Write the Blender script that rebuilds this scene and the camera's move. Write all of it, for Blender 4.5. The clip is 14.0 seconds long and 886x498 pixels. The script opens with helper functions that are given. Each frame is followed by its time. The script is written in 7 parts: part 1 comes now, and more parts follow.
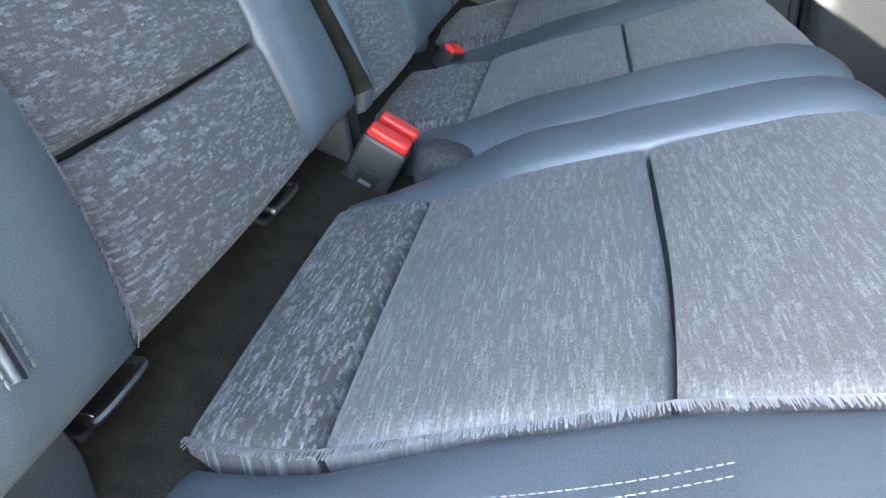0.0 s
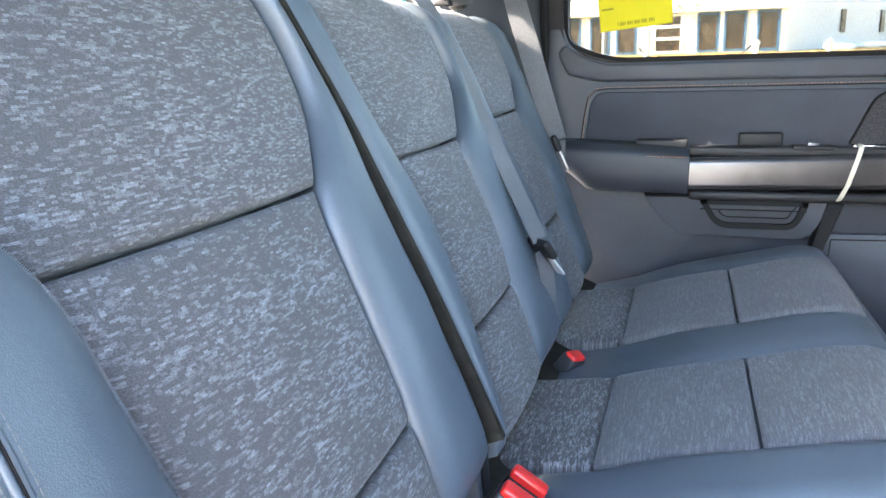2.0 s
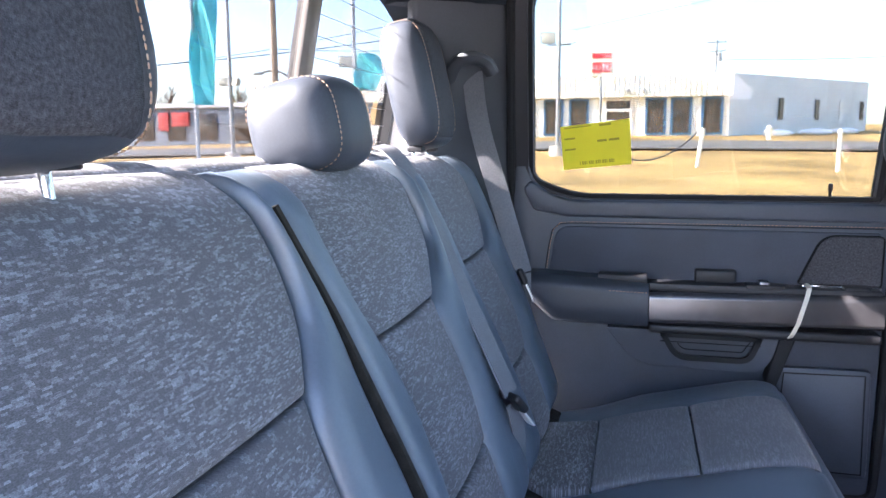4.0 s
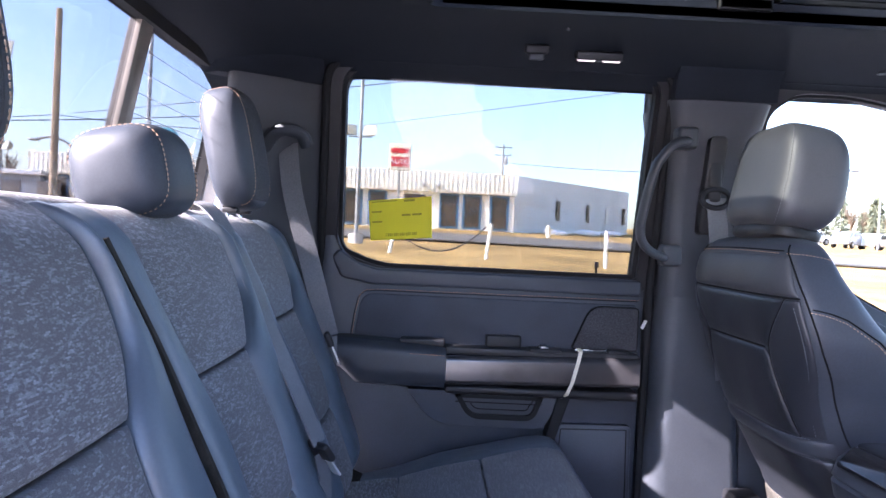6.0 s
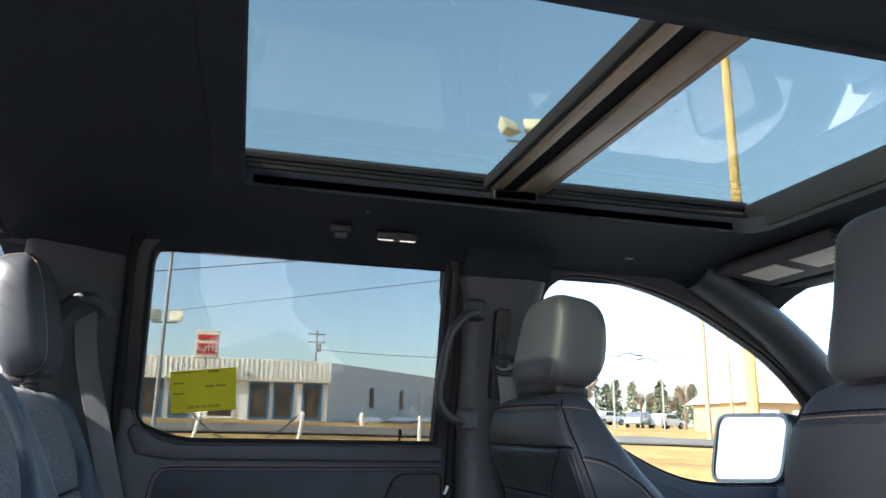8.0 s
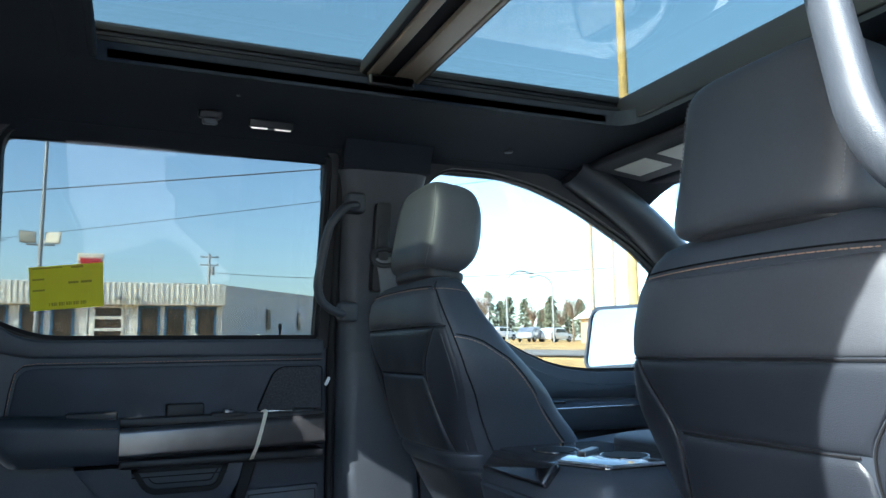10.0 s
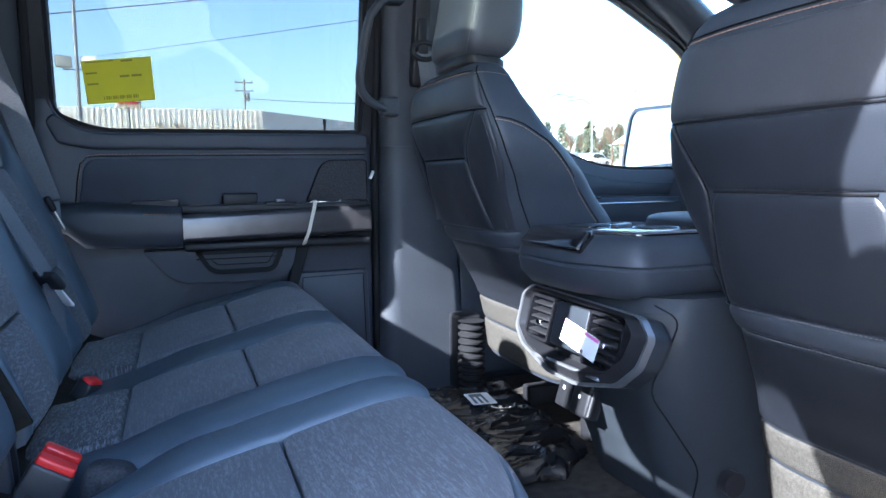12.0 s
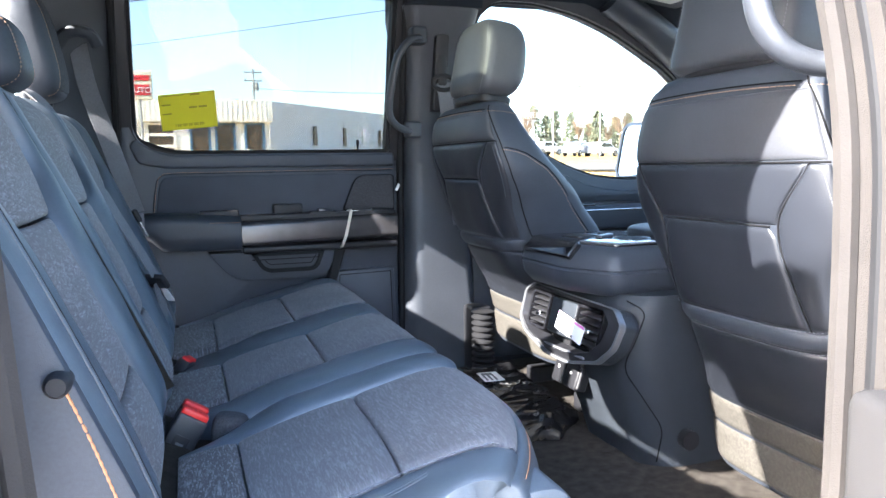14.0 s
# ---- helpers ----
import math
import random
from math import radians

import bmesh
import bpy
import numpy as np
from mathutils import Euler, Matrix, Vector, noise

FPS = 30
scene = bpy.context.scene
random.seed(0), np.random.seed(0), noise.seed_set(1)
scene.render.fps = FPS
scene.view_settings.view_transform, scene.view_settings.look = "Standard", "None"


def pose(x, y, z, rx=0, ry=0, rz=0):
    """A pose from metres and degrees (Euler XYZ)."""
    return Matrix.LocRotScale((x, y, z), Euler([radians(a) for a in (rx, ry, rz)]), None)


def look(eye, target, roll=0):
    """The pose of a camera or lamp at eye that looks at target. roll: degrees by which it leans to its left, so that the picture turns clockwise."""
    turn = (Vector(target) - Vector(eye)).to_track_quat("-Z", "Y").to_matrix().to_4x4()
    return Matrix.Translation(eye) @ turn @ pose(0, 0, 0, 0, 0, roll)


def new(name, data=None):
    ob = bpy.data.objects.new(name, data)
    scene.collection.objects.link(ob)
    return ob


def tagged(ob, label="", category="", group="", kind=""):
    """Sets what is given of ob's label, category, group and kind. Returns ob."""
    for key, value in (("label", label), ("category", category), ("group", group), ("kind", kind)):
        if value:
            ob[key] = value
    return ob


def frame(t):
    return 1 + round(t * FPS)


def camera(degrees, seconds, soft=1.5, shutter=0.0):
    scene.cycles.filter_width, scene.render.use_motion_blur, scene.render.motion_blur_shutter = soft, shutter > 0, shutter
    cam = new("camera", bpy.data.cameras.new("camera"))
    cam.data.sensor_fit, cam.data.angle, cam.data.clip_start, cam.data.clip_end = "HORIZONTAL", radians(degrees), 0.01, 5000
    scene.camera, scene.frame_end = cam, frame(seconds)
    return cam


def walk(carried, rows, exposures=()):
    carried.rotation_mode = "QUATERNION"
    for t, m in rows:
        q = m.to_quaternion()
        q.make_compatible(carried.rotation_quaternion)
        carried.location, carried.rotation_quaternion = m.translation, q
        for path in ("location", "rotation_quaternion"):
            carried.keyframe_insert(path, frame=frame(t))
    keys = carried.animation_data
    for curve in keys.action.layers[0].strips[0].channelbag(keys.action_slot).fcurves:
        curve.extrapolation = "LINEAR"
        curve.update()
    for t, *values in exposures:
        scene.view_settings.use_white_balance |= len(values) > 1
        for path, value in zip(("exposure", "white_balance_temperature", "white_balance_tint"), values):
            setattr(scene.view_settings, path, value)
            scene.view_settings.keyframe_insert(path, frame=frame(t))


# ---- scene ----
cam = camera(62.2, 14.0)
PATH = [
    (0, (0.243, -0.953, 0.584), (-0.103, 0.772, -0.366), -3.3),
    (0.5, (0.244, -0.96, 0.63), (-0.197, 0.819, -0.17), -3.0),
    (1, (0.236, -0.952, 0.667), (-0.286, 0.857, -0.007), -2.8),
    (1.5, (0.218, -0.949, 0.719), (-0.36, 0.881, 0.157), -2.2),
    (2, (0.203, -0.945, 0.773), (-0.408, 0.9, 0.298), -1.6),
    (2.5, (0.191, -0.941, 0.819), (-0.435, 0.915, 0.414), -1.1),
    (2.7, (0.189, -0.942, 0.839), (-0.439, 0.919, 0.46), -1.0),
    (4.8, (0.175, -0.982, 0.917), (-0.157, 0.976, 0.683), 0.6),
    (5, (0.179, -0.99, 0.909), (-0.102, 0.979, 0.694), 0.9),
    (5.5, (0.176, -1.02, 0.892), (0.058, 0.971, 0.735), 2.0),
    (6, (0.165, -1.059, 0.867), (0.198, 0.94, 0.83), 2.8),
    (6.5, (0.159, -1.088, 0.846), (0.339, 0.9, 0.975), 3.0),
    (7, (0.156, -1.125, 0.829), (0.457, 0.828, 1.139), 2.5),
    (7.5, (0.168, -1.148, 0.826), (0.564, 0.763, 1.266), 1.8),
    (7.7, (0.171, -1.155, 0.822), (0.608, 0.736, 1.305), 1.4),
    (9.8, (0.23, -1.146, 0.753), (0.991, 0.674, 1.084), -0.5),
    (10, (0.229, -1.146, 0.743), (1.003, 0.678, 1.016), -0.7),
    (10.5, (0.237, -1.136, 0.719), (1.007, 0.706, 0.85), -0.8),
    (11, (0.216, -1.149, 0.693), (0.982, 0.698, 0.693), -0.8),
    (11.5, (0.222, -1.16, 0.669), (0.942, 0.703, 0.558), -0.8),
    (12, (0.2, -1.191, 0.656), (0.88, 0.68, 0.461), -0.8),
    (12.5, (0.176, -1.231, 0.655), (0.816, 0.649, 0.417), -0.8),
    (13, (0.144, -1.325, 0.678), (0.759, 0.561, 0.427), -0.8),
    (13.5, (0.108, -1.434, 0.722), (0.729, 0.452, 0.48), -0.8),
    (14, (0.059, -1.507, 0.731), (0.717, 0.368, 0.506), -0.9),
]
walk(cam, [(t, look(eye, target, roll)) for t, eye, target, roll in PATH],
     [(0, 5.12, 7300, 7), (1.0, 5.45, 7150, 10), (2.0, 5.38, 6900, 12), (2.7, 5.15, 6800, 12), (4.8, 4.40, 5700, 26), (6.0, 4.15, 5800, 28), (6.6, 4.00, 5900, 36),
      (7.0, 3.60, 6100, 26), (7.5, 3.25, 6300, 16), (10, 3.15, 5500, 2), (11, 3.35, 5250, 6), (11.5, 3.55, 5150, 7), (12, 3.78, 5200, 11), (12.5, 4.35, 5450, 11), (13, 4.60, 5900, 12), (14, 4.30, 6000, 12)])
# ---------------------------------------------------------------- world, sun
SUN_AZ, SUN_EL = 18.5, 31.0
world = bpy.data.worlds.new("sky_world")
scene.world = world
world.use_nodes = True
wn = world.node_tree.nodes
sky = wn.new("ShaderNodeTexSky")
sky.sky_type, sky.sun_disc = "NISHITA", False
sky.sun_elevation, sky.sun_rotation = radians(SUN_EL), radians(-90 - SUN_AZ)
sky.air_density, sky.dust_density, sky.ozone_density = 1.0, 1.7, 1.4
wn["Background"].inputs["Strength"].default_value = 0.15
world.node_tree.links.new(sky.outputs[0], wn["Background"].inputs["Color"])
sun_data = bpy.data.lights.new("sun", "SUN")
sun_data.energy, sun_data.angle, sun_data.color = 3.0, radians(0.5), (1.0, 0.93, 0.82)
sun = new("sun", sun_data)
sun_way = Vector((math.cos(radians(SUN_AZ)), math.sin(radians(SUN_AZ)), -math.tan(radians(SUN_EL))))
sun.matrix_world = look((-6, -2, 8), Vector((-6, -2, 8)) + sun_way)

# ---------------------------------------------------------------- materials
def material(name, colour, rough=0.5, metal=0.0, spec=0.5, vary=0.15, scale=8.0, bump=0.0, bump_scale=400.0,
             fine=0.0, fine_scale=300.0, coat=0.0, sheen=0.0):
    """A surface with large stains, fine grain and a fine relief."""
    m = bpy.data.materials.new(name)
    m.use_nodes = True
    n, l = m.node_tree.nodes, m.node_tree.links
    b = n["Principled BSDF"]
    tc = n.new("ShaderNodeTexCoord")
    big = n.new("ShaderNodeTexNoise")
    big.inputs["Scale"].default_value, big.inputs["Detail"].default_value = scale, 6
    small = n.new("ShaderNodeTexNoise")
    small.inputs["Scale"].default_value, small.inputs["Detail"].default_value = fine_scale, 3
    for k in (big, small):
        l.new(tc.outputs["Object"], k.inputs["Vector"])
    lo = [max(0, c * (1 - vary)) for c in colour] + [1]
    hi = [min(1, c * (1 + vary)) for c in colour] + [1]
    r = n.new("ShaderNodeValToRGB")
    r.color_ramp.elements[0].position, r.color_ramp.elements[1].position = 0.3, 0.7
    r.color_ramp.elements[0].color, r.color_ramp.elements[1].color = lo, hi
    l.new(big.outputs["Fac"], r.inputs["Fac"])
    mix = n.new("ShaderNodeMix")
    mix.data_type, mix.blend_type = "RGBA", "OVERLAY"
    mix.inputs["Factor"].default_value = fine
    l.new(r.outputs["Color"], mix.inputs["A"])
    l.new(small.outputs["Fac"], mix.inputs["B"])
    l.new(mix.outputs["Result"], b.inputs["Base Color"])
    rr = n.new("ShaderNodeMapRange")
    rr.inputs["To Min"].default_value, rr.inputs["To Max"].default_value = max(0.02, rough * 0.85), min(1, rough * 1.15)
    l.new(big.outputs["Fac"], rr.inputs["Value"])
    l.new(rr.outputs["Result"], b.inputs["Roughness"])
    b.inputs["Metallic"].default_value = metal
    b.inputs["Specular IOR Level"].default_value = spec
    b.inputs["Coat Weight"].default_value = coat
    b.inputs["Sheen Weight"].default_value = sheen
    if bump:
        rel = n.new("ShaderNodeTexVoronoi")
        rel.inputs["Scale"].default_value = bump_scale
        l.new(tc.outputs["Object"], rel.inputs["Vector"])
        bp = n.new("ShaderNodeBump")
        bp.inputs["Strength"].default_value, bp.inputs["Distance"].default_value = bump, 0.001
        l.new(rel.outputs["Distance"], bp.inputs["Height"])
        l.new(bp.outputs["Normal"], b.inputs["Normal"])
    return m


def fleck_fabric(name, dark, light, rise, amount=0.52, sheen=0.12, pitch=0.0017, cell=0.0046):
    """Woven seat cloth: thread rows across the seat with short pale dashes gathered in uneven patches. rise: the axis that climbs from row to row."""
    m = bpy.data.materials.new(name)
    m.use_nodes = True
    n, l = m.node_tree.nodes, m.node_tree.links
    b = n["Principled BSDF"]
    tc, sep = n.new("ShaderNodeTexCoord"), n.new("ShaderNodeSeparateXYZ")
    l.new(tc.outputs["Object"], sep.inputs[0])

    def calc(op, a, c=0.0):
        k = n.new("ShaderNodeMath")
        k.operation = op
        for i, v in enumerate((a, c)):
            if isinstance(v, float):
                k.inputs[i].default_value = v
            else:
                l.new(v, k.inputs[i])
        return k.outputs[0]

    def white(a, c):
        v, w = n.new("ShaderNodeCombineXYZ"), n.new("ShaderNodeTexWhiteNoise")
        l.new(a, v.inputs[0])
        l.new(c, v.inputs[1])
        l.new(v.outputs[0], w.inputs["Vector"])
        return w.outputs["Value"]

    def cloud(a, c, fa, fc, detail):
        v, w = n.new("ShaderNodeCombineXYZ"), n.new("ShaderNodeTexNoise")
        l.new(calc("MULTIPLY", a, fa), v.inputs[0])
        l.new(calc("MULTIPLY", c, fc), v.inputs[1])
        w.inputs["Scale"].default_value, w.inputs["Detail"].default_value = 1.0, detail
        l.new(v.outputs[0], w.inputs["Vector"])
        return w.outputs["Fac"]
    climb = sep.outputs[rise]
    row = calc("FLOOR", calc("DIVIDE", climb, pitch))
    zero = calc("MULTIPLY", row, 0.0)
    col = calc("FLOOR", calc("DIVIDE", calc("ADD", sep.outputs["Y"], calc("MULTIPLY", white(row, zero), 0.03)), cell))
    dash = white(row, col)
    clump = cloud(row, col, 0.30, 0.27, 2.0)
    patch = cloud(climb, sep.outputs["Y"], 16.0, 9.0, 3.0)
    thread = cloud(climb, sep.outputs["Y"], 1600.0, 500.0, 1.0)
    v = calc("ADD", calc("MULTIPLY", clump, 0.75), calc("MULTIPLY", dash, 0.17))
    v = calc("ADD", v, calc("MULTIPLY", patch, 0.22))
    v = calc("ADD", v, calc("MULTIPLY", thread, 0.10))
    r = n.new("ShaderNodeValToRGB")
    e = r.color_ramp.elements
    e[0].position, e[0].color = amount, (*dark, 1)
    e[1].position, e[1].color = amount + 0.22, (*light, 1)
    l.new(v, r.inputs["Fac"])
    mix = n.new("ShaderNodeMix")
    mix.data_type, mix.blend_type = "RGBA", "OVERLAY"
    mix.inputs["Factor"].default_value = 0.6
    l.new(r.outputs["Color"], mix.inputs["A"])
    l.new(thread, mix.inputs["B"])
    l.new(mix.outputs["Result"], b.inputs["Base Color"])
    b.inputs["Roughness"].default_value = 0.85
    b.inputs["Specular IOR Level"].default_value = 0.2
    b.inputs["Sheen Weight"].default_value, b.inputs["Sheen Roughness"].default_value = sheen, 0.45
    bp = n.new("ShaderNodeBump")
    bp.inputs["Strength"].default_value, bp.inputs["Distance"].default_value = 0.5, 0.001
    l.new(calc("ADD", v, calc("MULTIPLY", thread, 0.5)), bp.inputs["Height"])
    l.new(bp.outputs["Normal"], b.inputs["Normal"])
    return m


def pane_material(name, tint, gloss_rough=0.01):
    m = bpy.data.materials.new(name)
    m.use_nodes = True
    n, l = m.node_tree.nodes, m.node_tree.links
    n.remove(n["Principled BSDF"])
    tr, gl, fr, mx = (n.new("ShaderNode" + k) for k in ("BsdfTransparent", "BsdfGlossy", "LayerWeight", "MixShader"))
    tr.inputs["Color"].default_value = (*tint, 1)
    gl.inputs["Roughness"].default_value = gloss_rough
    fr.inputs["Blend"].default_value = 0.5
    pw, mr = n.new("ShaderNodeMath"), n.new("ShaderNodeMapRange")
    pw.operation = "POWER"
    pw.inputs[1].default_value = 5.0
    mr.inputs["To Min"].default_value, mr.inputs["To Max"].default_value = 0.025, 0.85
    l.new(fr.outputs["Facing"], pw.inputs[0])
    l.new(pw.outputs[0], mr.inputs["Value"])
    l.new(mr.outputs["Result"], mx.inputs[0])
    l.new(tr.outputs[0], mx.inputs[1])
    l.new(gl.outputs[0], mx.inputs[2])
    l.new(mx.outputs[0], n["Material Output"].inputs["Surface"])
    return m


# one cloth on back and cushions; separate tones carry their different light
FABRIC = fleck_fabric("seat_cloth", (0.079, 0.077, 0.080), (0.202, 0.208, 0.229), "Z", 0.605, pitch=0.0016, cell=0.0042)
FABRIC_SEAT = fleck_fabric("cushion_cloth", (0.090, 0.091, 0.098), (0.158, 0.162, 0.174), "X", 0.60, pitch=0.0012, cell=0.0060)

VINYL = material("black_vinyl", (0.063, 0.080, 0.099), 0.40, spec=0.75, bump=0.16, bump_scale=900, fine=0.15)
LEATHER = material("black_leather", (0.029, 0.034, 0.044), 0.46, spec=0.42, bump=0.14, bump_scale=800, fine=0.2)
LEATHER_GREY = material("dark_grey_leather", (0.038, 0.040, 0.046), 0.46, spec=0.45, bump=0.14, bump_scale=800, fine=0.2)
PLASTIC = material("charcoal_plastic", (0.032, 0.036, 0.044), 0.48, bump=0.22, bump_scale=1100, fine=0.2)
CONSOLE = material("dark_console_plastic", (0.022, 0.026, 0.032), 0.50, spec=0.4, bump=0.22, bump_scale=1100, fine=0.2)
PLASTIC_SOFT = material("soft_touch_plastic", (0.037, 0.043, 0.056), 0.48, bump=0.18, bump_scale=900, fine=0.2)
PLASTIC_BLACK = material("black_plastic", (0.012, 0.012, 0.014), 0.48, spec=0.35, bump=0.12, bump_scale=900)
GLOSS_BLACK = material("piano_black", (0.010, 0.010, 0.012), 0.10, spec=0.6, coat=0.4)
RUBBER = material("black_rubber", (0.011, 0.011, 0.012), 0.70, spec=0.2)
HEADLINER = material("black_headliner", (0.013, 0.016, 0.022), 0.95, spec=0.2, bump=0.25, bump_scale=1500, fine=0.4, fine_scale=900)
CARPET = material("dark_carpet", (0.048, 0.042, 0.036), 1.0, spec=0.1, vary=0.35, scale=40, bump=0.9, bump_scale=700, fine=0.7, fine_scale=900)
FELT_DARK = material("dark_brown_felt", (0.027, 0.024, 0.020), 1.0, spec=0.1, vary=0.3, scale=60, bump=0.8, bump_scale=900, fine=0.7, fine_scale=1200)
CARPET_GREY = material("grey_felt", (0.060, 0.055, 0.047), 1.0, spec=0.1, vary=0.22, scale=160, bump=0.8, bump_scale=600, fine=0.7, fine_scale=800)
METAL_TRIM = material("smoked_metal_trim", (0.070, 0.067, 0.070), 0.24, metal=0.6, vary=0.25, scale=14)
SATIN = material("satin_silver", (0.34, 0.345, 0.36), 0.36, metal=0.8)
# pale and barely metallic: the sun's brightness on the belt tongues, put into colour
BRIGHT = material("sunlit_bright_steel", (0.74, 0.74, 0.73), 0.35, metal=0.35)
CHROME = material("chrome", (0.75, 0.75, 0.77), 0.10, metal=1.0, vary=0.05)
STEEL = material("dark_steel", (0.14, 0.14, 0.15), 0.35, metal=0.9)
RED = material("red_button", (0.72, 0.025, 0.022), 0.35, spec=0.5)
WEB = material("seat_belt_webbing", (0.115, 0.118, 0.128), 0.6, bump=0.5, bump_scale=1200, fine=0.4)
THREAD_ORANGE = material("copper_thread", (0.44, 0.20, 0.09), 0.7)
THREAD_COPPER = material("faded_copper_thread", (0.30, 0.19, 0.12), 0.7)
THREAD_GREY = material("grey_thread", (0.13, 0.135, 0.145), 0.7)
DOOR_PAD = material("door_leatherette", (0.036, 0.042, 0.056), 0.60, spec=0.35, bump=0.16, bump_scale=900, fine=0.2)
BUCKLE = material("buckle_plastic", (0.028, 0.029, 0.033), 0.42, bump=0.12, bump_scale=900, fine=0.15)
THREAD_SOFT = material("soft_grey_thread", (0.135, 0.135, 0.135), 0.7)
SEAM = material("seam_shadow_thread", (0.008, 0.008, 0.009), 0.9, spec=0.1)
# the cushion cloth again, its base darkened for shade near the backrest
FABRIC_REAR = fleck_fabric("shaded_pad_cloth", (0.056, 0.054, 0.056), (0.196, 0.202, 0.220), "X", 0.60)
FABRIC_FINE = material("speaker_cloth", (0.040, 0.040, 0.045), 0.8, spec=0.3, vary=0.55, scale=260, bump=0.5, bump_scale=700, fine=0.6, fine_scale=700)
YELLOW = material("yellow_paper", (0.62, 0.56, 0.010), 0.7, vary=0.06)
INK = material("dark_ink", (0.27, 0.24, 0.012), 0.8)
PAPER = material("white_paper", (0.80, 0.79, 0.78), 0.6, vary=0.05)
PINK = material("magenta_print", (0.60, 0.12, 0.42), 0.6)
PRINT = material("grey_print", (0.12, 0.12, 0.13), 0.7)
BAND = material("cream_band", (0.62, 0.57, 0.46), 0.55)
PLASTIC_BAG = material("black_plastic_film", (0.010, 0.010, 0.011), 0.13, spec=0.7, coat=0.3)
PAINT = material("dark_metallic_paint", (0.028, 0.027, 0.036), 0.5, metal=0.1, coat=0.1)
LAMP_LENS = material("lamp_lens", (0.85, 0.82, 0.80), 0.2, spec=0.8, coat=0.5)
LAMP_LENS.node_tree.nodes["Principled BSDF"].inputs["Emission Color"].default_value = (1.0, 0.80, 0.70, 1)
LAMP_LENS.node_tree.nodes["Principled BSDF"].inputs["Emission Strength"].default_value = 0.10
POCKET = material("black_pocket_vinyl", (0.015, 0.017, 0.022), 0.38, spec=0.45, bump=0.2, bump_scale=700)
VISOR = material("visor_cloth", (0.020, 0.020, 0.024), 0.9)
VISOR_LABEL = material("visor_label", (0.42, 0.40, 0.34), 0.6, vary=0.1)
BEAM = material("bronze_trim", (0.21, 0.16, 0.112), 0.45, metal=0.15)
GLASS = pane_material("window_glass", (0.60, 0.62, 0.61))
GLASS_DARK = pane_material("privacy_glass", (0.335, 0.345, 0.335))
GLASS_REAR = pane_material("rear_window_glass", (0.32, 0.325, 0.33))
GLASS_ROOF = pane_material("roof_glass", (0.39, 0.41, 0.372))
SEAL_GREY = material("grey_seal_cloth", (0.032, 0.029, 0.027), 0.85, spec=0.15, bump=0.3, bump_scale=500)
DOOR_GREY = material("grey_armrest_vinyl", (0.029, 0.028, 0.028), 0.62, spec=0.3, bump=0.2, bump_scale=900)
UPRIGHT = material("grey_window_upright", (0.165, 0.145, 0.125), 0.5)
MIRROR = material("mirror_glass", (0.88, 0.82, 0.78), 0.02, metal=1.0, vary=0.01)

# ---------------------------------------------------------------- mesh helpers
def thing(name, loc, label, category, group="", kind=""):
    e = new(name)
    e.location = loc
    e.empty_display_size = 0.05
    return tagged(e, label, category, group, kind)


def part(name, bm, mat, parent=None, label="", angle=38):
    me = bpy.data.meshes.new(name)
    bmesh.ops.recalc_face_normals(bm, faces=bm.faces)
    bm.to_mesh(me)
    bm.free()
    for k in (mat if isinstance(mat, (list, tuple)) else [mat]):
        me.materials.append(k)
    me.polygons.foreach_set("use_smooth", [True] * len(me.polygons))
    me.set_sharp_from_angle(angle=radians(angle))
    ob = new(name, me)
    if parent:
        ob.parent = parent
        top = parent
        while top.parent:
            top = top.parent
        ob.matrix_parent_inverse = Matrix.Translation(-Vector(top.location)) if parent is top else Matrix.Identity(4)
    if label:
        ob["label"] = label
    return ob


def box(x0, x1, y0, y1, z0, z1, bev=0.004, seg=3, bm=None):
    bm = bm or bmesh.new()
    got = bmesh.ops.create_cube(bm, size=1.0, matrix=Matrix.LocRotScale(((x0 + x1) / 2, (y0 + y1) / 2, (z0 + z1) / 2), None, (abs(x1 - x0), abs(y1 - y0), abs(z1 - z0))))
    if bev:
        edges = list({e for v in got["verts"] for e in v.link_edges})
        bmesh.ops.bevel(bm, geom=edges, offset=min(bev, 0.48 * min(abs(x1 - x0), abs(y1 - y0), abs(z1 - z0))), segments=seg, affect="EDGES", profile=0.5)
    return bm


def place(bm, m):
    bmesh.ops.transform(bm, matrix=m, verts=bm.verts)
    return bm


AXES = {"x": lambda a, b, c: (c, a, b), "y": lambda a, b, c: (a, c, b), "z": lambda a, b, c: (a, b, c)}


def prism(pts, axis, lo, hi, bev=0.003, seg=2, bm=None):
    """A plate with this outline (yz, xz or xy by axis), from lo to hi along the axis."""
    bm = bm or bmesh.new()
    f = AXES[axis]
    a = [bm.verts.new(f(p[0], p[1], lo)) for p in pts]
    b = [bm.verts.new(f(p[0], p[1], hi)) for p in pts]
    faces = [bm.faces.new(a), bm.faces.new(b[::-1])]
    n = len(pts)
    for i in range(n):
        faces.append(bm.faces.new((a[i], b[i], b[(i + 1) % n], a[(i + 1) % n])))
    bmesh.ops.recalc_face_normals(bm, faces=faces)
    if bev:
        rim = [e for f_ in faces[:2] for e in f_.edges]
        bmesh.ops.bevel(bm, geom=rim, offset=bev, segments=seg, affect="EDGES", profile=0.5, clamp_overlap=True)
    return bm


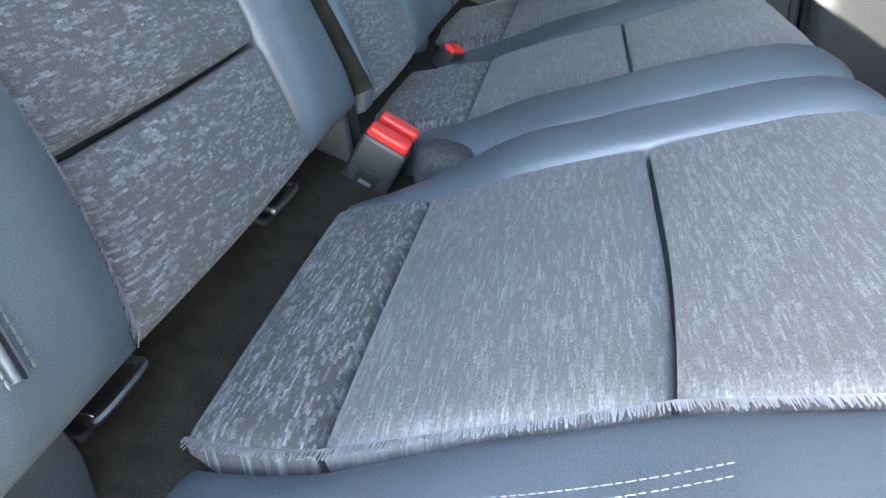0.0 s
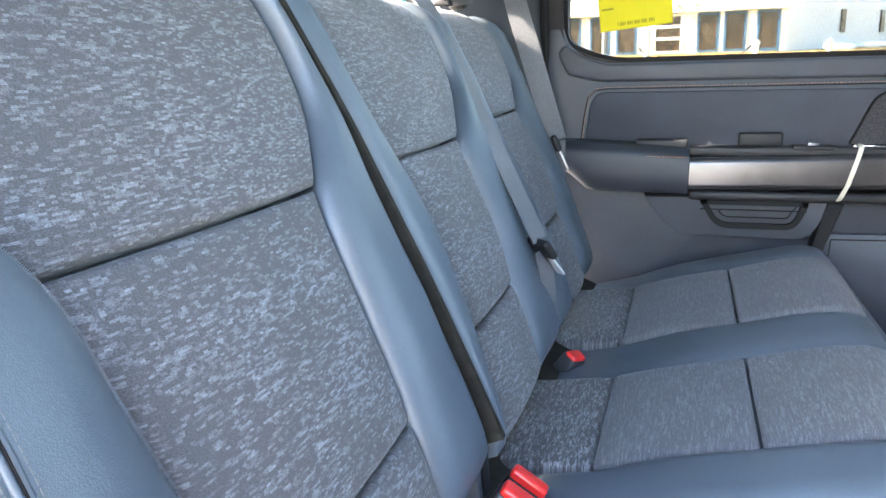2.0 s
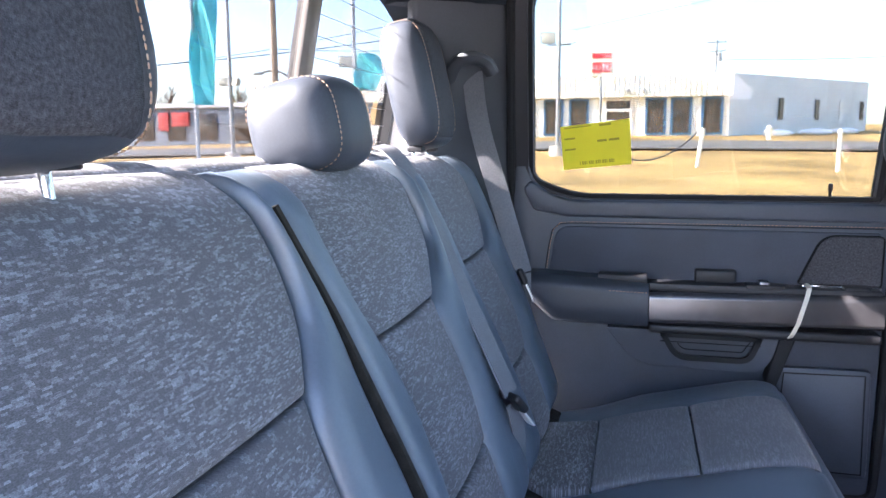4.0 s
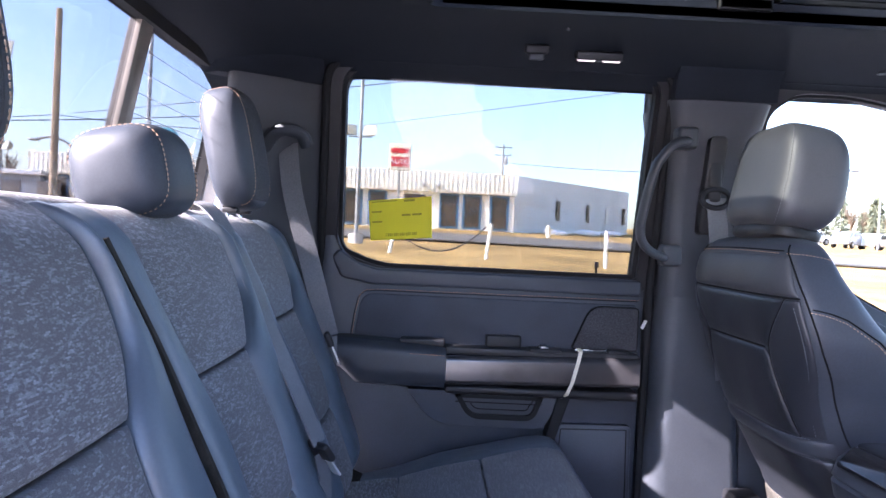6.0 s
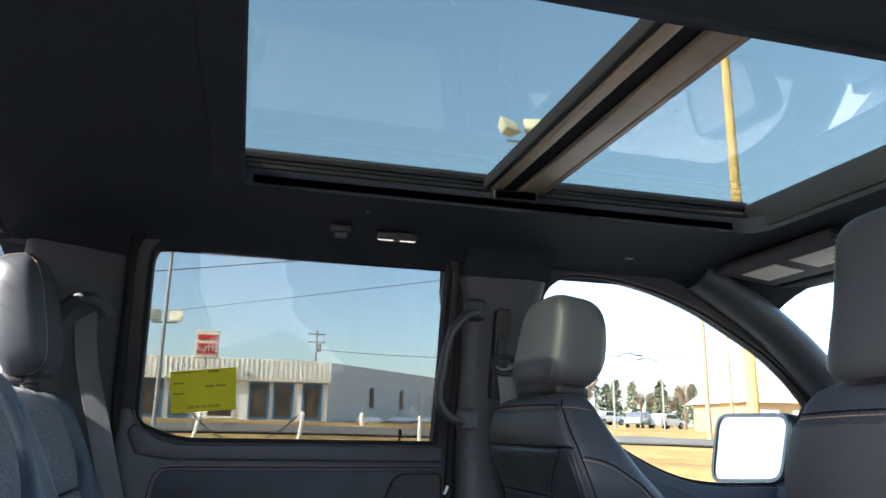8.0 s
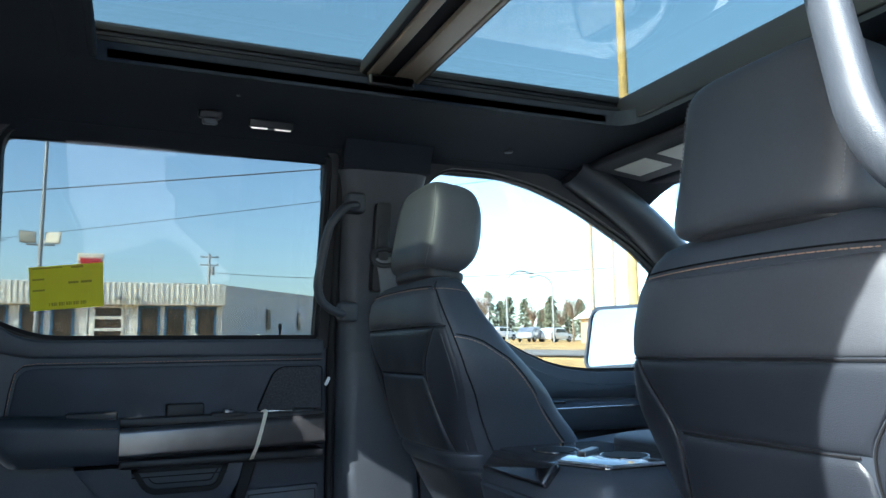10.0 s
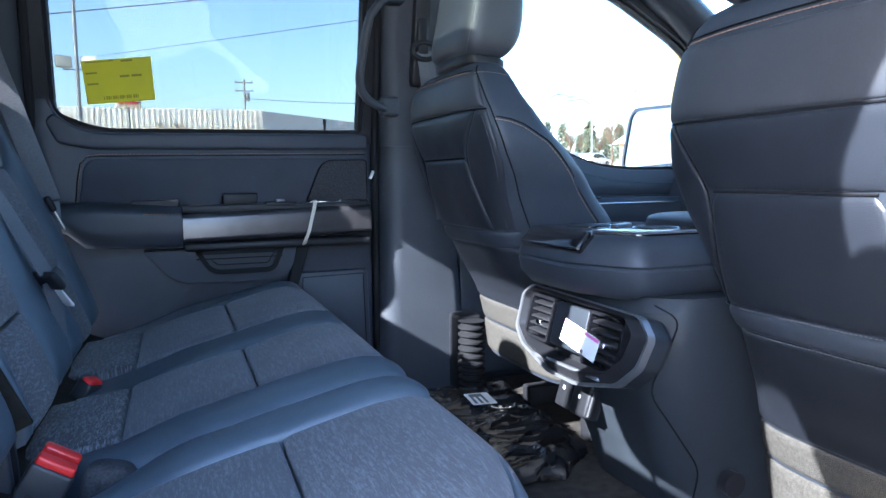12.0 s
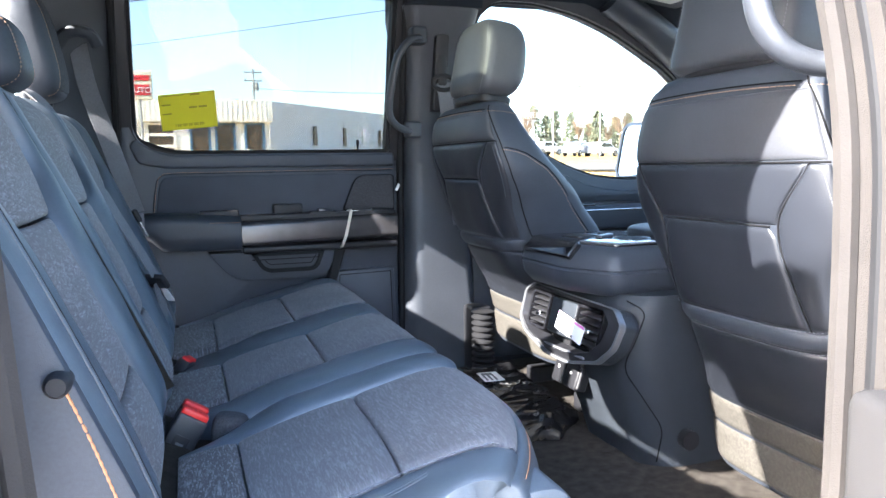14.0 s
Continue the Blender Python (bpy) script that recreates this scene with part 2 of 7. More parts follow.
def rounded(pts, r, n=5):
    """The outline with its corners rounded; r one radius or one a corner."""
    out = []
    k = len(pts)
    for i in range(k):
        p, a, b = Vector(pts[i]), Vector(pts[i - 1]), Vector(pts[(i + 1) % k])
        ri = r[i] if isinstance(r, (list, tuple)) else r
        ri = min(ri, 0.48 * (a - p).length, 0.48 * (b - p).length)
        p0, p1 = p + (a - p).normalized() * ri, p + (b - p).normalized() * ri
        if ri <= 1e-5:
            out.append(tuple(p))
            continue
        for j in range(n + 1):
            t = j / n
            out.append(tuple(p0 * (1 - t) ** 2 + p * 2 * t * (1 - t) + p1 * t * t))
    return out


def offset(pts, d):
    """The closed outline moved outwards by d."""
    k = len(pts)
    area = sum(pts[i][0] * pts[(i + 1) % k][1] - pts[(i + 1) % k][0] * pts[i][1] for i in range(k))
    s = 1 if area > 0 else -1
    out = []
    for i in range(k):
        a, b = Vector(pts[i - 1]), Vector(pts[(i + 1) % k])
        t = (b - a).normalized()
        out.append((pts[i][0] + s * t.y * d, pts[i][1] - s * t.x * d))
    return out


def ring(inner, outer, axis, lo, hi, bm=None):
    """A frame between two outlines with the same count of points."""
    bm = bm or bmesh.new()
    f = AXES[axis]
    loops = [[bm.verts.new(f(p[0], p[1], c)) for p in pts] for pts, c in ((inner, lo), (outer, lo), (outer, hi), (inner, hi))]
    n = len(inner)
    for i in range(n):
        j = (i + 1) % n
        for a in range(4):
            p, q = loops[a], loops[(a + 1) % 4]
            bm.faces.new((p[i], p[j], q[j], q[i]))
    return bm


def smooth_path(pts, n=8, closed=False):
    """A smooth curve through the points."""
    p = [Vector(q) for q in pts]
    k = len(p)
    out = []
    for i in range(k if closed else k - 1):
        a, b, c, d = (p[(i - 1) % k], p[i], p[(i + 1) % k], p[(i + 2) % k]) if closed else (p[max(i - 1, 0)], p[i], p[i + 1], p[min(i + 2, k - 1)])
        for j in range(n):
            t = j / n
            out.append(0.5 * ((2 * b) + (c - a) * t + (2 * a - 5 * b + 4 * c - d) * t * t + (3 * b - a - 3 * c + d) * t ** 3))
    if not closed:
        out.append(p[-1])
    return out


def tube(pts, r, n=8, closed=False, flat=1.0, up=None, bm=None):
    """A tube along the points; flat < 1 gives a flattened section, whose thin way is up."""
    bm = bm or bmesh.new()
    p = [Vector(q) for q in pts]
    k = len(p)
    rings = []
    ref = Vector(up) if up else Vector((0.13, 0.21, 0.97))
    for i in range(k):
        t = (p[(i + 1) % k] - p[i - 1]) if closed else (p[min(i + 1, k - 1)] - p[max(i - 1, 0)])
        t.normalize()
        side = t.cross(ref)
        if side.length < 1e-4:
            side = t.orthogonal()
        side.normalize()
        if not up:
            ref = side.cross(t).normalized()
        nor = side.cross(t).normalized()
        ri = r[i] if isinstance(r, (list, tuple)) else r
        rings.append([bm.verts.new(p[i] + side * (ri * math.cos(2 * math.pi * j / n)) + nor * (ri * flat * math.sin(2 * math.pi * j / n))) for j in range(n)])
    for i in range(k if closed else k - 1):
        a, b = rings[i], rings[(i + 1) % k]
        for j in range(n):
            bm.faces.new((a[j], a[(j + 1) % n], b[(j + 1) % n], b[j]))
    if not closed:
        bm.faces.new(rings[0][::-1])
        bm.faces.new(rings[-1])
    return bm


def strap(pts, width, thick, across, bm=None):
    """A flat strap along the points, its width along the vector across."""
    bm = bm or bmesh.new()
    p = [Vector(q) for q in pts]
    w = Vector(across).normalized() * width / 2
    rings = []
    for i in range(len(p)):
        t = (p[min(i + 1, len(p) - 1)] - p[max(i - 1, 0)]).normalized()
        nor = t.cross(w).normalized() * thick / 2
        rings.append([bm.verts.new(p[i] + a * w + b * nor) for a, b in ((-1, -1), (1, -1), (1, 1), (-1, 1))])
    for a, b in zip(rings, rings[1:]):
        for j in range(4):
            bm.faces.new((a[j], a[(j + 1) % 4], b[(j + 1) % 4], b[j]))
    bm.faces.new(rings[0][::-1])
    bm.faces.new(rings[-1])
    return bm


def stitches(pts, dash=0.006, gap=0.003, r=0.0011, bm=None):
    """A row of short threads along the points."""
    bm = bm or bmesh.new()
    p = [Vector(q) for q in pts]
    for a, b in zip(p, p[1:]):
        d = (b - a).length
        if d < 1e-6:
            continue
        s = 0.0
        while s < d:
            s0, s1 = max(s, 0), min(s + dash, d)
            if s1 - s0 > dash * 0.3:
                tube([a.lerp(b, s0 / d), a.lerp(b, (s0 + s1) / 2 / d), a.lerp(b, s1 / d)], [r * 0.6, r, r * 0.6], 5, bm=bm)
            s += dash + gap
    return bm


def loft(sections, n=36, cap=True, bm=None):
    """Closed loops of the same count joined into a skin."""
    bm = bm or bmesh.new()
    rings = [[bm.verts.new(q) for q in s] for s in sections]
    for a, b in zip(rings, rings[1:]):
        k = len(a)
        for j in range(k):
            bm.faces.new((a[j], a[(j + 1) % k], b[(j + 1) % k], b[j]))
    if cap:
        bm.faces.new(rings[0][::-1])
        bm.faces.new(rings[-1])
    return bm


def oval(xc, yc, z, a, b, e=3.5, n=40):
    """A level rounded loop, half as deep as a and half as wide as b."""
    out = []
    for j in range(n):
        t = 2 * math.pi * j / n
        c, s = math.cos(t), math.sin(t)
        out.append((xc + a * math.copysign(abs(c) ** (2 / e), c), yc + b * math.copysign(abs(s) ** (2 / e), s), z))
    return out


def pillow(c, half, e1=3.0, e2=3.0, turn=None, nu=22, nv=32, shape=None):
    """A rounded block: a superellipsoid with the half sizes half."""
    bm = bmesh.new()
    rows = []
    for i in range(1, nu):
        f = -math.pi / 2 + math.pi * i / nu
        row = []
        for j in range(nv):
            t = 2 * math.pi * j / nv
            cf, sf, ct, st = math.cos(f), math.sin(f), math.cos(t), math.sin(t)
            p = lambda v, e: math.copysign(abs(v) ** (2 / e), v)
            q = Vector((half[0] * p(cf, e1) * p(ct, e2), half[1] * p(cf, e1) * p(st, e2), half[2] * p(sf, e1)))
            if shape:
                q = Vector(shape(q))
            row.append(bm.verts.new(q))
        rows.append(row)
    for a, b in zip(rows, rows[1:]):
        for j in range(nv):
            bm.faces.new((a[j], a[(j + 1) % nv], b[(j + 1) % nv], b[j]))
    bm.faces.new(rows[0][::-1])
    bm.faces.new(rows[-1])
    m = Matrix.Translation(c)
    if turn:
        m = m @ pose(0, 0, 0, *turn)
    return place(bm, m)


def pad(g, nu=20, nv=20, puff=0.012, edge=0.012, depth=0.03, ripple=0.0, seed=0, inset=0.0014):
    """An upholstered panel on the surface f(u, v): rounded towards its seams, with a skirt that goes down into the seat."""
    bm = bmesh.new()

    def ticks(n, span):
        e = min(0.3, edge / max(span, 1e-4))
        near = [0, e * 0.12, e * 0.35, e * 0.65, e]
        mid = [e + (1 - 2 * e) * k / n for k in range(1, n)]
        return near + mid + [1 - t for t in reversed(near)]
    su = (Vector(g(1, 0.5)) - Vector(g(0, 0.5))).length
    sv = (Vector(g(0.5, 1)) - Vector(g(0.5, 0))).length
    iu, iv = inset / su, inset / sv

    def f(u, v):
        return g(iu + (1 - 2 * iu) * u, iv + (1 - 2 * iv) * v)
    tu, tv = ticks(nu, su), ticks(nv, sv)

    def prof(t, span):
        e = min(0.3, edge / max(span, 1e-4))
        d = min(t, 1 - t)
        return math.sqrt(max(0, 1 - (1 - min(1, d / e)) ** 2)) * (0.72 + 0.28 * (1 - abs(2 * t - 1) ** 2))
    rows = []
    nors = {}
    for u in tu:
        row = []
        for v in tv:
            p = Vector(f(u, v))
            h = 0.004
            a = Vector(f(min(1, u + h), v)) - Vector(f(max(0, u - h), v))
            b = Vector(f(u, min(1, v + h))) - Vector(f(u, max(0, v - h)))
            nn = a.cross(b).normalized()
            k = puff * prof(u, su) * prof(v, sv)
            if ripple:
                k += ripple * noise.noise(p * 14 + Vector((seed, 0, 0))) * min(1, prof(u, su) * prof(v, sv))
            w = bm.verts.new(p + nn * k)
            nors[w] = nn
            row.append(w)
        rows.append(row)
    for a, b in zip(rows, rows[1:]):
        for j in range(len(tv) - 1):
            bm.faces.new((a[j], b[j], b[j + 1], a[j + 1]))
    loop = rows[0][:-1] + [r[-1] for r in rows[:-1]] + rows[-1][:0:-1] + [r[0] for r in rows[:0:-1]]
    low = [bm.verts.new(w.co - nors[w] * depth) for w in loop]
    for i in range(len(loop)):
        j = (i + 1) % len(loop)
        bm.faces.new((loop[i], low[i], low[j], loop[j]))
    bm.faces.new(low)
    return bm


def lerp_table(t, rows):
    """Linear reading of a table of (t, value) rows."""
    for (a, va), (b, vb) in zip(rows, rows[1:]):
        if t <= b:
            k = 0 if b == a else max(0, (t - a) / (b - a))
            return va + (vb - va) * k
    return rows[-1][1]

# ================================================================ the cab: large structure
FLOOR_Z = 0.05
MID_Y = -0.06          # the middle line of the cab
NEAR_SHIFT = 2 * MID_Y


def ceiling_z(x, y):
    z = 1.305
    ay = abs(y - MID_Y)
    if ay > 0.51:
        z -= 0.065 * ((ay - 0.51) / 0.27) ** 2
    if x < 0.0:
        z -= (0.065 if y > -0.6 else 0.025) * (x / 0.36) ** 2
    if x > 1.38:
        z -= 0.055 * ((x - 1.38) / 0.35) ** 2
    return z


SUNROOF = [(0.135, 0.685), (0.825, 1.375)]
SR_Y = 0.395


def build_ceiling():
    bm = bmesh.new()
    xs = sorted({-0.37, -0.30, -0.22, -0.12, 0.0, 0.07, 0.135, 0.25, 0.4, 0.55, 0.685, 0.72, 0.79, 0.825, 1.0, 1.2, 1.375, 1.42, 1.5, 1.58, 1.66, 1.73})
    ys = sorted({s * v for s in (1, -1) for v in (0.0, 0.15, SR_Y, 0.46, 0.52, 0.58, 0.64, 0.69, 0.74, 0.79)})
    grid = {(x, y): bm.verts.new((x, y + MID_Y, ceiling_z(x, y + MID_Y))) for x in xs for y in ys}
    for x0, x1 in zip(xs, xs[1:]):
        for y0, y1 in zip(ys, ys[1:]):
            xm, ym = (x0 + x1) / 2, (y0 + y1) / 2
            if abs(ym) < SR_Y and SUNROOF[0][0] < xm < SUNROOF[1][1]:
                continue
            bm.faces.new((grid[x0, y0], grid[x1, y0], grid[x1, y1], grid[x0, y1]))
    bmesh.ops.recalc_face_normals(bm, faces=bm.faces)
    up = [f for f in bm.faces if f.normal.z > 0]
    bmesh.ops.solidify(bm, geom=bm.faces[:], thickness=-0.018 if len(up) > len(bm.faces) / 2 else 0.018)
    ob = part("ceiling", bm, HEADLINER, angle=50)
    tagged(ob, "black cloth headliner with two roof window openings", "ceiling", kind="structure")


build_ceiling()


def build_floor():
    bm = bmesh.new()
    n, m = 60, 50
    rows = []
    for i in range(n + 1):
        row = []
        for j in range(m + 1):
            x, y = -0.15 + 2.15 * i / n, -0.98 + 1.84 * j / m
            z = FLOOR_Z + 0.004 * noise.noise(Vector((x * 9, y * 9, 0)))
            row.append(bm.verts.new((x, y, z)))
        rows.append(row)
    for a, b in zip(rows, rows[1:]):
        for j in range(m):
            bm.faces.new((a[j], b[j], b[j + 1], a[j + 1]))
    bmesh.ops.recalc_face_normals(bm, faces=bm.faces)
    bmesh.ops.solidify(bm, geom=bm.faces[:], thickness=0.05)
    tagged(part("floor", bm, CARPET), "dark grey cut-pile carpet over a flat cab floor", "floor", kind="structure")


build_floor()
under = part("underbody", box(-0.42, 2.30, -0.96, 0.84, -0.60, -0.03, 0.03), RUBBER)
tagged(under, "plain dark underside closing the cab down to the ground", "underbody", kind="structure")

# rear wall of the cab with its window opening


def rear_x(z):
    return -0.425 + 0.19 * (z - 0.84)


def lean_rear(bm):
    for v in bm.verts:
        v.co.x += rear_x(v.co.z)
    return bm


def build_rear_wall():
    inner = rounded([(-0.985, 0.84), (0.765, 0.84), (0.755, 1.238), (-0.868, 1.238), (-0.900, 1.165), (-0.962, 1.06)], [0.03, 0.05, 0.05, 0.02, 0.05, 0.05], 6)
    outer = rounded([(-1.04, 0.0), (0.88, 0.0), (0.88, 1.33), (-1.04, 1.33), (-1.04, 1.0), (-1.04, 0.5)], 0.03, 6)
    wall = part("wall_rear", lean_rear(ring(inner, outer, "x", -0.03, 0.0)), PLASTIC)
    tagged(wall, "dark moulded rear cab panel round the back window", "wall", kind="structure")
    win = thing("window_rear", (-0.42, 0, 0.84), "sliding back window with defroster lines and dark uprights", "window", kind="structure")
    part("window_frame", lean_rear(ring(offset(inner, -0.018), offset(inner, 0.004), "x", -0.024, 0.004)), RUBBER, win, "black rubber frame")
    for s in (-1, 1):
        u = MID_Y + s * 0.330
        part("upright", lean_rear(prism(rounded([(u - 0.027, 0.835), (u + 0.027, 0.835), (u + 0.027, 1.243), (u - 0.027, 1.243)], 0.004), "x", -0.03, -0.006, 0.003)), UPRIGHT, win, "grey upright bar")
    for y0, y1 in ((-0.99, -0.410), (-0.370, 0.250), (0.290, 0.76)):
        ob = part("pane", lean_rear(prism([(y0, 0.845), (y1, 0.845), (y1, 1.236), (y0, 1.236)], "x", -0.020, -0.016, 0)), GLASS_REAR, win, "faintly tinted glass")
        ob.visible_shadow = False
    for k in range(10):
        z = 0.875 + 0.038 * k
        bm = bmesh.new()
        for y0, y1 in ((-0.875, -0.42), (0.30, 0.755)):
            tube([(rear_x(z) - 0.014, y0, z), (rear_x(z) - 0.014, y1, z)], 0.0006, 4, bm=bm)
        part("defroster_line", bm, PRINT, win)
    sill = lean_rear(box(-0.004, 0.10, -0.80, 0.68, 0.795, 0.838, 0.012))
    part("window_sill", sill, PLASTIC, win)


build_rear_wall()

# ---------------------------------------------------------------- body sides
WIN_REAR = rounded([(-0.068, 0.822), (0.03, 0.782), (0.690, 0.782), (0.694, 1.262), (-0.060, 1.258)], [0.03, 0.10, 0.006, 0.045, 0.06], 7)
WIN_FRONT = rounded([(0.955, 0.84), (1.20, 0.80), (1.335, 0.728), (1.44, 0.690), (1.56, 0.676), (2.03, 0.676), (1.96, 0.84), (1.82, 0.975), (1.70, 1.058), (1.59, 1.112), (1.47, 1.170), (1.32, 1.220), (1.16, 1.247), (1.02, 1.246), (0.965, 1.20)],
                    [0.03, 0.06, 0.06, 0.05, 0.05, 0.02, 0.05, 0.06, 0.05, 0.05, 0.06, 0.06, 0.05, 0.05, 0.03], 4)


def lean_y(z):
    """The side windows lean in above the sill."""
    return -0.27 * max(0.0, z - 0.78)


def lean_side(bm, side=1):
    for v in bm.verts:
        v.co.y = side * (v.co.y + lean_y(v.co.z))
    bmesh.ops.recalc_face_normals(bm, faces=bm.faces)
    return bm


def build_pillars(side):
    # B pillar: lower trim, upper trim, belt slot
    b = thing("pillar_trim", (0.84, side * 0.78, 0.1), "dark grey moulded door pillar trim from sill to roof", "pillar trim", "pillar trims", kind="structure")
    secs = []
    for z, x0, x1, y in ((0.05, 0.715, 1.00, 0.765), (0.20, 0.725, 0.985, 0.765), (0.45, 0.735, 0.965, 0.765), (0.745, 0.742, 0.955, 0.765)):
        secs.append([(x, side * yy, z) for x, yy in rounded([(x0, 0.90), (x0, y + 0.03), (x0 + 0.035, y), (x1 - 0.02, y), (x1, y + 0.03), (x1, 0.90)], [0, 0.03, 0.03, 0.02, 0.03, 0], 4)])
    part("lower_trim", loft(secs), PLASTIC, b)
    secs = []
    for z, x0, x1, y in ((0.742, 0.742, 0.955, 0.758), (0.95, 0.735, 0.950, 0.725), (1.15, 0.722, 0.945, 0.672), (1.215, 0.712, 0.958, 0.652)):
        secs.append([(x, side * yy, z) for x, yy in rounded([(x0, 0.90), (x0, y + 0.02), (x0 + 0.03, y), (x1 - 0.03, y), (x1, y + 0.02), (x1, 0.90)], [0, 0.02, 0.025, 0.025, 0.02, 0], 4)])
    part("upper_trim", loft(secs), PLASTIC, b, "dark grey upper trim")
    cap = [[(x, side * yy, z) for x, yy in ((0.715, 0.90), (0.715, y), (0.955, y), (0.955, 0.90))] for z, y in ((1.212, 0.646), (1.25, 0.638), (1.30, 0.60))]
    part("pillar_cap", loft(cap), HEADLINER, b, "black cloth roof edge over the pillar")
    slot = prism(rounded([(0.808, 0.90), (0.850, 0.90), (0.850, 1.13), (0.808, 1.13)], 0.012), "y", 0.69, 0.735, 0.004)
    for v in slot.verts:
        v.co.y -= 0.20 * (v.co.z - 0.95)
    for v in slot.verts:
        v.co.y *= side
    part("belt_slot", slot, PLASTIC_BLACK, b, "black height adjuster slot")
    # C pillar
    c = thing("pillar_trim", (-0.22, side * 0.75, 0.6), "dark grey rear corner trim beside the back window", "pillar trim", "pillar trims", kind="structure")
    secs = []
    for z, x0, x1, y0, y1 in ((0.45, -0.37, -0.10, 0.66, 0.80), (0.85, -0.330, -0.10, 0.618, 0.79), (0.895, -0.328, -0.099, 0.615, 0.782), (0.920, -0.326, -0.098, 0.613, 0.777), (1.05, -0.320, -0.095, 0.604, 0.745), (1.212, -0.312, -0.09, 0.590, 0.700)):
        y0, y1 = (y0, y1) if side > 0 or z < 0.91 else (y0 + 0.20, max(y1, y0 + 0.21))
        secs.append([(x, side * yy, z) for x, yy in rounded([(x0, 0.90), (x0, y0 + 0.02), (x0 + 0.02, y0), (x1 - 0.015, y1), (x1, y1 + 0.02), (x1, 0.90)], [0, 0.01, 0.015, 0.015, 0.015, 0], 4)])
    part("corner_panel", loft(secs), PLASTIC, c)
    cap = [[(x, side * yy, z) for x, yy in ((-0.37, 0.75), (-0.37, y - 0.045), (-0.33, y - 0.072), (-0.105, y + 0.02), (-0.105, 0.75))] for z, y in ((1.210, 0.668), (1.245, 0.650), (1.30, 0.60))]
    if side > 0:
        part("corner_cap", loft(cap), HEADLINER, c, "black cloth roof edge over the corner trim")
    # roof rail
    r = thing("roof_rail_trim", (0.6, side * 0.72, 1.26), "black cloth-covered roof edge over the doors", "roof trim", "roof rails", kind="structure")
    secs = []
    for x in (-0.42, -0.1, 0.3, 0.7, 1.1, 1.4, 1.5):
        d = 0 if x < 1.38 else 0.10 * (x - 1.38)
        secs.append([(x, side * yy, zz - d) for yy, zz in rounded([(0.655, 1.262), (0.70, 1.272), (0.75, 1.282), (0.77, 1.34), (0.70, 1.37), (0.66, 1.29)], 0.01, 3)])
    part("rail", loft(secs), HEADLINER, r)
    # A pillar
    a = thing("pillar_trim", (1.75, side * 0.7, 0.9), "dark windscreen pillar trim curving down to the dashboard", "pillar trim", "pillar trims", kind="structure")
    path = smooth_path([(1.42, side * 0.675, 1.272), (1.56, side * 0.690, 1.205), (1.70, side * 0.712, 1.128), (1.84, side * 0.742, 1.030), (1.98, side * 0.780, 0.905), (2.10, side * 0.82, 0.74)], 5)
    part("pillar_cover", tube(path, [0.060 + 0.016 * i / len(path) for i in range(len(path))], 12, flat=0.8), PLASTIC, a)
    # sill panels below the doors and the outer skin
    k = thing("door_sill", (0.4, side * 0.86, 0.0), "black plastic step sill under the door opening", "sill", "door sills", kind="structure")
    part("sill_plate", box(-0.20, 2.0, side * 0.80, side * 0.93, -0.03, 0.065, 0.015), PLASTIC_BLACK, k)
    if side < 0:
        for o in (b, c, r, a, k):
            o.location.y += NEAR_SHIFT


for _side in (1, -1):
    build_pillars(_side)

def soft_lean(z):
    """The side's lean with a soft bend at the sill."""
    d = z - 0.78
    return -0.27 * (d + math.sqrt(d * d + 0.01)) / 2


def fine_outline(pts, r, n):
    """A rounded outline with points every few centimetres."""
    p = rounded(pts, r, n)
    out = []
    for a, b in zip(p, p[1:] + p[:1]):
        k = max(1, int(math.hypot(b[0] - a[0], b[1] - a[1]) / 0.05))
        out += [(a[0] + (b[0] - a[0]) * j / k, a[1] + (b[1] - a[1]) * j / k) for j in range(k)]
    return out


# near body edge: painted door openings with rubber seals
def build_near_openings():
    t = thing("door_opening", (0.3, -0.9, 0.4), "dark painted door opening edge with double rubber seals", "door opening", kind="structure")
    edge = [(0.05, 0.07), (0.690, 0.07), (0.700, 0.30), (0.705, 0.78), (0.690, 1.27), (-0.105, 1.265), (-0.080, 0.80), (-0.072, 0.62), (-0.055, 0.36), (-0.02, 0.20)]
    path = [Vector((x, 0, z)) for x, z in fine_outline(edge, [0.05, 0.05, 0.1, 0.1, 0.06, 0.06, 0.05, 0.06, 0.06, 0.05], 6)]
    for dy, r, grow, m, nm, lab in ((-0.815, 0.013, 0.0, SEAL_GREY, "inner_seal", "grey cloth-covered seal"), (-0.846, 0.009, 0.012, RUBBER, "middle_seal", "black rubber lip"), (-0.872, 0.010, 0.028, RUBBER, "outer_seal", "black rubber seal")):
        pts = []
        for (x, z) in offset([(p.x, p.z) for p in path], grow):
            pts.append((x, dy - soft_lean(z), z))
        part(nm, tube(pts, r, 8, closed=True), m, t, lab)
    inner = [(p.x, p.z) for p in path]
    for nm, d0, d1, y0, y1, m in (("inner_flange", 0.006, 0.03, -0.80, -0.868, SEAL_GREY), ("painted_frame", 0.010, 0.060, -0.87, -0.915, PAINT)):
        part(nm, lean_side_near(ring(offset(inner, d0), offset(inner, d1), "y", y0, y1)), m, t, "dark metallic paint" if m is PAINT else "")
    t.location.y += NEAR_SHIFT


def lean_side_near(bm):
    for v in bm.verts:
        v.co.y -= soft_lean(v.co.z)
    return bm


build_near_openings()

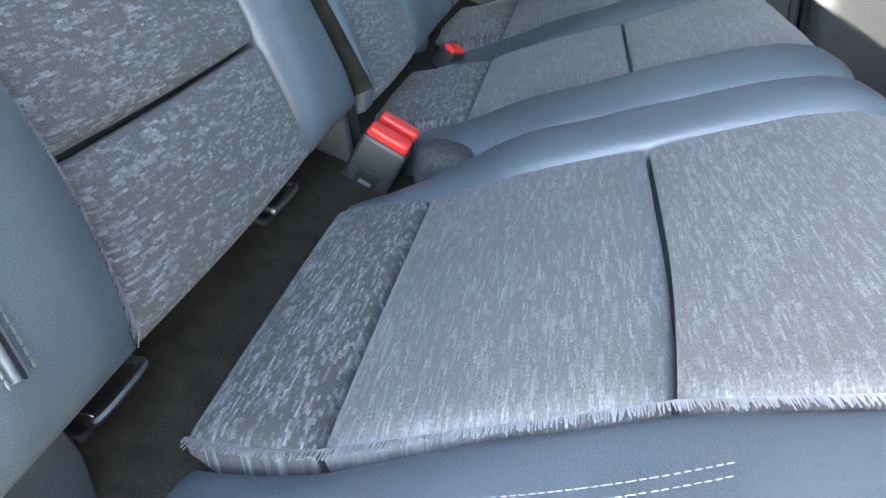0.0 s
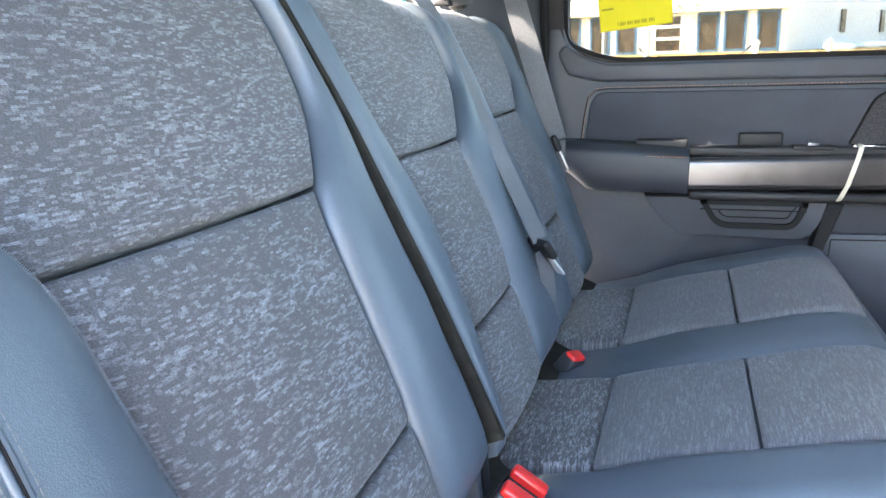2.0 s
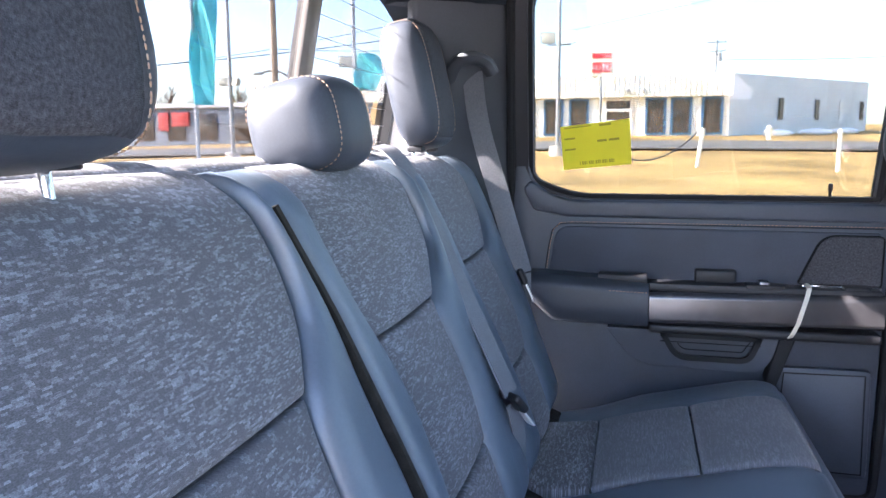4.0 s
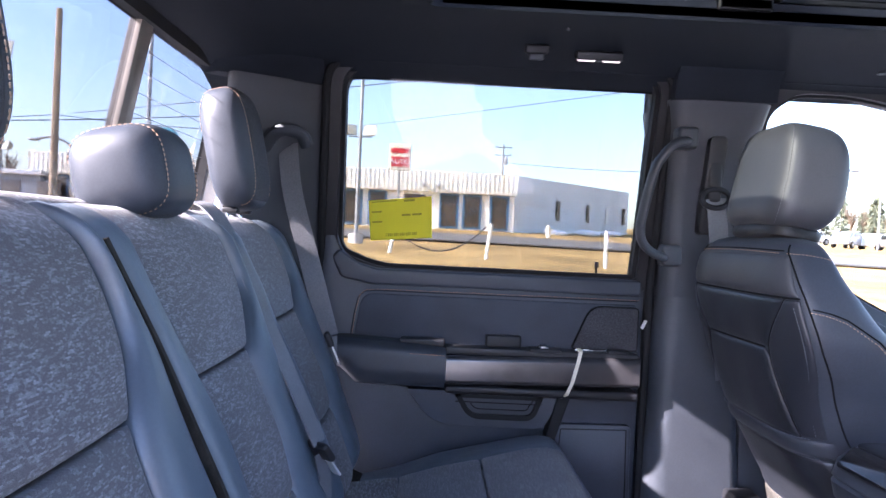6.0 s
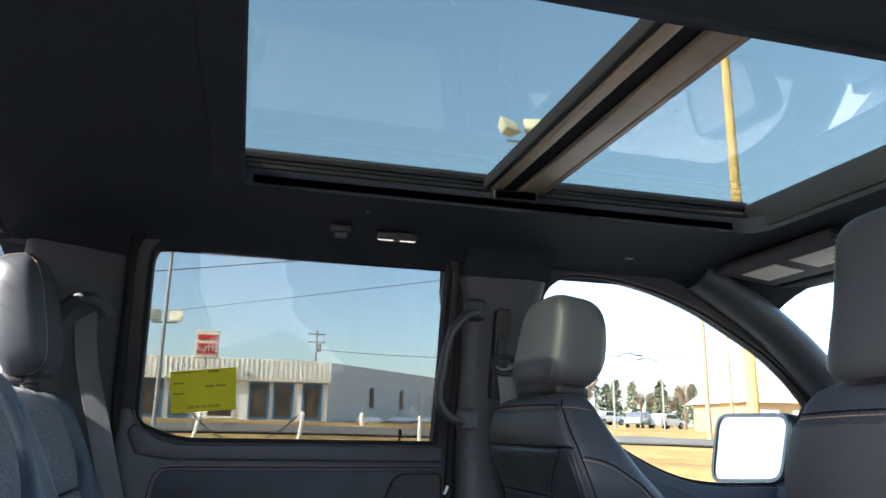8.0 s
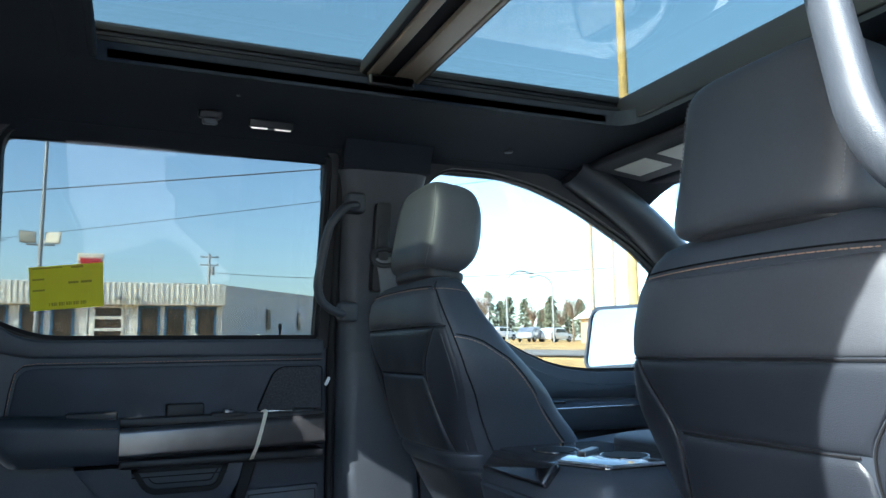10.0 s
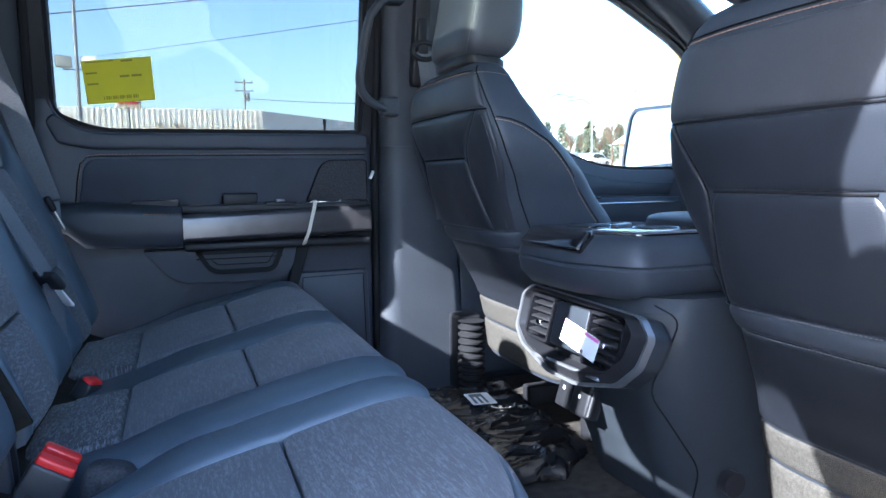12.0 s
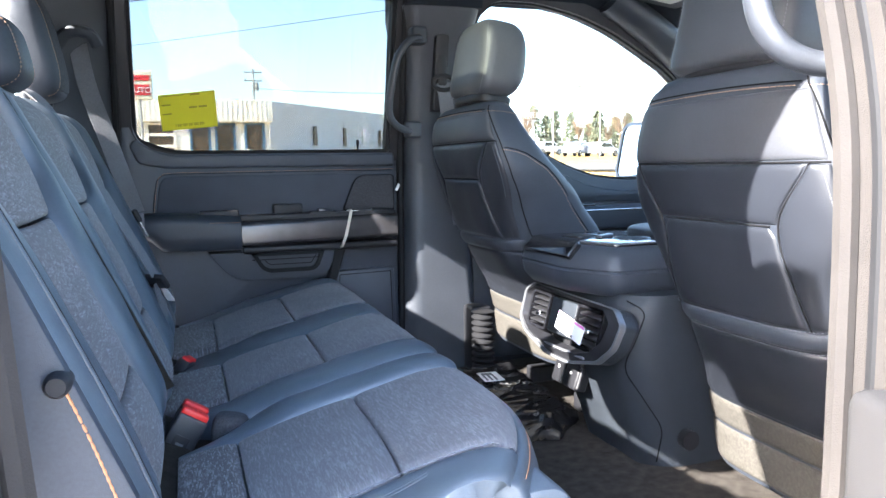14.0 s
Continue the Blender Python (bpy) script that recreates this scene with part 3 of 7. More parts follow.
# dashboard and windscreen close the cab in front
def build_front():
    d = thing("dashboard", (1.95, 0, 0.5), "dark soft-touch dashboard across the front of the cab", "dashboard")
    secs = []
    for y in (-0.95, -0.6, -0.3, 0, 0.3, 0.6, 0.84):
        secs.append([(x, y, z) for x, z in rounded([(1.72, 0.30), (1.70, 0.60), (1.78, 0.715), (2.15, 0.725), (2.35, 0.66), (2.35, 0.05), (1.95, 0.05)], 0.05, 4)])
    part("top_pad", loft(secs), PLASTIC_SOFT, d)
    w = thing("windscreen", (1.9, 0, 1.0), "clear raked windscreen with a dark edge", "windscreen", kind="structure")
    ob = part("pane", prism_quad([(1.74, -0.78, 1.262), (1.74, 0.66, 1.262), (2.33, 0.80, 0.700), (2.33, -0.92, 0.700)], 0.005), GLASS, w, "clear glass")
    ob.visible_shadow = False
    part("header_trim", box(1.66, 1.76, -0.82, 0.70, 1.238, 1.29, 0.012), HEADLINER, w)
    f = thing("firewall", (2.35, 0, 0.4), "dark front bulkhead behind the dashboard", "bulkhead", kind="structure")
    part("bulkhead_sheet", box(2.30, 2.36, -1.0, 0.9, -0.05, 0.70, 0.01), PLASTIC_BLACK, f)


def prism_quad(q, t):
    bm = bmesh.new()
    p = [Vector(v) for v in q]
    n = (p[1] - p[0]).cross(p[3] - p[0]).normalized() * t
    a = [bm.verts.new(v) for v in p]
    b = [bm.verts.new(v + n) for v in p]
    bm.faces.new(a)
    bm.faces.new(b[::-1])
    for i in range(4):
        bm.faces.new((a[i], b[i], b[(i + 1) % 4], a[(i + 1) % 4]))
    return bm


build_front()

# ---------------------------------------------------------------- roof windows
def build_sunroof():
    r = thing("roof_window", (0.75, 0, 1.36), "twin-panel glass roof window with black rails and a bronze-lit cross beam", "roof window", kind="structure")
    for x0, x1 in SUNROOF:
        part("glass_panel", box(x0 - 0.03, x1 + 0.03, MID_Y - 0.46, MID_Y + 0.46, 1.385, 1.390, 0), GLASS_ROOF, r, "blue-tinted roof glass")
        for s in (-1, 1):
            for k, (yy, zz, hh) in enumerate(((0.408, 1.330, 0.012), (0.420, 1.348, 0.010), (0.432, 1.364, 0.010))):
                part("rail", box(x0 - 0.02, x1 + 0.02, MID_Y + s * yy, MID_Y + s * (yy + 0.014), zz, zz + hh, 0.002), RUBBER if k % 2 else PLASTIC_BLACK, r)
            part("side_seal", box(x0 - 0.03, x1 + 0.03, MID_Y + s * 0.425, MID_Y + s * 0.475, 1.372, 1.384, 0.002), RUBBER, r)
            part("slide_strip", box(x0 + 0.02, x1 - 0.06, MID_Y + s * 0.399, MID_Y + s * 0.406, 1.318, 1.332, 0.002), SATIN if s > 0 and x0 < 0.5 else PLASTIC_BLACK, r, "worn grey slide strip")
            part("slide_block", box(0.685, 0.79, MID_Y + s * 0.385, MID_Y + s * 0.43, 1.318, 1.345, 0.006), PLASTIC_BLACK, r, "black slide block")
    x0, x1 = SUNROOF[0][0], SUNROOF[1][1]
    hole = rounded([(x0, MID_Y - SR_Y), (x1, MID_Y - SR_Y), (x1, MID_Y + SR_Y), (x0, MID_Y + SR_Y)], [0.03, 0.07, 0.07, 0.03], 6)
    part("rim", ring(hole, offset(hole, 0.014), "z", 1.298, 1.337), HEADLINER, r, "black rim round the opening")
    part("beam", box(0.690, 0.716, -0.54, 0.42, 1.350, 1.364, 0.004), BEAM, r, "narrow bronze-grey cross beam")
    for xa, xb in ((0.752, 0.800), (0.803, 0.813)):
        part("beam", box(xa, xb, -0.54, 0.42, 1.346, 1.358, 0.002), BEAM, r, "bronze-grey cross beam")
    part("beam_edge", box(0.676, 0.689, -0.54, 0.42, 1.354, 1.384, 0.003), RUBBER, r)
    part("beam_edge", box(0.814, 0.823, -0.54, 0.42, 1.352, 1.384, 0.003), RUBBER, r)
    part("beam_core", box(0.689, 0.814, -0.54, 0.42, 1.364, 1.384, 0.002), RUBBER, r)
    part("blind", box(0.085, 0.148, -0.47, 0.345, 1.300, 1.330, 0.008), HEADLINER, r, "rolled black blind edge")
    part("front_rail", box(1.37, 1.40, -0.50, 0.38, 1.31, 1.384, 0.006), PLASTIC_BLACK, r)
    part("roof_skin", box(-0.45, 0.10, -0.94, 0.82, 1.392, 1.408, 0.004), PAINT, r)
    for x0, x1 in ((1.41, 1.76),):
        part("roof_skin", box(x0, x1, -0.92, 0.80, 1.385, 1.40, 0.004), PAINT, r)
    for s in (-1, 1):
        part("roof_skin", box(0.10, 1.41, MID_Y + s * 0.462, MID_Y + s * 0.88, 1.392, 1.406, 0.004), PAINT, r)


build_sunroof()

# ================================================================ rear bench
def back_x(z):
    return -0.034 - 0.43 * (z - 0.455)


CUSHION_RUN = [(-0.08, 0.283), (-0.02, 0.290), (0.03, 0.295), (0.115, 0.310), (0.20, 0.335), (0.30, 0.360), (0.36, 0.375), (0.41, 0.387), (0.450, 0.392), (0.478, 0.386), (0.497, 0.366), (0.506, 0.335), (0.509, 0.295), (0.500, 0.150)]


def run_point(s):
    """A point (x, z) along the top of the cushion and down its nose; s is metres from the rear."""
    for (x0, z0), (x1, z1) in zip(CUSHION_RUN, CUSHION_RUN[1:]):
        d = math.hypot(x1 - x0, z1 - z0)
        if s <= d:
            return x0 + (x1 - x0) * s / d, z0 + (z1 - z0) * s / d
        s -= d
    return CUSHION_RUN[-1]


def run_at(x):
    s = 0.0
    for (x0, z0), (x1, z1) in zip(CUSHION_RUN, CUSHION_RUN[1:]):
        if x <= x1:
            return s + math.hypot(x1 - x0, z1 - z0) * (x - x0) / (x1 - x0)
        s += math.hypot(x1 - x0, z1 - z0)
    return s


def swept(x, y):
    """The near front corner of the bench sweeps back."""
    k = max(0.0, min(1.0, (x - 0.22) / 0.25))
    return x - 0.105 * (max(0.0, -0.5 - y) / 0.3) ** 2 * k * k * (3 - 2 * k)


def cushion_surface(ya, yb, s0, s1, dip=0.0, far_a=None, far_b=None, sink=0.0):
    """A strip of the cushion from y = ya to yb, and from s0 to s1 along it; the sides may change towards the front."""
    fa, fb = far_a or (lambda s: ya), far_b or (lambda s: yb)

    def f(u, v):
        s = s0 + (s1 - s0) * u
        x, z = run_point(s)
        y = fa(s) + (fb(s) - fa(s)) * v
        return swept(x, y), y, z - dip - sink * max(0.0, 1 - (s - 0.06) / 0.24)
    return f


def cushion_block(parent, y0, y1):
    """The foam core under the covers."""
    pts = rounded([(0.0, 0.10), (-0.01, 0.265), (0.11, 0.283), (0.30, 0.335), (0.40, 0.360), (0.455, 0.362), (0.483, 0.32), (0.480, 0.13)], 0.02, 3)
    part("cushion_core", prism(pts, "y", y0, y1, 0.008), VINYL, parent)


S_0 = run_at(-0.02)     # near rear edge of the covers
S_R, S_F, S_N = run_at(0.117), run_at(0.300), run_at(0.484)


def build_cushion(parent, inserts, vinyl, near_curve=None, rear=0.028):
    """inserts, vinyl: spans in y. Each insert has three pads, split by two cross seams."""
    for (a, b) in inserts:
        for s0, s1, nu in ((run_at(rear), S_R, 10), (S_R, S_F, 14), (S_F, S_N, 16)):
            fa = (lambda s, a=a: a + near_curve(s)) if near_curve else None
            part("cushion_insert", pad(cushion_surface(a, b, s0, s1, far_a=fa), nu, 20, 0.011, 0.016, 0.03, 0.0018, a * 7, 0.002), FABRIC_REAR if s0 < S_R - 0.01 else FABRIC_SEAT, parent, "grey flecked cloth insert")
    for (a, b) in vinyl:
        fb = (lambda s, b=b: b + near_curve(s)) if (near_curve and b < -0.6) else None
        inner = (lambda s: -0.276 - 0.046 * max(0.0, min(1.0, 1.9 - (s - S_0) / 0.105))) if abs(b + 0.276) < 0.01 else fb
        outer = (lambda s: -0.270 + 0.060 * max(0.0, min(1.0, 1.9 - (s - S_0) / 0.085))) if abs(a + 0.266) < 0.01 else None
        part("side_bolster", pad(cushion_surface(a, b, run_at(min(rear, 0.012)), S_N + 0.005, far_a=outer, far_b=inner, sink=0.026 if abs(b + 0.276) < 0.01 else 0.018), 26, 8, 0.017 if abs(b) < 0.3 and a < 0 else 0.009, 0.03, 0.03, 0.0028, a * 5), VINYL, parent, "dark blue-black vinyl bolster")


def build_nose(parent, y0, y1):
    part("cushion_nose", pad(cushion_surface(y0, y1, S_N - 0.002, S_N + 0.21), 10, 24, 0.010, 0.014, 0.03), VINYL, parent, "dark vinyl front face")
    s = S_N + 0.012
    x, z = run_point(s)
    if y0 < -0.6:
        part("seam_thread", stitches([(swept(x, y0 + 0.02 * k) + 0.0085, y0 + 0.02 * k, z + 0.002) for k in range(1, 9)], 0.005, 0.002, 0.0009), THREAD_ORANGE, parent, "copper stitching")


def back_surface(ya, yb, z0, z1, bow=0.0):
    """A panel of the backrest; ya, yb may be functions of z. bow: how far its middle stands forward."""
    fa = ya if callable(ya) else (lambda z: ya)
    fb = yb if callable(yb) else (lambda z: yb)

    def f(u, v):
        z = z0 + (z1 - z0) * v
        y = fa(z) + (fb(z) - fa(z)) * u
        x = back_x(z) + bow * (1 - (2 * u - 1) ** 2)
        if z > 0.83:
            k = (z - 0.83) / 0.06
            x -= 0.055 * k * k
        return x, y, z
    return f


BACK_TOP = 0.885
Z1, Z2 = 0.449, 0.668
CREASE = [(0.30, -0.208), (0.43, -0.212), (0.55, -0.218), (0.645, -0.231), (0.72, -0.240), (0.78, -0.257), (0.83, -0.270), (0.90, -0.290)]


def build_back(parent, y0, y1, insert_l, insert_r, cuts=(Z1, Z2), edge_l=None, edge_r=None, foot=0.352, roll=None):
    """One backrest from y0 to y1: cloth panels between vinyl bolsters. insert_l, insert_r give the cloth's sides at a height."""
    core = rounded([(back_x(0.36) - 0.035, 0.36), (back_x(0.85) - 0.03, 0.85), (back_x(0.85) - 0.075, 0.872), (back_x(0.85) - 0.11, 0.85), (back_x(0.36) - 0.12, 0.36)], 0.015, 3)
    part("back_core", prism(core, "y", y0 + 0.01, y1 - 0.01, 0.008), VINYL, parent)
    zs = [foot, *cuts, BACK_TOP]
    for a, b in zip(zs, zs[1:]):
        part("back_insert", pad(back_surface(insert_l, insert_r, a, b, 0.004), 18, 16, 0.010, 0.013, 0.03, 0.0018, y0 * 3 + a, 0.0024), FABRIC, parent, "grey flecked cloth insert")
    part("side_bolster", pad(back_surface(edge_l or y0, insert_l, foot, BACK_TOP - 0.004), 10, 26, 0.034 if y0 < -0.7 else 0.026, 0.05, 0.03, 0.0018, y0), VINYL, parent, "dark blue-black vinyl bolster")
    part("side_bolster", pad(back_surface(insert_r, edge_r or y1, foot, BACK_TOP - 0.004), 10, 26, 0.026, 0.05, 0.03, 0.0018, y1), VINYL, parent, "dark blue-black vinyl bolster")
    top = [(back_x(BACK_TOP) + dx, z) for dx, z in ((-0.050, 0.875), (-0.075, 0.892), (-0.115, 0.893), (-0.145, 0.875), (-0.150, 0.80), (-0.060, 0.80))]
    part("top_roll", prism(rounded(top, 0.012, 3), "y", (roll or (y0, y1))[0] + 0.004, (roll or (y0, y1))[1] - 0.004, 0.012, 3), FABRIC, parent, "cloth-covered top edge")


def curve_y(rows):
    return lambda z: sum(lerp_table(z + d, rows) for d in (-0.028, -0.017, -0.006, 0.006, 0.017, 0.028)) / 6


def build_headrest(parent, yc, half, zc, xc, front_cloth, lab):
    h = part("headrest", pillow((xc, yc, zc), half, 3.4, 3.2, (0, -12, 0)), LEATHER, parent, lab)
    m = Matrix.Translation((xc, yc, zc)) @ pose(0, 0, 0, 0, -12, 0)
    if front_cloth:
        def f(u, v):
            y, z = (u - 0.5) * 2 * half[1] * 0.64, (v - 0.5) * 2 * half[2] * 0.90
            k = max(0.02, 1 - abs(z / half[2]) ** 3.4)
            x = half[0] * (k ** (1 / 3.4)) * max(0.05, 1 - abs(y / half[1] / max(0.3, k ** (1 / 3.4))) ** 3.2) ** (1 / 3.2)
            return m @ Vector((x - 0.003, y, z))
        part("front_panel", pad(f, 14, 14, 0.006, 0.01, 0.012), FABRIC_FINE, h, "dark flecked cloth front")
    for s in (-1, 1):
        pts = []
        ky = 0.66
        for i in range(41):
            t = radians(-82 + 245 * i / 40)
            lo, hi = 0.0, 1.5
            for _ in range(24):
                r = (lo + hi) / 2
                out = (abs(r * math.cos(t)) ** 3.2 + ky ** 3.2) ** (3.4 / 3.2) + abs(r * math.sin(t)) ** 3.4 > 1
                lo, hi = (lo, r) if out else (r, hi)
            pts.append(m @ Vector((half[0] * lo * math.cos(t) * 1.02, s * half[1] * ky * 1.01, half[2] * lo * math.sin(t) * 1.015)))
        part("seam_thread", stitches(pts, 0.0045, 0.0028, 0.0010), THREAD_COPPER, h, "copper stitching")
    for s in (-1, 1):
        y = yc + s * min(0.06, half[1] * 0.5)
        part("post", tube([(xc - 0.004, y, zc - half[2] * 0.9), (xc + 0.005, y, zc - half[2] - 0.05)], 0.0065, 10), CHROME, h, "chrome post")
        part("post_collar", place(box(-0.016, 0.016, -0.013, 0.013, -0.006, 0.006, 0.003), Matrix.Translation((xc + 0.008, y, 0.898))), PLASTIC_BLACK, h)


def fringe(pts, way, length, seed):
    """Short thread ends along a cut edge."""
    rng = random.Random(seed)
    bm = bmesh.new()
    w = Vector(way).normalized()
    for p in pts:
        p = Vector(p)
        q = p + w * length * rng.uniform(0.25, 1.0) + Vector((rng.uniform(-1, 1), 0, rng.uniform(-1, 1))) * 0.0012
        tube([p - w * 0.004, q], [0.0005, 0.0003], 3, bm=bm)
    return bm


FRINGE = material("frayed_thread", (0.30, 0.30, 0.32), 0.7)


def build_rear_seats():
    a = thing("rear_seat", (0.2, -0.54, FLOOR_Z), "single rear seat in grey flecked cloth with dark vinyl bolsters", "car seat", "rear seats")
    cushion_block(a, -0.785, -0.335)
    near = lambda s: 0.036 * max(0.0, 1 - (s - S_0) / 0.16) ** 2 - 0.035 * max(0.0, (s - S_0 - 0.33) / 0.2)
    build_cushion(a, [(-0.688, -0.366)], [(-0.80, -0.690), (-0.364, -0.276)], near)
    build_nose(a, -0.795, -0.278)
    for dy in (0.0, 0.007):
        pts = [Vector((swept(run_point(s)[0], -0.749 + dy), -0.749 + dy, run_point(s)[1] + 0.0158)) for s in [S_0 + 0.16 + 0.012 * k for k in range(18)]]
        part("seam_thread", stitches(pts, 0.0028, 0.0010, 0.00042), THREAD_GREY, a, "pale double stitching")
    rim = [(swept(run_point(s)[0], -0.688 + near(s)), -0.688 + near(s), run_point(s)[1] + 0.004) for s in [S_0 + 0.05 + 0.0011 * k for k in range(400)]]
    part("cloth_fringe", fringe(rim, (0, -1, 0.25), 0.0075, 1), FRINGE, a, "pale frayed cloth edge")
    ll = curve_y([(0.30, -0.672), (0.37, -0.655), (0.40, -0.641), (0.455, -0.630), (0.51, -0.631), (0.56, -0.638), (0.61, -0.645), (0.66, -0.648), (0.685, -0.663), (0.71, -0.682), (0.76, -0.70), (0.9, -0.70)])
    rr = curve_y([(0.30, -0.372), (0.396, -0.362), (0.46, -0.351), (0.52, -0.349), (0.60, -0.348), (0.65, -0.343), (0.672, -0.336), (0.70, -0.309), (0.73, -0.292), (0.76, -0.287), (0.82, -0.288), (0.87, -0.308), (0.9, -0.312)])
    crease = curve_y(CREASE)
    build_back(a, -0.80, -0.285, ll, rr, edge_r=lambda z: crease(z) - 0.004)
    rim = [(back_x(z) + 0.004, ll(z), z) for z in [0.36 + 0.0011 * k for k in range(300)]]
    part("cloth_fringe", fringe(rim, (0.35, -1, -0.2), 0.009, 2), FRINGE, a, "pale frayed cloth edge")
    build_headrest(a, -0.585, (0.062, 0.140, 0.122), 1.012, -0.228, True, "outer headrest, cloth front with leather sides")
    welt = lambda dx, dy: [(back_x(z) + dx + 0.0363 * (0.72 + 0.28 * (1 - ((z - 0.617) / 0.265) ** 2)), -0.734 - 0.010 * max(0.0, (0.47 - z) / 0.07) + dy, z) for z in [0.40 + 0.02 * k for k in range(23)]]
    part("seam_groove", tube(welt(0.0022, 0.0), 0.0007, 6), SEAM, a)
    for dy in (-0.0024, 0.0024):
        part("seam_welt", tube(welt(-0.0004, dy), 0.0026, 10), VINYL, a, "raised vinyl welt")
    for dy in (-0.0078, 0.0078):
        part("seam_thread", stitches(welt(0.0004, dy), 0.0042, 0.0012, 0.0009), THREAD_SOFT, a, "pale double stitching")
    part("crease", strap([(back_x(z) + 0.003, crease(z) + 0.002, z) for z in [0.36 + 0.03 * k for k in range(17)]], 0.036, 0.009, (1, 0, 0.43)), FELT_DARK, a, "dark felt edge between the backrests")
    pts = smooth_path([(-0.046, -0.812, 0.540), (-0.029, -0.812, 0.493), (-0.014, -0.812, 0.445), (0.0, -0.812, 0.40), (0.008, -0.812, 0.36)], 6)
    part("side_shell", prism(rounded([(-0.22, 0.28), (0.020, 0.30), (0.012, 0.42), (-0.085, 0.66), (-0.185, 0.88), (-0.32, 0.88)], 0.03, 4), "y", -0.812, -0.795, 0.006), LEATHER, a)
    part("seam_thread", stitches([(p.x, -0.8135, p.z) for p in pts], 0.008, 0.003, 0.0016), THREAD_ORANGE, a, "copper stitching")
    cover = [(-0.806, 0.392), (-0.736, 0.382), (-0.722, 0.361), (-0.711, 0.328), (-0.712, 0.27), (-0.806, 0.27)]
    part("hinge_cover", prism(rounded(cover, 0.012, 4), "x", -0.055, 0.006, 0.008, 3), PLASTIC, a, "smooth grey plastic hinge cover")
    plate = rounded([(-0.060, 0.24), (-0.004, 0.24), (0.010, 0.300), (0.004, 0.385), (-0.016, 0.405), (-0.060, 0.36)], 0.014, 4)
    part("hinge_bracket", prism(plate, "y", -0.252, -0.238, 0.005, 3), PLASTIC_SOFT, a, "dark moulded hinge bracket cover")
    part("hinge_bracket", prism(plate, "y", -0.222, -0.205, 0.005, 3), PLASTIC_BLACK, a, "black hinge bracket")
    part("release_knob", tube([(-0.052, -0.80, 0.549), (-0.052, -0.822, 0.549), (-0.052, -0.826, 0.549)], [0.012, 0.011, 0.008], 18), PLASTIC_BLACK, a, "round black release knob")
    b = thing("rear_seat", (0.2, 0.2, FLOOR_Z), "double rear seat in grey flecked cloth with dark vinyl bolsters", "car seat", "rear seats")
    cushion_block(b, -0.195, 0.70)
    build_cushion(b, [(-0.152, 0.118), (0.272, 0.605)], [(-0.266, -0.154), (0.120, 0.270), (0.607, 0.715)], rear=-0.045)
    build_nose(b, -0.268, 0.70)
    ml = curve_y([(0.30, -0.180), (0.40, -0.170), (0.456, -0.150), (0.505, -0.134), (0.57, -0.128), (0.62, -0.134), (0.67, -0.151), (0.72, -0.174), (0.76, -0.182), (0.9, -0.196)])
    mr = curve_y([(0.30, 0.060), (0.40, 0.075), (0.46, 0.094), (0.51, 0.119), (0.60, 0.119), (0.655, 0.114), (0.685, 0.133), (0.715, 0.178), (0.745, 0.208), (0.80, 0.207), (0.9, 0.195)])
    crease = curve_y(CREASE)
    build_back(b, -0.206, 0.236, ml, mr, (0.458, 0.671), edge_l=lambda z: crease(z) + 0.006, foot=0.338, roll=(-0.282, 0.236))
    fl = curve_y([(0.30, 0.385), (0.48, 0.372), (0.60, 0.345), (0.685, 0.317), (0.9, 0.29)])
    fr = curve_y([(0.30, 0.53), (0.43, 0.560), (0.48, 0.552), (0.53, 0.600), (0.62, 0.580), (0.69, 0.556), (0.73, 0.622), (0.80, 0.632), (0.9, 0.605)])
    build_back(b, 0.244, 0.700, fl, fr, (0.478, 0.688), foot=0.338)
    build_headrest(b, -0.008, (0.070, 0.089, 0.066), 0.931, -0.258, False, "low middle headrest in smooth grey leather")
    build_headrest(b, 0.528, (0.052, 0.100, 0.131), 1.027, -0.262, True, "outer headrest, cloth front with leather sides")
    return a, b


seat_near, seat_far = build_rear_seats()

# carpeted panel and latches behind the cushions
def build_bench_gap():
    t = thing("seat_base_panel", (-0.05, 0, 0.2), "dark felt panel between the rear cushion and backrest", "trim panel", kind="structure")
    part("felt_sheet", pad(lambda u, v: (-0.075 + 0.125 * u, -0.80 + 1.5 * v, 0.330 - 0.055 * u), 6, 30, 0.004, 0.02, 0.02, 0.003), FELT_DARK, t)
    part("base_felt", box(-0.02, 0.445, -0.79, 0.69, 0.06, 0.268, 0.01), CARPET, t, "dark felt under the cushions")
    for y in (-0.659, -0.392):
        c = thing("child_seat_anchor", (0.0, y, 0.29), "dark steel wire child-seat anchor in a black recess", "anchor", "child seat anchors")
        part("recess", place(box(-0.030, 0.022, -0.034, 0.034, -0.03, 0.0, 0.005), Matrix.Translation((-0.034, y, 0.321)) @ pose(0, 0, 0, 0, 24, 0)), PLASTIC_BLACK, c, "black plastic recess")
        part("wire_loop", tube(smooth_path([(-0.05, y + 0.026, 0.325), (-0.016, y + 0.026, 0.322), (-0.010, y + 0.022, 0.320), (-0.010, y - 0.022, 0.320), (-0.016, y - 0.026, 0.322), (-0.05, y - 0.026, 0.325)], 5), 0.0034, 8), STEEL, c, "bare steel loop")


build_bench_gap()


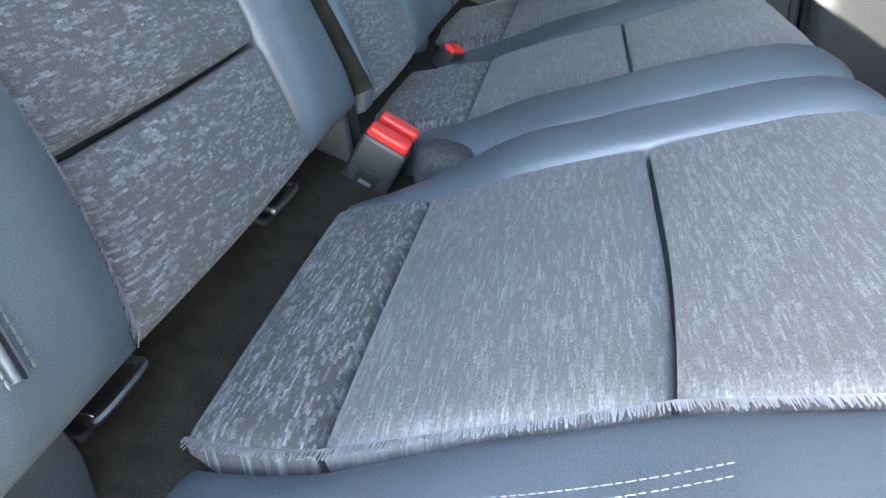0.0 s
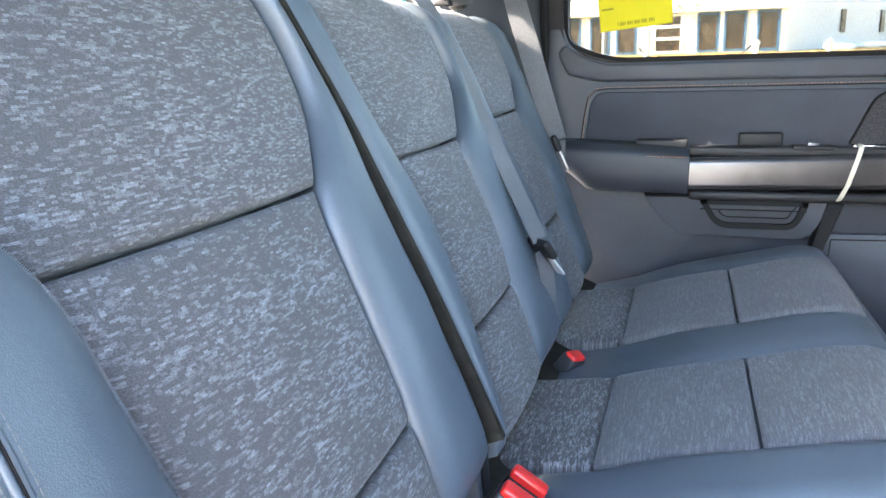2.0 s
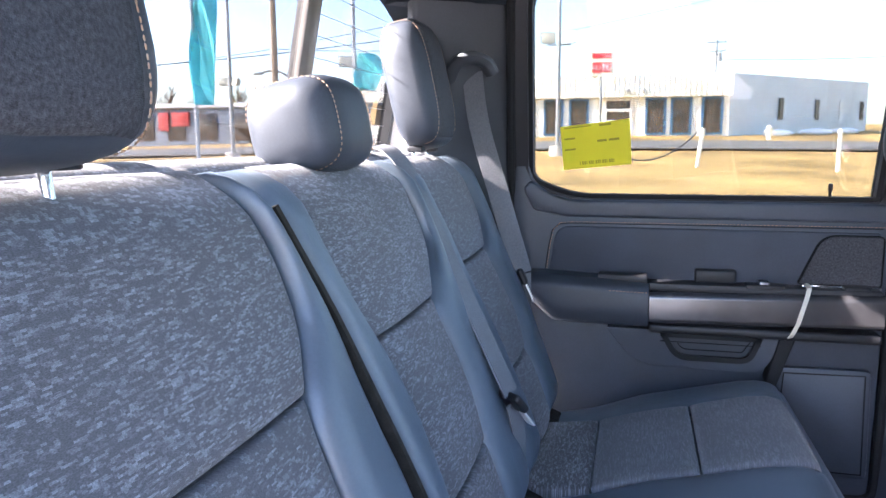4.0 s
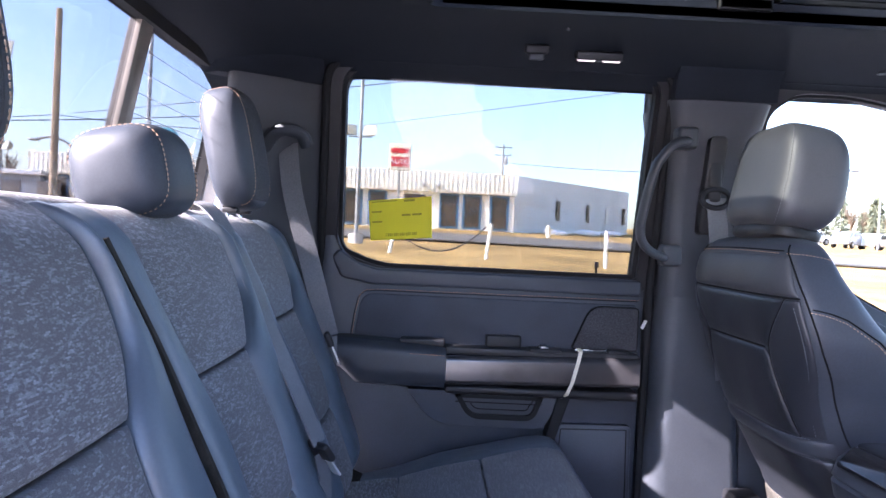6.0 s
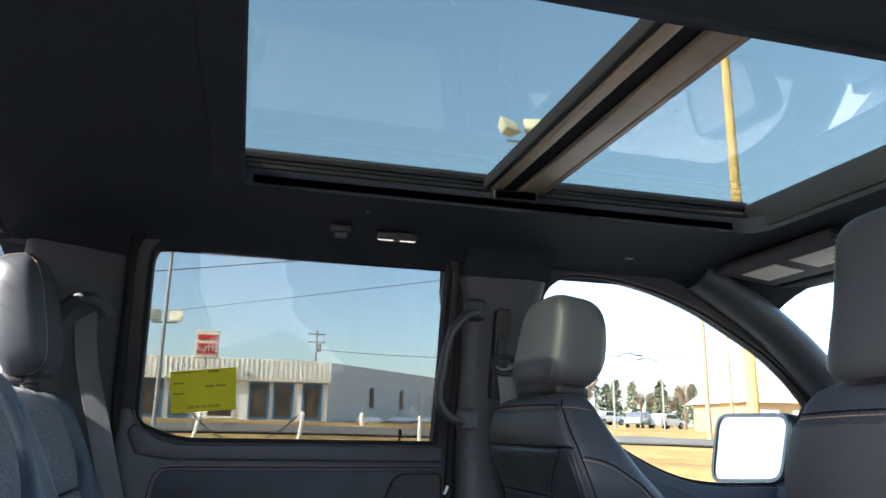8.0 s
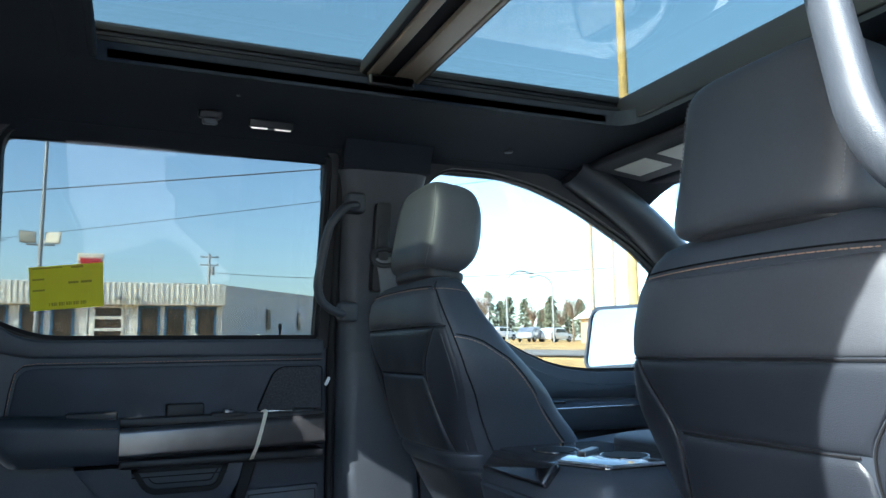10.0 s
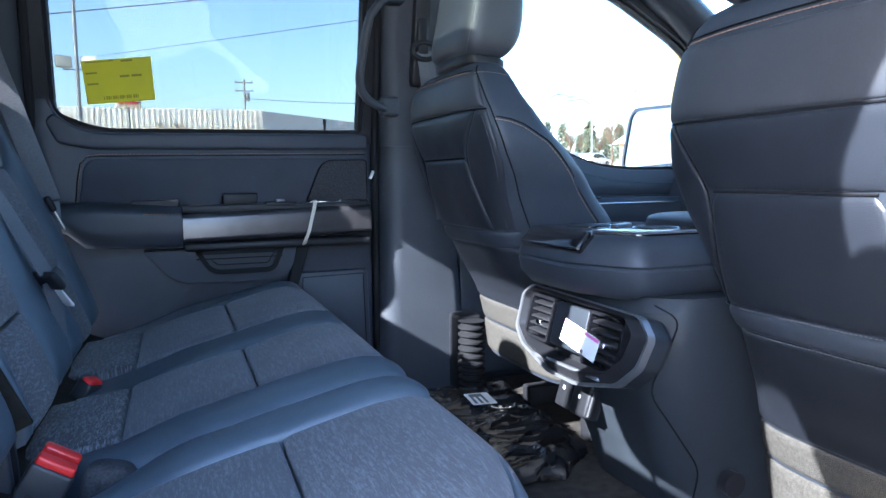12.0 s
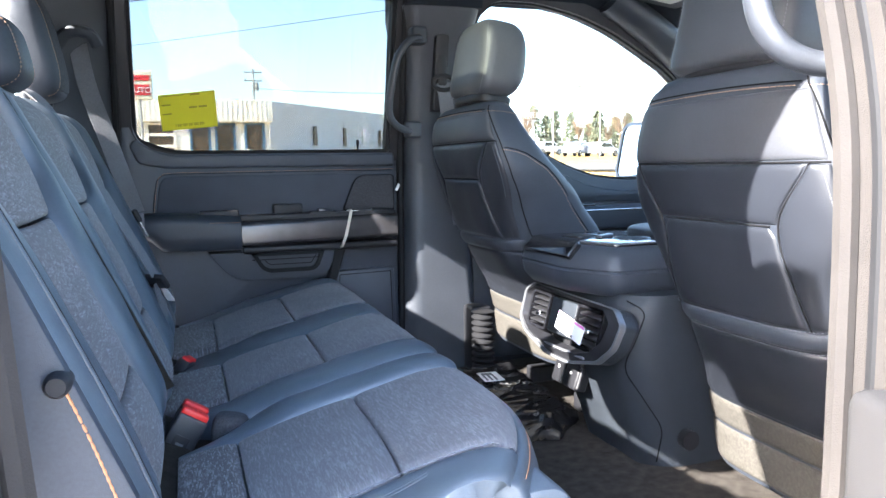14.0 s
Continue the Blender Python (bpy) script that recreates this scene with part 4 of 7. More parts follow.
def build_buckle(loc, axes, size=1.0, double=False, label=""):
    t = thing("seat_belt_buckle", loc, label, "buckle", "seat belt buckles")
    m = Matrix.Translation(loc) @ Matrix([Vector(a).normalized() for a in axes]).transposed().to_4x4()

    def put(bm):
        return place(bm, m)
    part("buckle_body", put(box(-0.014, 0.014, -0.030 * size, 0.030 * size, 0.0, 0.072 * (1 if double else size), 0.005)), BUCKLE, t, "dark grey plastic housing")
    part("release_button", put(box(-0.010, 0.0115, -0.027 * size, 0.027 * size, (0.066 if double else 0.062 * size), (0.081 if double else 0.080 * size), 0.004)), RED, t, "bright red release button")
    part("label_plate", put(box(0.0138, 0.0152, -0.015 * size, 0.015 * size, 0.018 * size, 0.045 * size, 0.002)), PLASTIC_BLACK, t, "black moulded plate")
    part("printed_mark", put(box(0.0150, 0.0156, -0.008 * size, 0.008 * size, 0.026 * size, 0.031 * size, 0)), THREAD_GREY, t, "small pale mark")
    part("stem", put(box(-0.008, 0.008, -0.018, 0.018, -0.07, 0.004, 0.003)), PLASTIC_BLACK, t, "black stem")
    if double:
        part("buckle_back", put(box(-0.046, -0.022, -0.026 * size, 0.030 * size, 0.0, 0.072, 0.005)), PLASTIC_BLACK, t, "second black housing behind")
        part("release_button", put(box(-0.044, -0.026, -0.024 * size, 0.028 * size, 0.064, 0.082, 0.004)), RED, t, "bright red release button")
    return t


build_buckle((0.018, -0.270, 0.270), ((0, -1, 0), (0.845, 0, -0.535), (0.535, 0, 0.845)), 0.84, True, "pair of red-buttoned belt buckles standing between the cushions")
build_buckle((0.026, 0.190, 0.276), ((0.70, -0.50, -0.51), (0.45, 0.86, -0.22), (0.555, -0.08, 0.83)), 0.62, False, "red-buttoned belt buckle sunk between the cushions")
pouch = thing("belt_pouch", (0.10, -0.24, 0.29), "black elastic cloth sleeve beside the belt buckles", "sleeve")
part("sleeve", pillow((0.112, -0.268, 0.300), (0.030, 0.024, 0.027), 3.4, 3.0, (0, 10, -12)), FABRIC_FINE, pouch)


def build_belt(side_path, tongue_at, tongue_dir, across, label, guide=None, loop_down=None):
    t = thing("seat_belt", side_path[0], label, "seat belt", "rear seat belts")
    pts = smooth_path(side_path, 8)
    part("webbing", strap(pts, 0.046, 0.0025, across), WEB, t, "grey woven webbing")
    d = Vector(tongue_dir).normalized()
    p = Vector(tongue_at)
    q = d.to_track_quat("Z", "Y").to_matrix().to_4x4()
    m = Matrix.Translation(p) @ q
    part("tongue_grip", place(box(-0.026, 0.026, -0.007, 0.007, -0.022, 0.016, 0.006), m), PLASTIC_BLACK, t, "black plastic tongue grip")
    part("tongue_plate", place(prism(rounded([(-0.011, 0.014), (0.011, 0.014), (0.010, 0.062), (-0.010, 0.062)], 0.004), "y", -0.0016, 0.0016, 0.0005), m), BRIGHT, t, "bright metal tongue")
    if loop_down:
        part("webbing", strap(smooth_path(loop_down, 8), 0.046, 0.0025, across), WEB, t, "grey woven webbing")
    return t


build_belt([(-0.262, 0.262, 0.905), (-0.230, 0.252, 0.895), (-0.190, 0.244, 0.845), (-0.100, 0.214, 0.678), (-0.008, 0.184, 0.505)], (-0.004, 0.186, 0.490), (0.42, 0.50, -0.78), (0.25, 1, 0.1),
           "grey middle belt lying down the backrest, tongue hanging", loop_down=[(-0.006, 0.186, 0.490), (0.004, 0.196, 0.43), (0.004, 0.205, 0.36), (-0.012, 0.21, 0.29)])
far_belt = build_belt([(-0.185, 0.690, 1.065), (-0.165, 0.672, 0.95), (-0.120, 0.668, 0.80), (-0.068, 0.690, 0.615)], (-0.066, 0.694, 0.605), (0.40, 0.05, -0.9), (1, 0.35, 0.25),
                      "grey outer belt hanging beside the corner trim", loop_down=[(-0.070, 0.694, 0.61), (-0.07, 0.715, 0.50), (-0.06, 0.73, 0.36)])
part("belt_guide", tube(smooth_path([(-0.245, 0.672, 1.030), (-0.215, 0.650, 1.078), (-0.185, 0.640, 1.092), (-0.150, 0.652, 1.086), (-0.135, 0.668, 1.060)], 5), [0.017] * 21, 10, flat=0.7), PLASTIC, far_belt, "black plastic belt guide")

# ================================================================ doors of the far side
def build_rear_door():
    d = thing("rear_door", (0.3, 0.84, 0.1), "closed rear cab door with dark soft trim and a smoked metal armrest strip", "car door", "cab doors")
    # shell below the window, with the sill curving up at its rear end
    low = [(-0.115, 0.10), (0.712, 0.10), (0.716, 0.770), (0.690, 0.777), (0.03, 0.777), (-0.02, 0.792), (-0.060, 0.818), (-0.072, 0.86), (-0.105, 0.86)]
    part("inner_panel", lean_side(prism(rounded(low, [0.02, 0.02, 0.005, 0.002, 0.06, 0.02, 0.02, 0.01, 0.01], 4), "y", 0.812, 0.90, 0.006)), PLASTIC_SOFT, d, "dark blue-grey moulded panel")
    part("window_frame", lean_side(ring(offset(WIN_REAR, 0.004), offset(WIN_REAR, 0.040), "y", 0.812, 0.880)), PLASTIC_BLACK, d, "black upper door frame")
    part("window_seal", lean_side(ring(offset(WIN_REAR, -0.006), offset(WIN_REAR, 0.010), "y", 0.826, 0.868)), RUBBER, d, "black rubber seal")
    ob = part("window_pane", lean_side(prism(WIN_REAR, "y", 0.846, 0.850, 0)), GLASS_DARK, d, "clear side window glass")
    ob.visible_shadow = False
    # padded upper insert with its stitched edge
    part("sill_roll", lean_side(prism(rounded([(0.02, 0.735), (0.705, 0.735), (0.705, 0.776), (0.03, 0.776), (-0.02, 0.790), (-0.065, 0.822), (-0.085, 0.80), (-0.06, 0.75)], 0.01, 3), "y", 0.796, 0.825, 0.012, 3)), PLASTIC_SOFT, d)
    ins = rounded([(-0.022, 0.590), (0.695, 0.590), (0.695, 0.712), (-0.004, 0.712)], [0.005, 0.005, 0.005, 0.035], 6)
    part("upper_insert", prism(ins, "y", 0.803, 0.83, 0.006, 3), DOOR_PAD, d, "dark padded leatherette insert")
    path = [(-0.030, 0.801, 0.595), (-0.022, 0.801, 0.66), (-0.014, 0.801, 0.70), (0.002, 0.801, 0.716), (0.03, 0.801, 0.719), (0.35, 0.801, 0.720), (0.700, 0.801, 0.721)]
    part("seam_groove", tube([(x, 0.8105, z) for x, y, z in path], 0.0012, 6), SEAM, d)
    part("seam_thread", stitches([(x + 0.004, 0.806, z + 0.004) for x, y, z in path], 0.005, 0.003, 0.0006), THREAD_ORANGE, d, "copper stitching")
    # loudspeaker panel
    spk = rounded([(0.536, 0.598), (0.698, 0.598), (0.698, 0.704), (0.580, 0.704)], [0.004, 0.004, 0.008, 0.030], 6)
    part("grille_edge", ring(offset(spk, 0.0005), offset(spk, 0.003), "y", 0.7925, 0.81), SEAM, d)
    part("speaker_grille", prism(spk, "y", 0.792, 0.81, 0.004), FABRIC_FINE, d, "dark mottled loudspeaker grille")
    part("bright_strip", box(0.540, 0.699, 0.782, 0.796, 0.592, 0.5965, 0.001), CHROME, d, "thin chrome strip")
    # armrest
    arm = []
    for x, y0, zl, zh in ((-0.118, 0.776, 0.560, 0.592), (-0.105, 0.748, 0.550, 0.603), (-0.06, 0.730, 0.538, 0.606), (-0.045, 0.727, 0.532, 0.606), (-0.004, 0.723, 0.497, 0.606), (0.02, 0.722, 0.494, 0.605), (0.12, 0.722, 0.493, 0.600), (0.214, 0.722, 0.492, 0.592)):
        arm.append([(x, y, z) for y, z in rounded([(0.83, zl), (y0 + 0.012, zl), (y0, zl + 0.03), (y0, zh - 0.018), (y0 + 0.02, zh), (0.83, zh)], [0, 0.012, 0.015, 0.012, 0.012, 0], 4)])
    part("armrest", loft(arm), LEATHER, d, "dark padded leatherette armrest")
    part("seam_thread", stitches([(-0.03, 0.7435, 0.574), (0.03, 0.7265, 0.577), (0.21, 0.7205, 0.575)], 0.005, 0.003, 0.0009), THREAD_ORANGE, d, "copper stitching")
    strip = []
    for x in (0.216, 0.30, 0.45, 0.60, 0.694):
        dz = 0.012 * (x - 0.216) / 0.48
        strip.append([(x, y, z + dz) for y, z in rounded([(0.80, 0.500), (0.740, 0.500), (0.732, 0.508), (0.735, 0.564), (0.745, 0.574), (0.80, 0.574)], [0, 0.006, 0.008, 0.006, 0.006, 0], 4)])
    part("metal_strip", loft(strip), METAL_TRIM, d, "smoked glossy metal trim strip")
    part("lower_lip", box(0.216, 0.697, 0.742, 0.82, 0.478, 0.500, 0.008), PLASTIC_BLACK, d)
    part("armrest_top", prism(rounded([(0.214, 0.750), (0.694, 0.750), (0.694, 0.815), (0.214, 0.815)], 0.004), "z", 0.575, 0.593, 0.004), PLASTIC_BLACK, d, "black armrest top")
    for x0, x1, z1, lab in ((0.10, 0.21, 0.609, "black lip"), (0.42, 0.50, 0.598, "window switch plate")):
        part("top_fitting", box(x0, x1, 0.748, 0.79, 0.588, z1, 0.003), PLASTIC_BLACK, d, lab)
    part("pull_cup", box(0.315, 0.405, 0.786, 0.82, 0.590, 0.622, 0.006), PLASTIC_BLACK, d, "recessed black pull cup")
    part("window_switch", box(0.448, 0.470, 0.752, 0.78, 0.596, 0.605, 0.002), STEEL, d, "small window switch")
    part("door_pull", box(0.62, 0.672, 0.756, 0.792, 0.586, 0.600, 0.004), PLASTIC_BLACK, d)
    # lower panel relief: map pocket and loudspeaker cover
    recess = rounded([(0.122, 0.480), (0.508, 0.480), (0.470, 0.392), (0.190, 0.396)], [0.004, 0.004, 0.035, 0.045], 7)
    part("pocket_panel", prism(recess, "y", 0.770, 0.825, 0.010, 3), PLASTIC_SOFT, d, "moulded lower pocket face")
    part("pocket_edge", tube([(x, 0.8105, z) for x, z in offset(recess, 0.0015)[:-9]], 0.0022, 6), SEAM, d)
    cup = rounded([(0.240, 0.480), (0.464, 0.480), (0.440, 0.416), (0.276, 0.416)], [0.004, 0.004, 0.026, 0.030], 7)
    part("pocket_rim", ring(offset(cup, -0.012), cup, "y", 0.752, 0.775), RUBBER, d, "dark pocket rim")
    part("pocket_face", prism(offset(cup, -0.010), "y", 0.762, 0.78, 0.003), PLASTIC, d)
    inner_cup = offset(cup, -0.024)
    part("pocket_line", tube([(x, 0.7612, z) for x, z in inner_cup if z < 0.470], 0.0012, 6), SEAM, d)
    part("brace", prism(rounded([(0.500, 0.482), (0.533, 0.482), (0.492, 0.352), (0.474, 0.372)], 0.006, 3), "y", 0.764, 0.82, 0.004), RUBBER, d, "black slanted brace")
    low_sp = rounded([(0.505, 0.402), (0.697, 0.406), (0.703, 0.150), (0.490, 0.150)], 0.015, 4)
    part("speaker_cover", prism(low_sp, "y", 0.798, 0.82, 0.006), PLASTIC_SOFT, d, "flat lower loudspeaker cover")
    part("cover_groove", ring(offset(low_sp, -0.014), offset(low_sp, -0.0115), "y", 0.7965, 0.81), SEAM, d)
    part("lock_knob", tube([(0.595, 0.836, 0.775), (0.595, 0.834, 0.800), (0.595, 0.833, 0.805), (0.595, 0.832, 0.818)], [0.003, 0.003, 0.0055, 0.0045], 10), PLASTIC_BLACK, d, "black lock knob")
    part("edge_clip", place(box(-0.004, 0.004, -0.004, 0.004, -0.012, 0.012, 0.002), Matrix.Translation((0.716, 0.80, 0.665)) @ pose(0, 0, 0, 0, 25, 0)), PAPER, d, "small white clip")
    band = thing("packing_band", (0.55, 0.74, 0.53), "cream packing band looped round the metal armrest strip", "band")
    part("loop", strap([(0.548, 0.80, 0.596), (0.548, 0.765, 0.598), (0.548, 0.747, 0.596), (0.541, 0.733, 0.575), (0.525, 0.723, 0.520), (0.516, 0.728, 0.496), (0.514, 0.75, 0.480), (0.516, 0.80, 0.476)], 0.010, 0.0022, (1, 0, 0.25)), BAND, band)
    return d


rear_door = build_rear_door()

# seal strip round the far rear opening
seal = thing("door_seal", (0.3, 0.80, 0.6), "black rubber seal round the far door opening", "door seal", kind="structure")
edge = rounded([(-0.035, 0.10), (0.722, 0.10), (0.728, 0.78), (0.722, 1.278), (-0.098, 1.275), (-0.112, 0.80), (-0.10, 0.50)], [0.05, 0.04, 0.1, 0.05, 0.07, 0.05, 0.1], 6)
part("jamb", lean_side(ring(offset(edge, -0.03), offset(edge, 0.05), "y", 0.862, 0.905)), PLASTIC_BLACK, seal, "black door jamb")
part("seal_tube", tube([(x, 0.805 + lean_y(z), z) for x, z in edge], 0.010, 8, closed=True), RUBBER, seal)


def build_note():
    t = thing("yellow_notice", (0.08, 0.815, 0.90), "bright yellow printed notice stuck to the side window", "notice")
    c = [Vector((0.003, 0, 0.945)), Vector((0.160, 0, 0.963)), Vector((0.166, 0, 0.860)), Vector((0.010, 0, 0.845))]
    for p in c:
        p.y = 0.8425 + lean_y(p.z)
    part("paper", prism_quad(c, 0.0008), YELLOW, t)

    def bar(u0, u1, v0, v1):
        def at(u, v):
            return (c[0].lerp(c[1], u)).lerp(c[3].lerp(c[2], u), v) + Vector((0, -0.0012, 0))
        part("printed_bar", prism_quad([at(u0, v0), at(u1, v0), at(u1, v1), at(u0, v1)], 0.0006), INK, t, "line of dark print")
    for b in ((0.05, 0.45, 0.03, 0.055), (0.56, 0.73, 0.03, 0.08), (0.04, 0.20, 0.27, 0.31), (0.04, 0.20, 0.52, 0.56), (0.52, 0.66, 0.38, 0.43), (0.69, 0.84, 0.38, 0.43)):
        bar(*b)
    for k in range(16):
        bar(0.25 + 0.033 * k, 0.25 + 0.033 * k + (0.024 if k % 3 else 0.012), 0.84, 0.92)


build_note()


def build_grab_handle(side):
    t = thing("grab_handle", (0.74, side * 0.70, 1.0), "dark grey pillar grab handle, bowed between two mounts", "grab handle", "grab handles")
    y = lambda z: side * (0.755 - 0.26 * max(0, z - 0.78))
    inb = lambda x, z, d: (x, y(z) - side * d, z)
    pts = [inb(0.756, 1.113, 0.0), inb(0.742, 1.113, 0.030), inb(0.716, 1.104, 0.042), inb(0.690, 1.074, 0.046), inb(0.674, 1.040, 0.048), inb(0.660, 0.945, 0.048), inb(0.658, 0.905, 0.048), inb(0.668, 0.874, 0.046), inb(0.692, 0.853, 0.042), inb(0.722, 0.842, 0.030), inb(0.748, 0.842, 0.0)]
    if side < 0:
        pts = [(p[0] + 0.048, p[1], p[2]) for p in pts]
    dx = 0.0 if side > 0 else 0.045
    part("grip", tube(smooth_path(pts, 5), 0.0150 if side > 0 else 0.019, 14, flat=0.72), PLASTIC, t)
    for z in (1.122, 0.845):
        part("mount", box(0.725 + dx, 0.775 + dx, y(z) - side * 0.030, y(z) + side * 0.02, z - 0.026, z + 0.026, 0.010), PLASTIC, t)
    if side < 0:
        t.location.y += NEAR_SHIFT


build_grab_handle(1)
build_grab_handle(-1)


def build_front_belt(side):
    t = thing("front_seat_belt", (0.86, side * 0.69, 1.0), "dark front belt with its roof-pillar guide", "seat belt", "front seat belts")
    y = lambda z: side * (0.700 - 0.16 * (z - 1.0))
    part("slider", box(0.812, 0.846, y(1.03) - side * 0.030, y(1.03), 0.975, 1.075, 0.010), PLASTIC_BLACK, t, "black height slider")
    part("guide_ring", tube([(0.832 + 0.034 * math.cos(a), y(0.985) - side * 0.034, 0.985 + 0.022 * math.sin(a)) for a in [2 * math.pi * k / 20 for k in range(20)]], 0.007, 8, closed=True), PLASTIC_BLACK, t, "black guide loop")
    part("webbing", strap(smooth_path([(0.832, y(0.98) - side * 0.034, 0.985), (0.850, y(0.9) - side * 0.030, 0.90), (0.885, y(0.70) - side * 0.02, 0.70), (0.93, side * 0.780, 0.46), (0.96, side * 0.800, 0.16)], 6), 0.046, 0.0025, (1, 0, 0.1)), WEB, t, "grey woven webbing")
    if side < 0:
        t.location.y += NEAR_SHIFT


build_front_belt(1)
build_front_belt(-1)


def build_roof_fittings():
    l = thing("dome_lamp", (0.52, 0.58, 1.28), "small twin-lens interior lamp in the headliner", "lamp")
    m = Matrix.Translation((0.518, 0.578, 1.283)) @ pose(0, 0, 0, 16, 0, 0)
    part("housing", place(box(-0.052, 0.052, -0.014, 0.014, -0.010, 0.010, 0.004), m), PLASTIC_BLACK, l, "black housing")
    for x in (-0.028, 0.028):
        part("lens", place(box(x - 0.019, x + 0.019, -0.010, 0.010, -0.0135, -0.006, 0.003), m), LAMP_LENS, l, "pale lens")
    part("switch", place(box(-0.006, 0.006, -0.008, 0.008, -0.014, -0.006, 0.002), m), PLASTIC, l)
    h = thing("coat_hook", (0.376, 0.56, 1.285), "folded black plastic coat hook", "hook")
    m = Matrix.Translation((0.376, 0.560, 1.286)) @ pose(0, 0, 0, 14, 0, 0)
    part("base_plate", place(box(-0.026, 0.026, -0.017, 0.017, -0.010, 0.010, 0.005), m), PLASTIC_BLACK, h)
    part("folding_hook", place(box(-0.017, 0.017, -0.014, 0.010, -0.024, -0.006, 0.006), m), PLASTIC, h)
    for x, y in ((0.425, 0.455), (1.17, 0.60)):
        p = thing("headliner_plug", (x, y, 1.28), "small round plug in the headliner", "plug", "headliner plugs")
        z = ceiling_z(x, y)
        part("cap", tube([(x, y, z + 0.004), (x, y, z - 0.004)], 0.004 if y < 0.5 else 0.012, 12), PLASTIC, p)
    for side in (1, -1):
        v = thing("sun_visor", (1.55, side * 0.38, 1.25), "black cloth sun visor with a pale printed label", "sun visor", "sun visors")
        mm = Matrix.Translation((1.545, side * 0.40, 1.262)) @ pose(0, 0, 0, 0, 7, 0)
        part("visor_board", place(box(-0.10, 0.10, -0.22, 0.22, -0.012, 0.012, 0.010), mm), VISOR, v)
        part("label_sheet", place(box(-0.045, 0.045, -0.17 if side > 0 else 0.02, -0.02 if side > 0 else 0.17, -0.0145, -0.0118, 0.001), mm), VISOR_LABEL, v, "pale beige printed label")
        part("label_sheet", place(box(-0.045, 0.045, 0.03 if side > 0 else -0.17, 0.17 if side > 0 else -0.03, -0.0145, -0.0118, 0.001), mm), VISOR_LABEL, v, "pale beige printed label")
        part("hinge_rod", tube([(1.635, side * 0.62, 1.252), (1.635, side * 0.18, 1.250)], 0.006, 8), PLASTIC_BLACK, v)


build_roof_fittings()


def build_front_door(side):
    d = thing("front_door", (1.4, side * 0.84, 0.3), "closed front cab door with dark trim and a large window", "car door", "cab doors")
    low = rounded([(0.985, 0.062), (2.02, 0.062), (2.08, 0.668), (1.98, 0.670), (1.56, 0.670), (1.44, 0.684), (1.335, 0.722), (1.20, 0.794), (0.965, 0.834)], [0.02, 0.02, 0.01, 0.01, 0.05, 0.06, 0.06, 0.06, 0.01], 4)
    part("inner_panel", lean_side(prism(low, "y", 0.806, 0.90, 0.008), side), PLASTIC_SOFT, d)
    part("window_frame", lean_side(ring(offset(WIN_FRONT, 0.002), offset(WIN_FRONT, 0.040), "y", 0.815, 0.88), side), PLASTIC_BLACK, d, "black upper door frame")
    part("bright_edge", lean_side(ring(offset(WIN_FRONT, -0.004), offset(WIN_FRONT, 0.002), "y", 0.83, 0.86), side), RUBBER, d)
    ob = part("window_pane", lean_side(prism(WIN_FRONT, "y", 0.846, 0.850, 0), side), GLASS, d, "clear side window glass")
    ob.visible_shadow = False
    part("armrest", lean_side(box(1.02, 1.80, 0.735, 0.82, 0.50, 0.585, 0.018), side), LEATHER, d, "dark padded armrest")
    part("switch_panel", lean_side(box(1.18, 1.42, 0.745, 0.80, 0.580, 0.592, 0.004), side), GLOSS_BLACK, d, "gloss black switch panel")
    part("bright_strip", lean_side(box(1.02, 1.80, 0.731, 0.74, 0.566, 0.572, 0.002), side), CHROME, d, "thin chrome strip")
    part("upper_insert", lean_side(prism(rounded([(1.04, 0.60), (1.90, 0.585), (1.90, 0.628), (1.55, 0.632), (1.44, 0.648), (1.33, 0.692), (1.20, 0.755), (1.06, 0.775)], [0.02, 0.02, 0.02, 0.05, 0.05, 0.06, 0.05, 0.02], 4), "y", 0.798, 0.815, 0.006), side), LEATHER, d)
    m = thing("door_mirror", (1.72, side * 1.05, 0.78), "large black-cased door mirror with a silver-edged glass", "mirror", "door mirrors")
    face = rounded([(0.795, 0.690), (1.075, 0.672), (1.062, 0.882), (0.770, 0.878)], [0.04, 0.04, 0.045, 0.045], 6)
    mm = Matrix.Translation((1.70, side * 0.92, 0.78)) @ pose(0, 0, 0, 0, 9, side * 8) @ Matrix.Translation((-1.70, -side * 0.92, -0.78))
    sgn = lambda pts: [(side * p[0], p[1]) for p in pts]
    part("case", place(prism(sgn(offset(face, 0.016)), "x", 1.700, 1.82, 0.030, 4), mm), PLASTIC_BLACK, m, "black mirror case")
    part("edge_ring", place(ring(sgn(offset(face, -0.003)), sgn(offset(face, 0.008)), "x", 1.692, 1.706), mm), STEEL, m, "dark silver edge")
    part("mirror_glass", place(prism(sgn(offset(face, -0.002)), "x", 1.697, 1.702, 0), mm), MIRROR, m, "reflective mirror glass")
    part("arm", tube([(1.80, side * 0.86, 0.70), (1.77, side * 0.98, 0.69)], 0.03, 10, flat=0.8), PLASTIC_BLACK, m)
    m.location.x += 0.05
    if side < 0:
        for o in (d, m):
            o.location.y += NEAR_SHIFT


build_front_door(1)
build_front_door(-1)

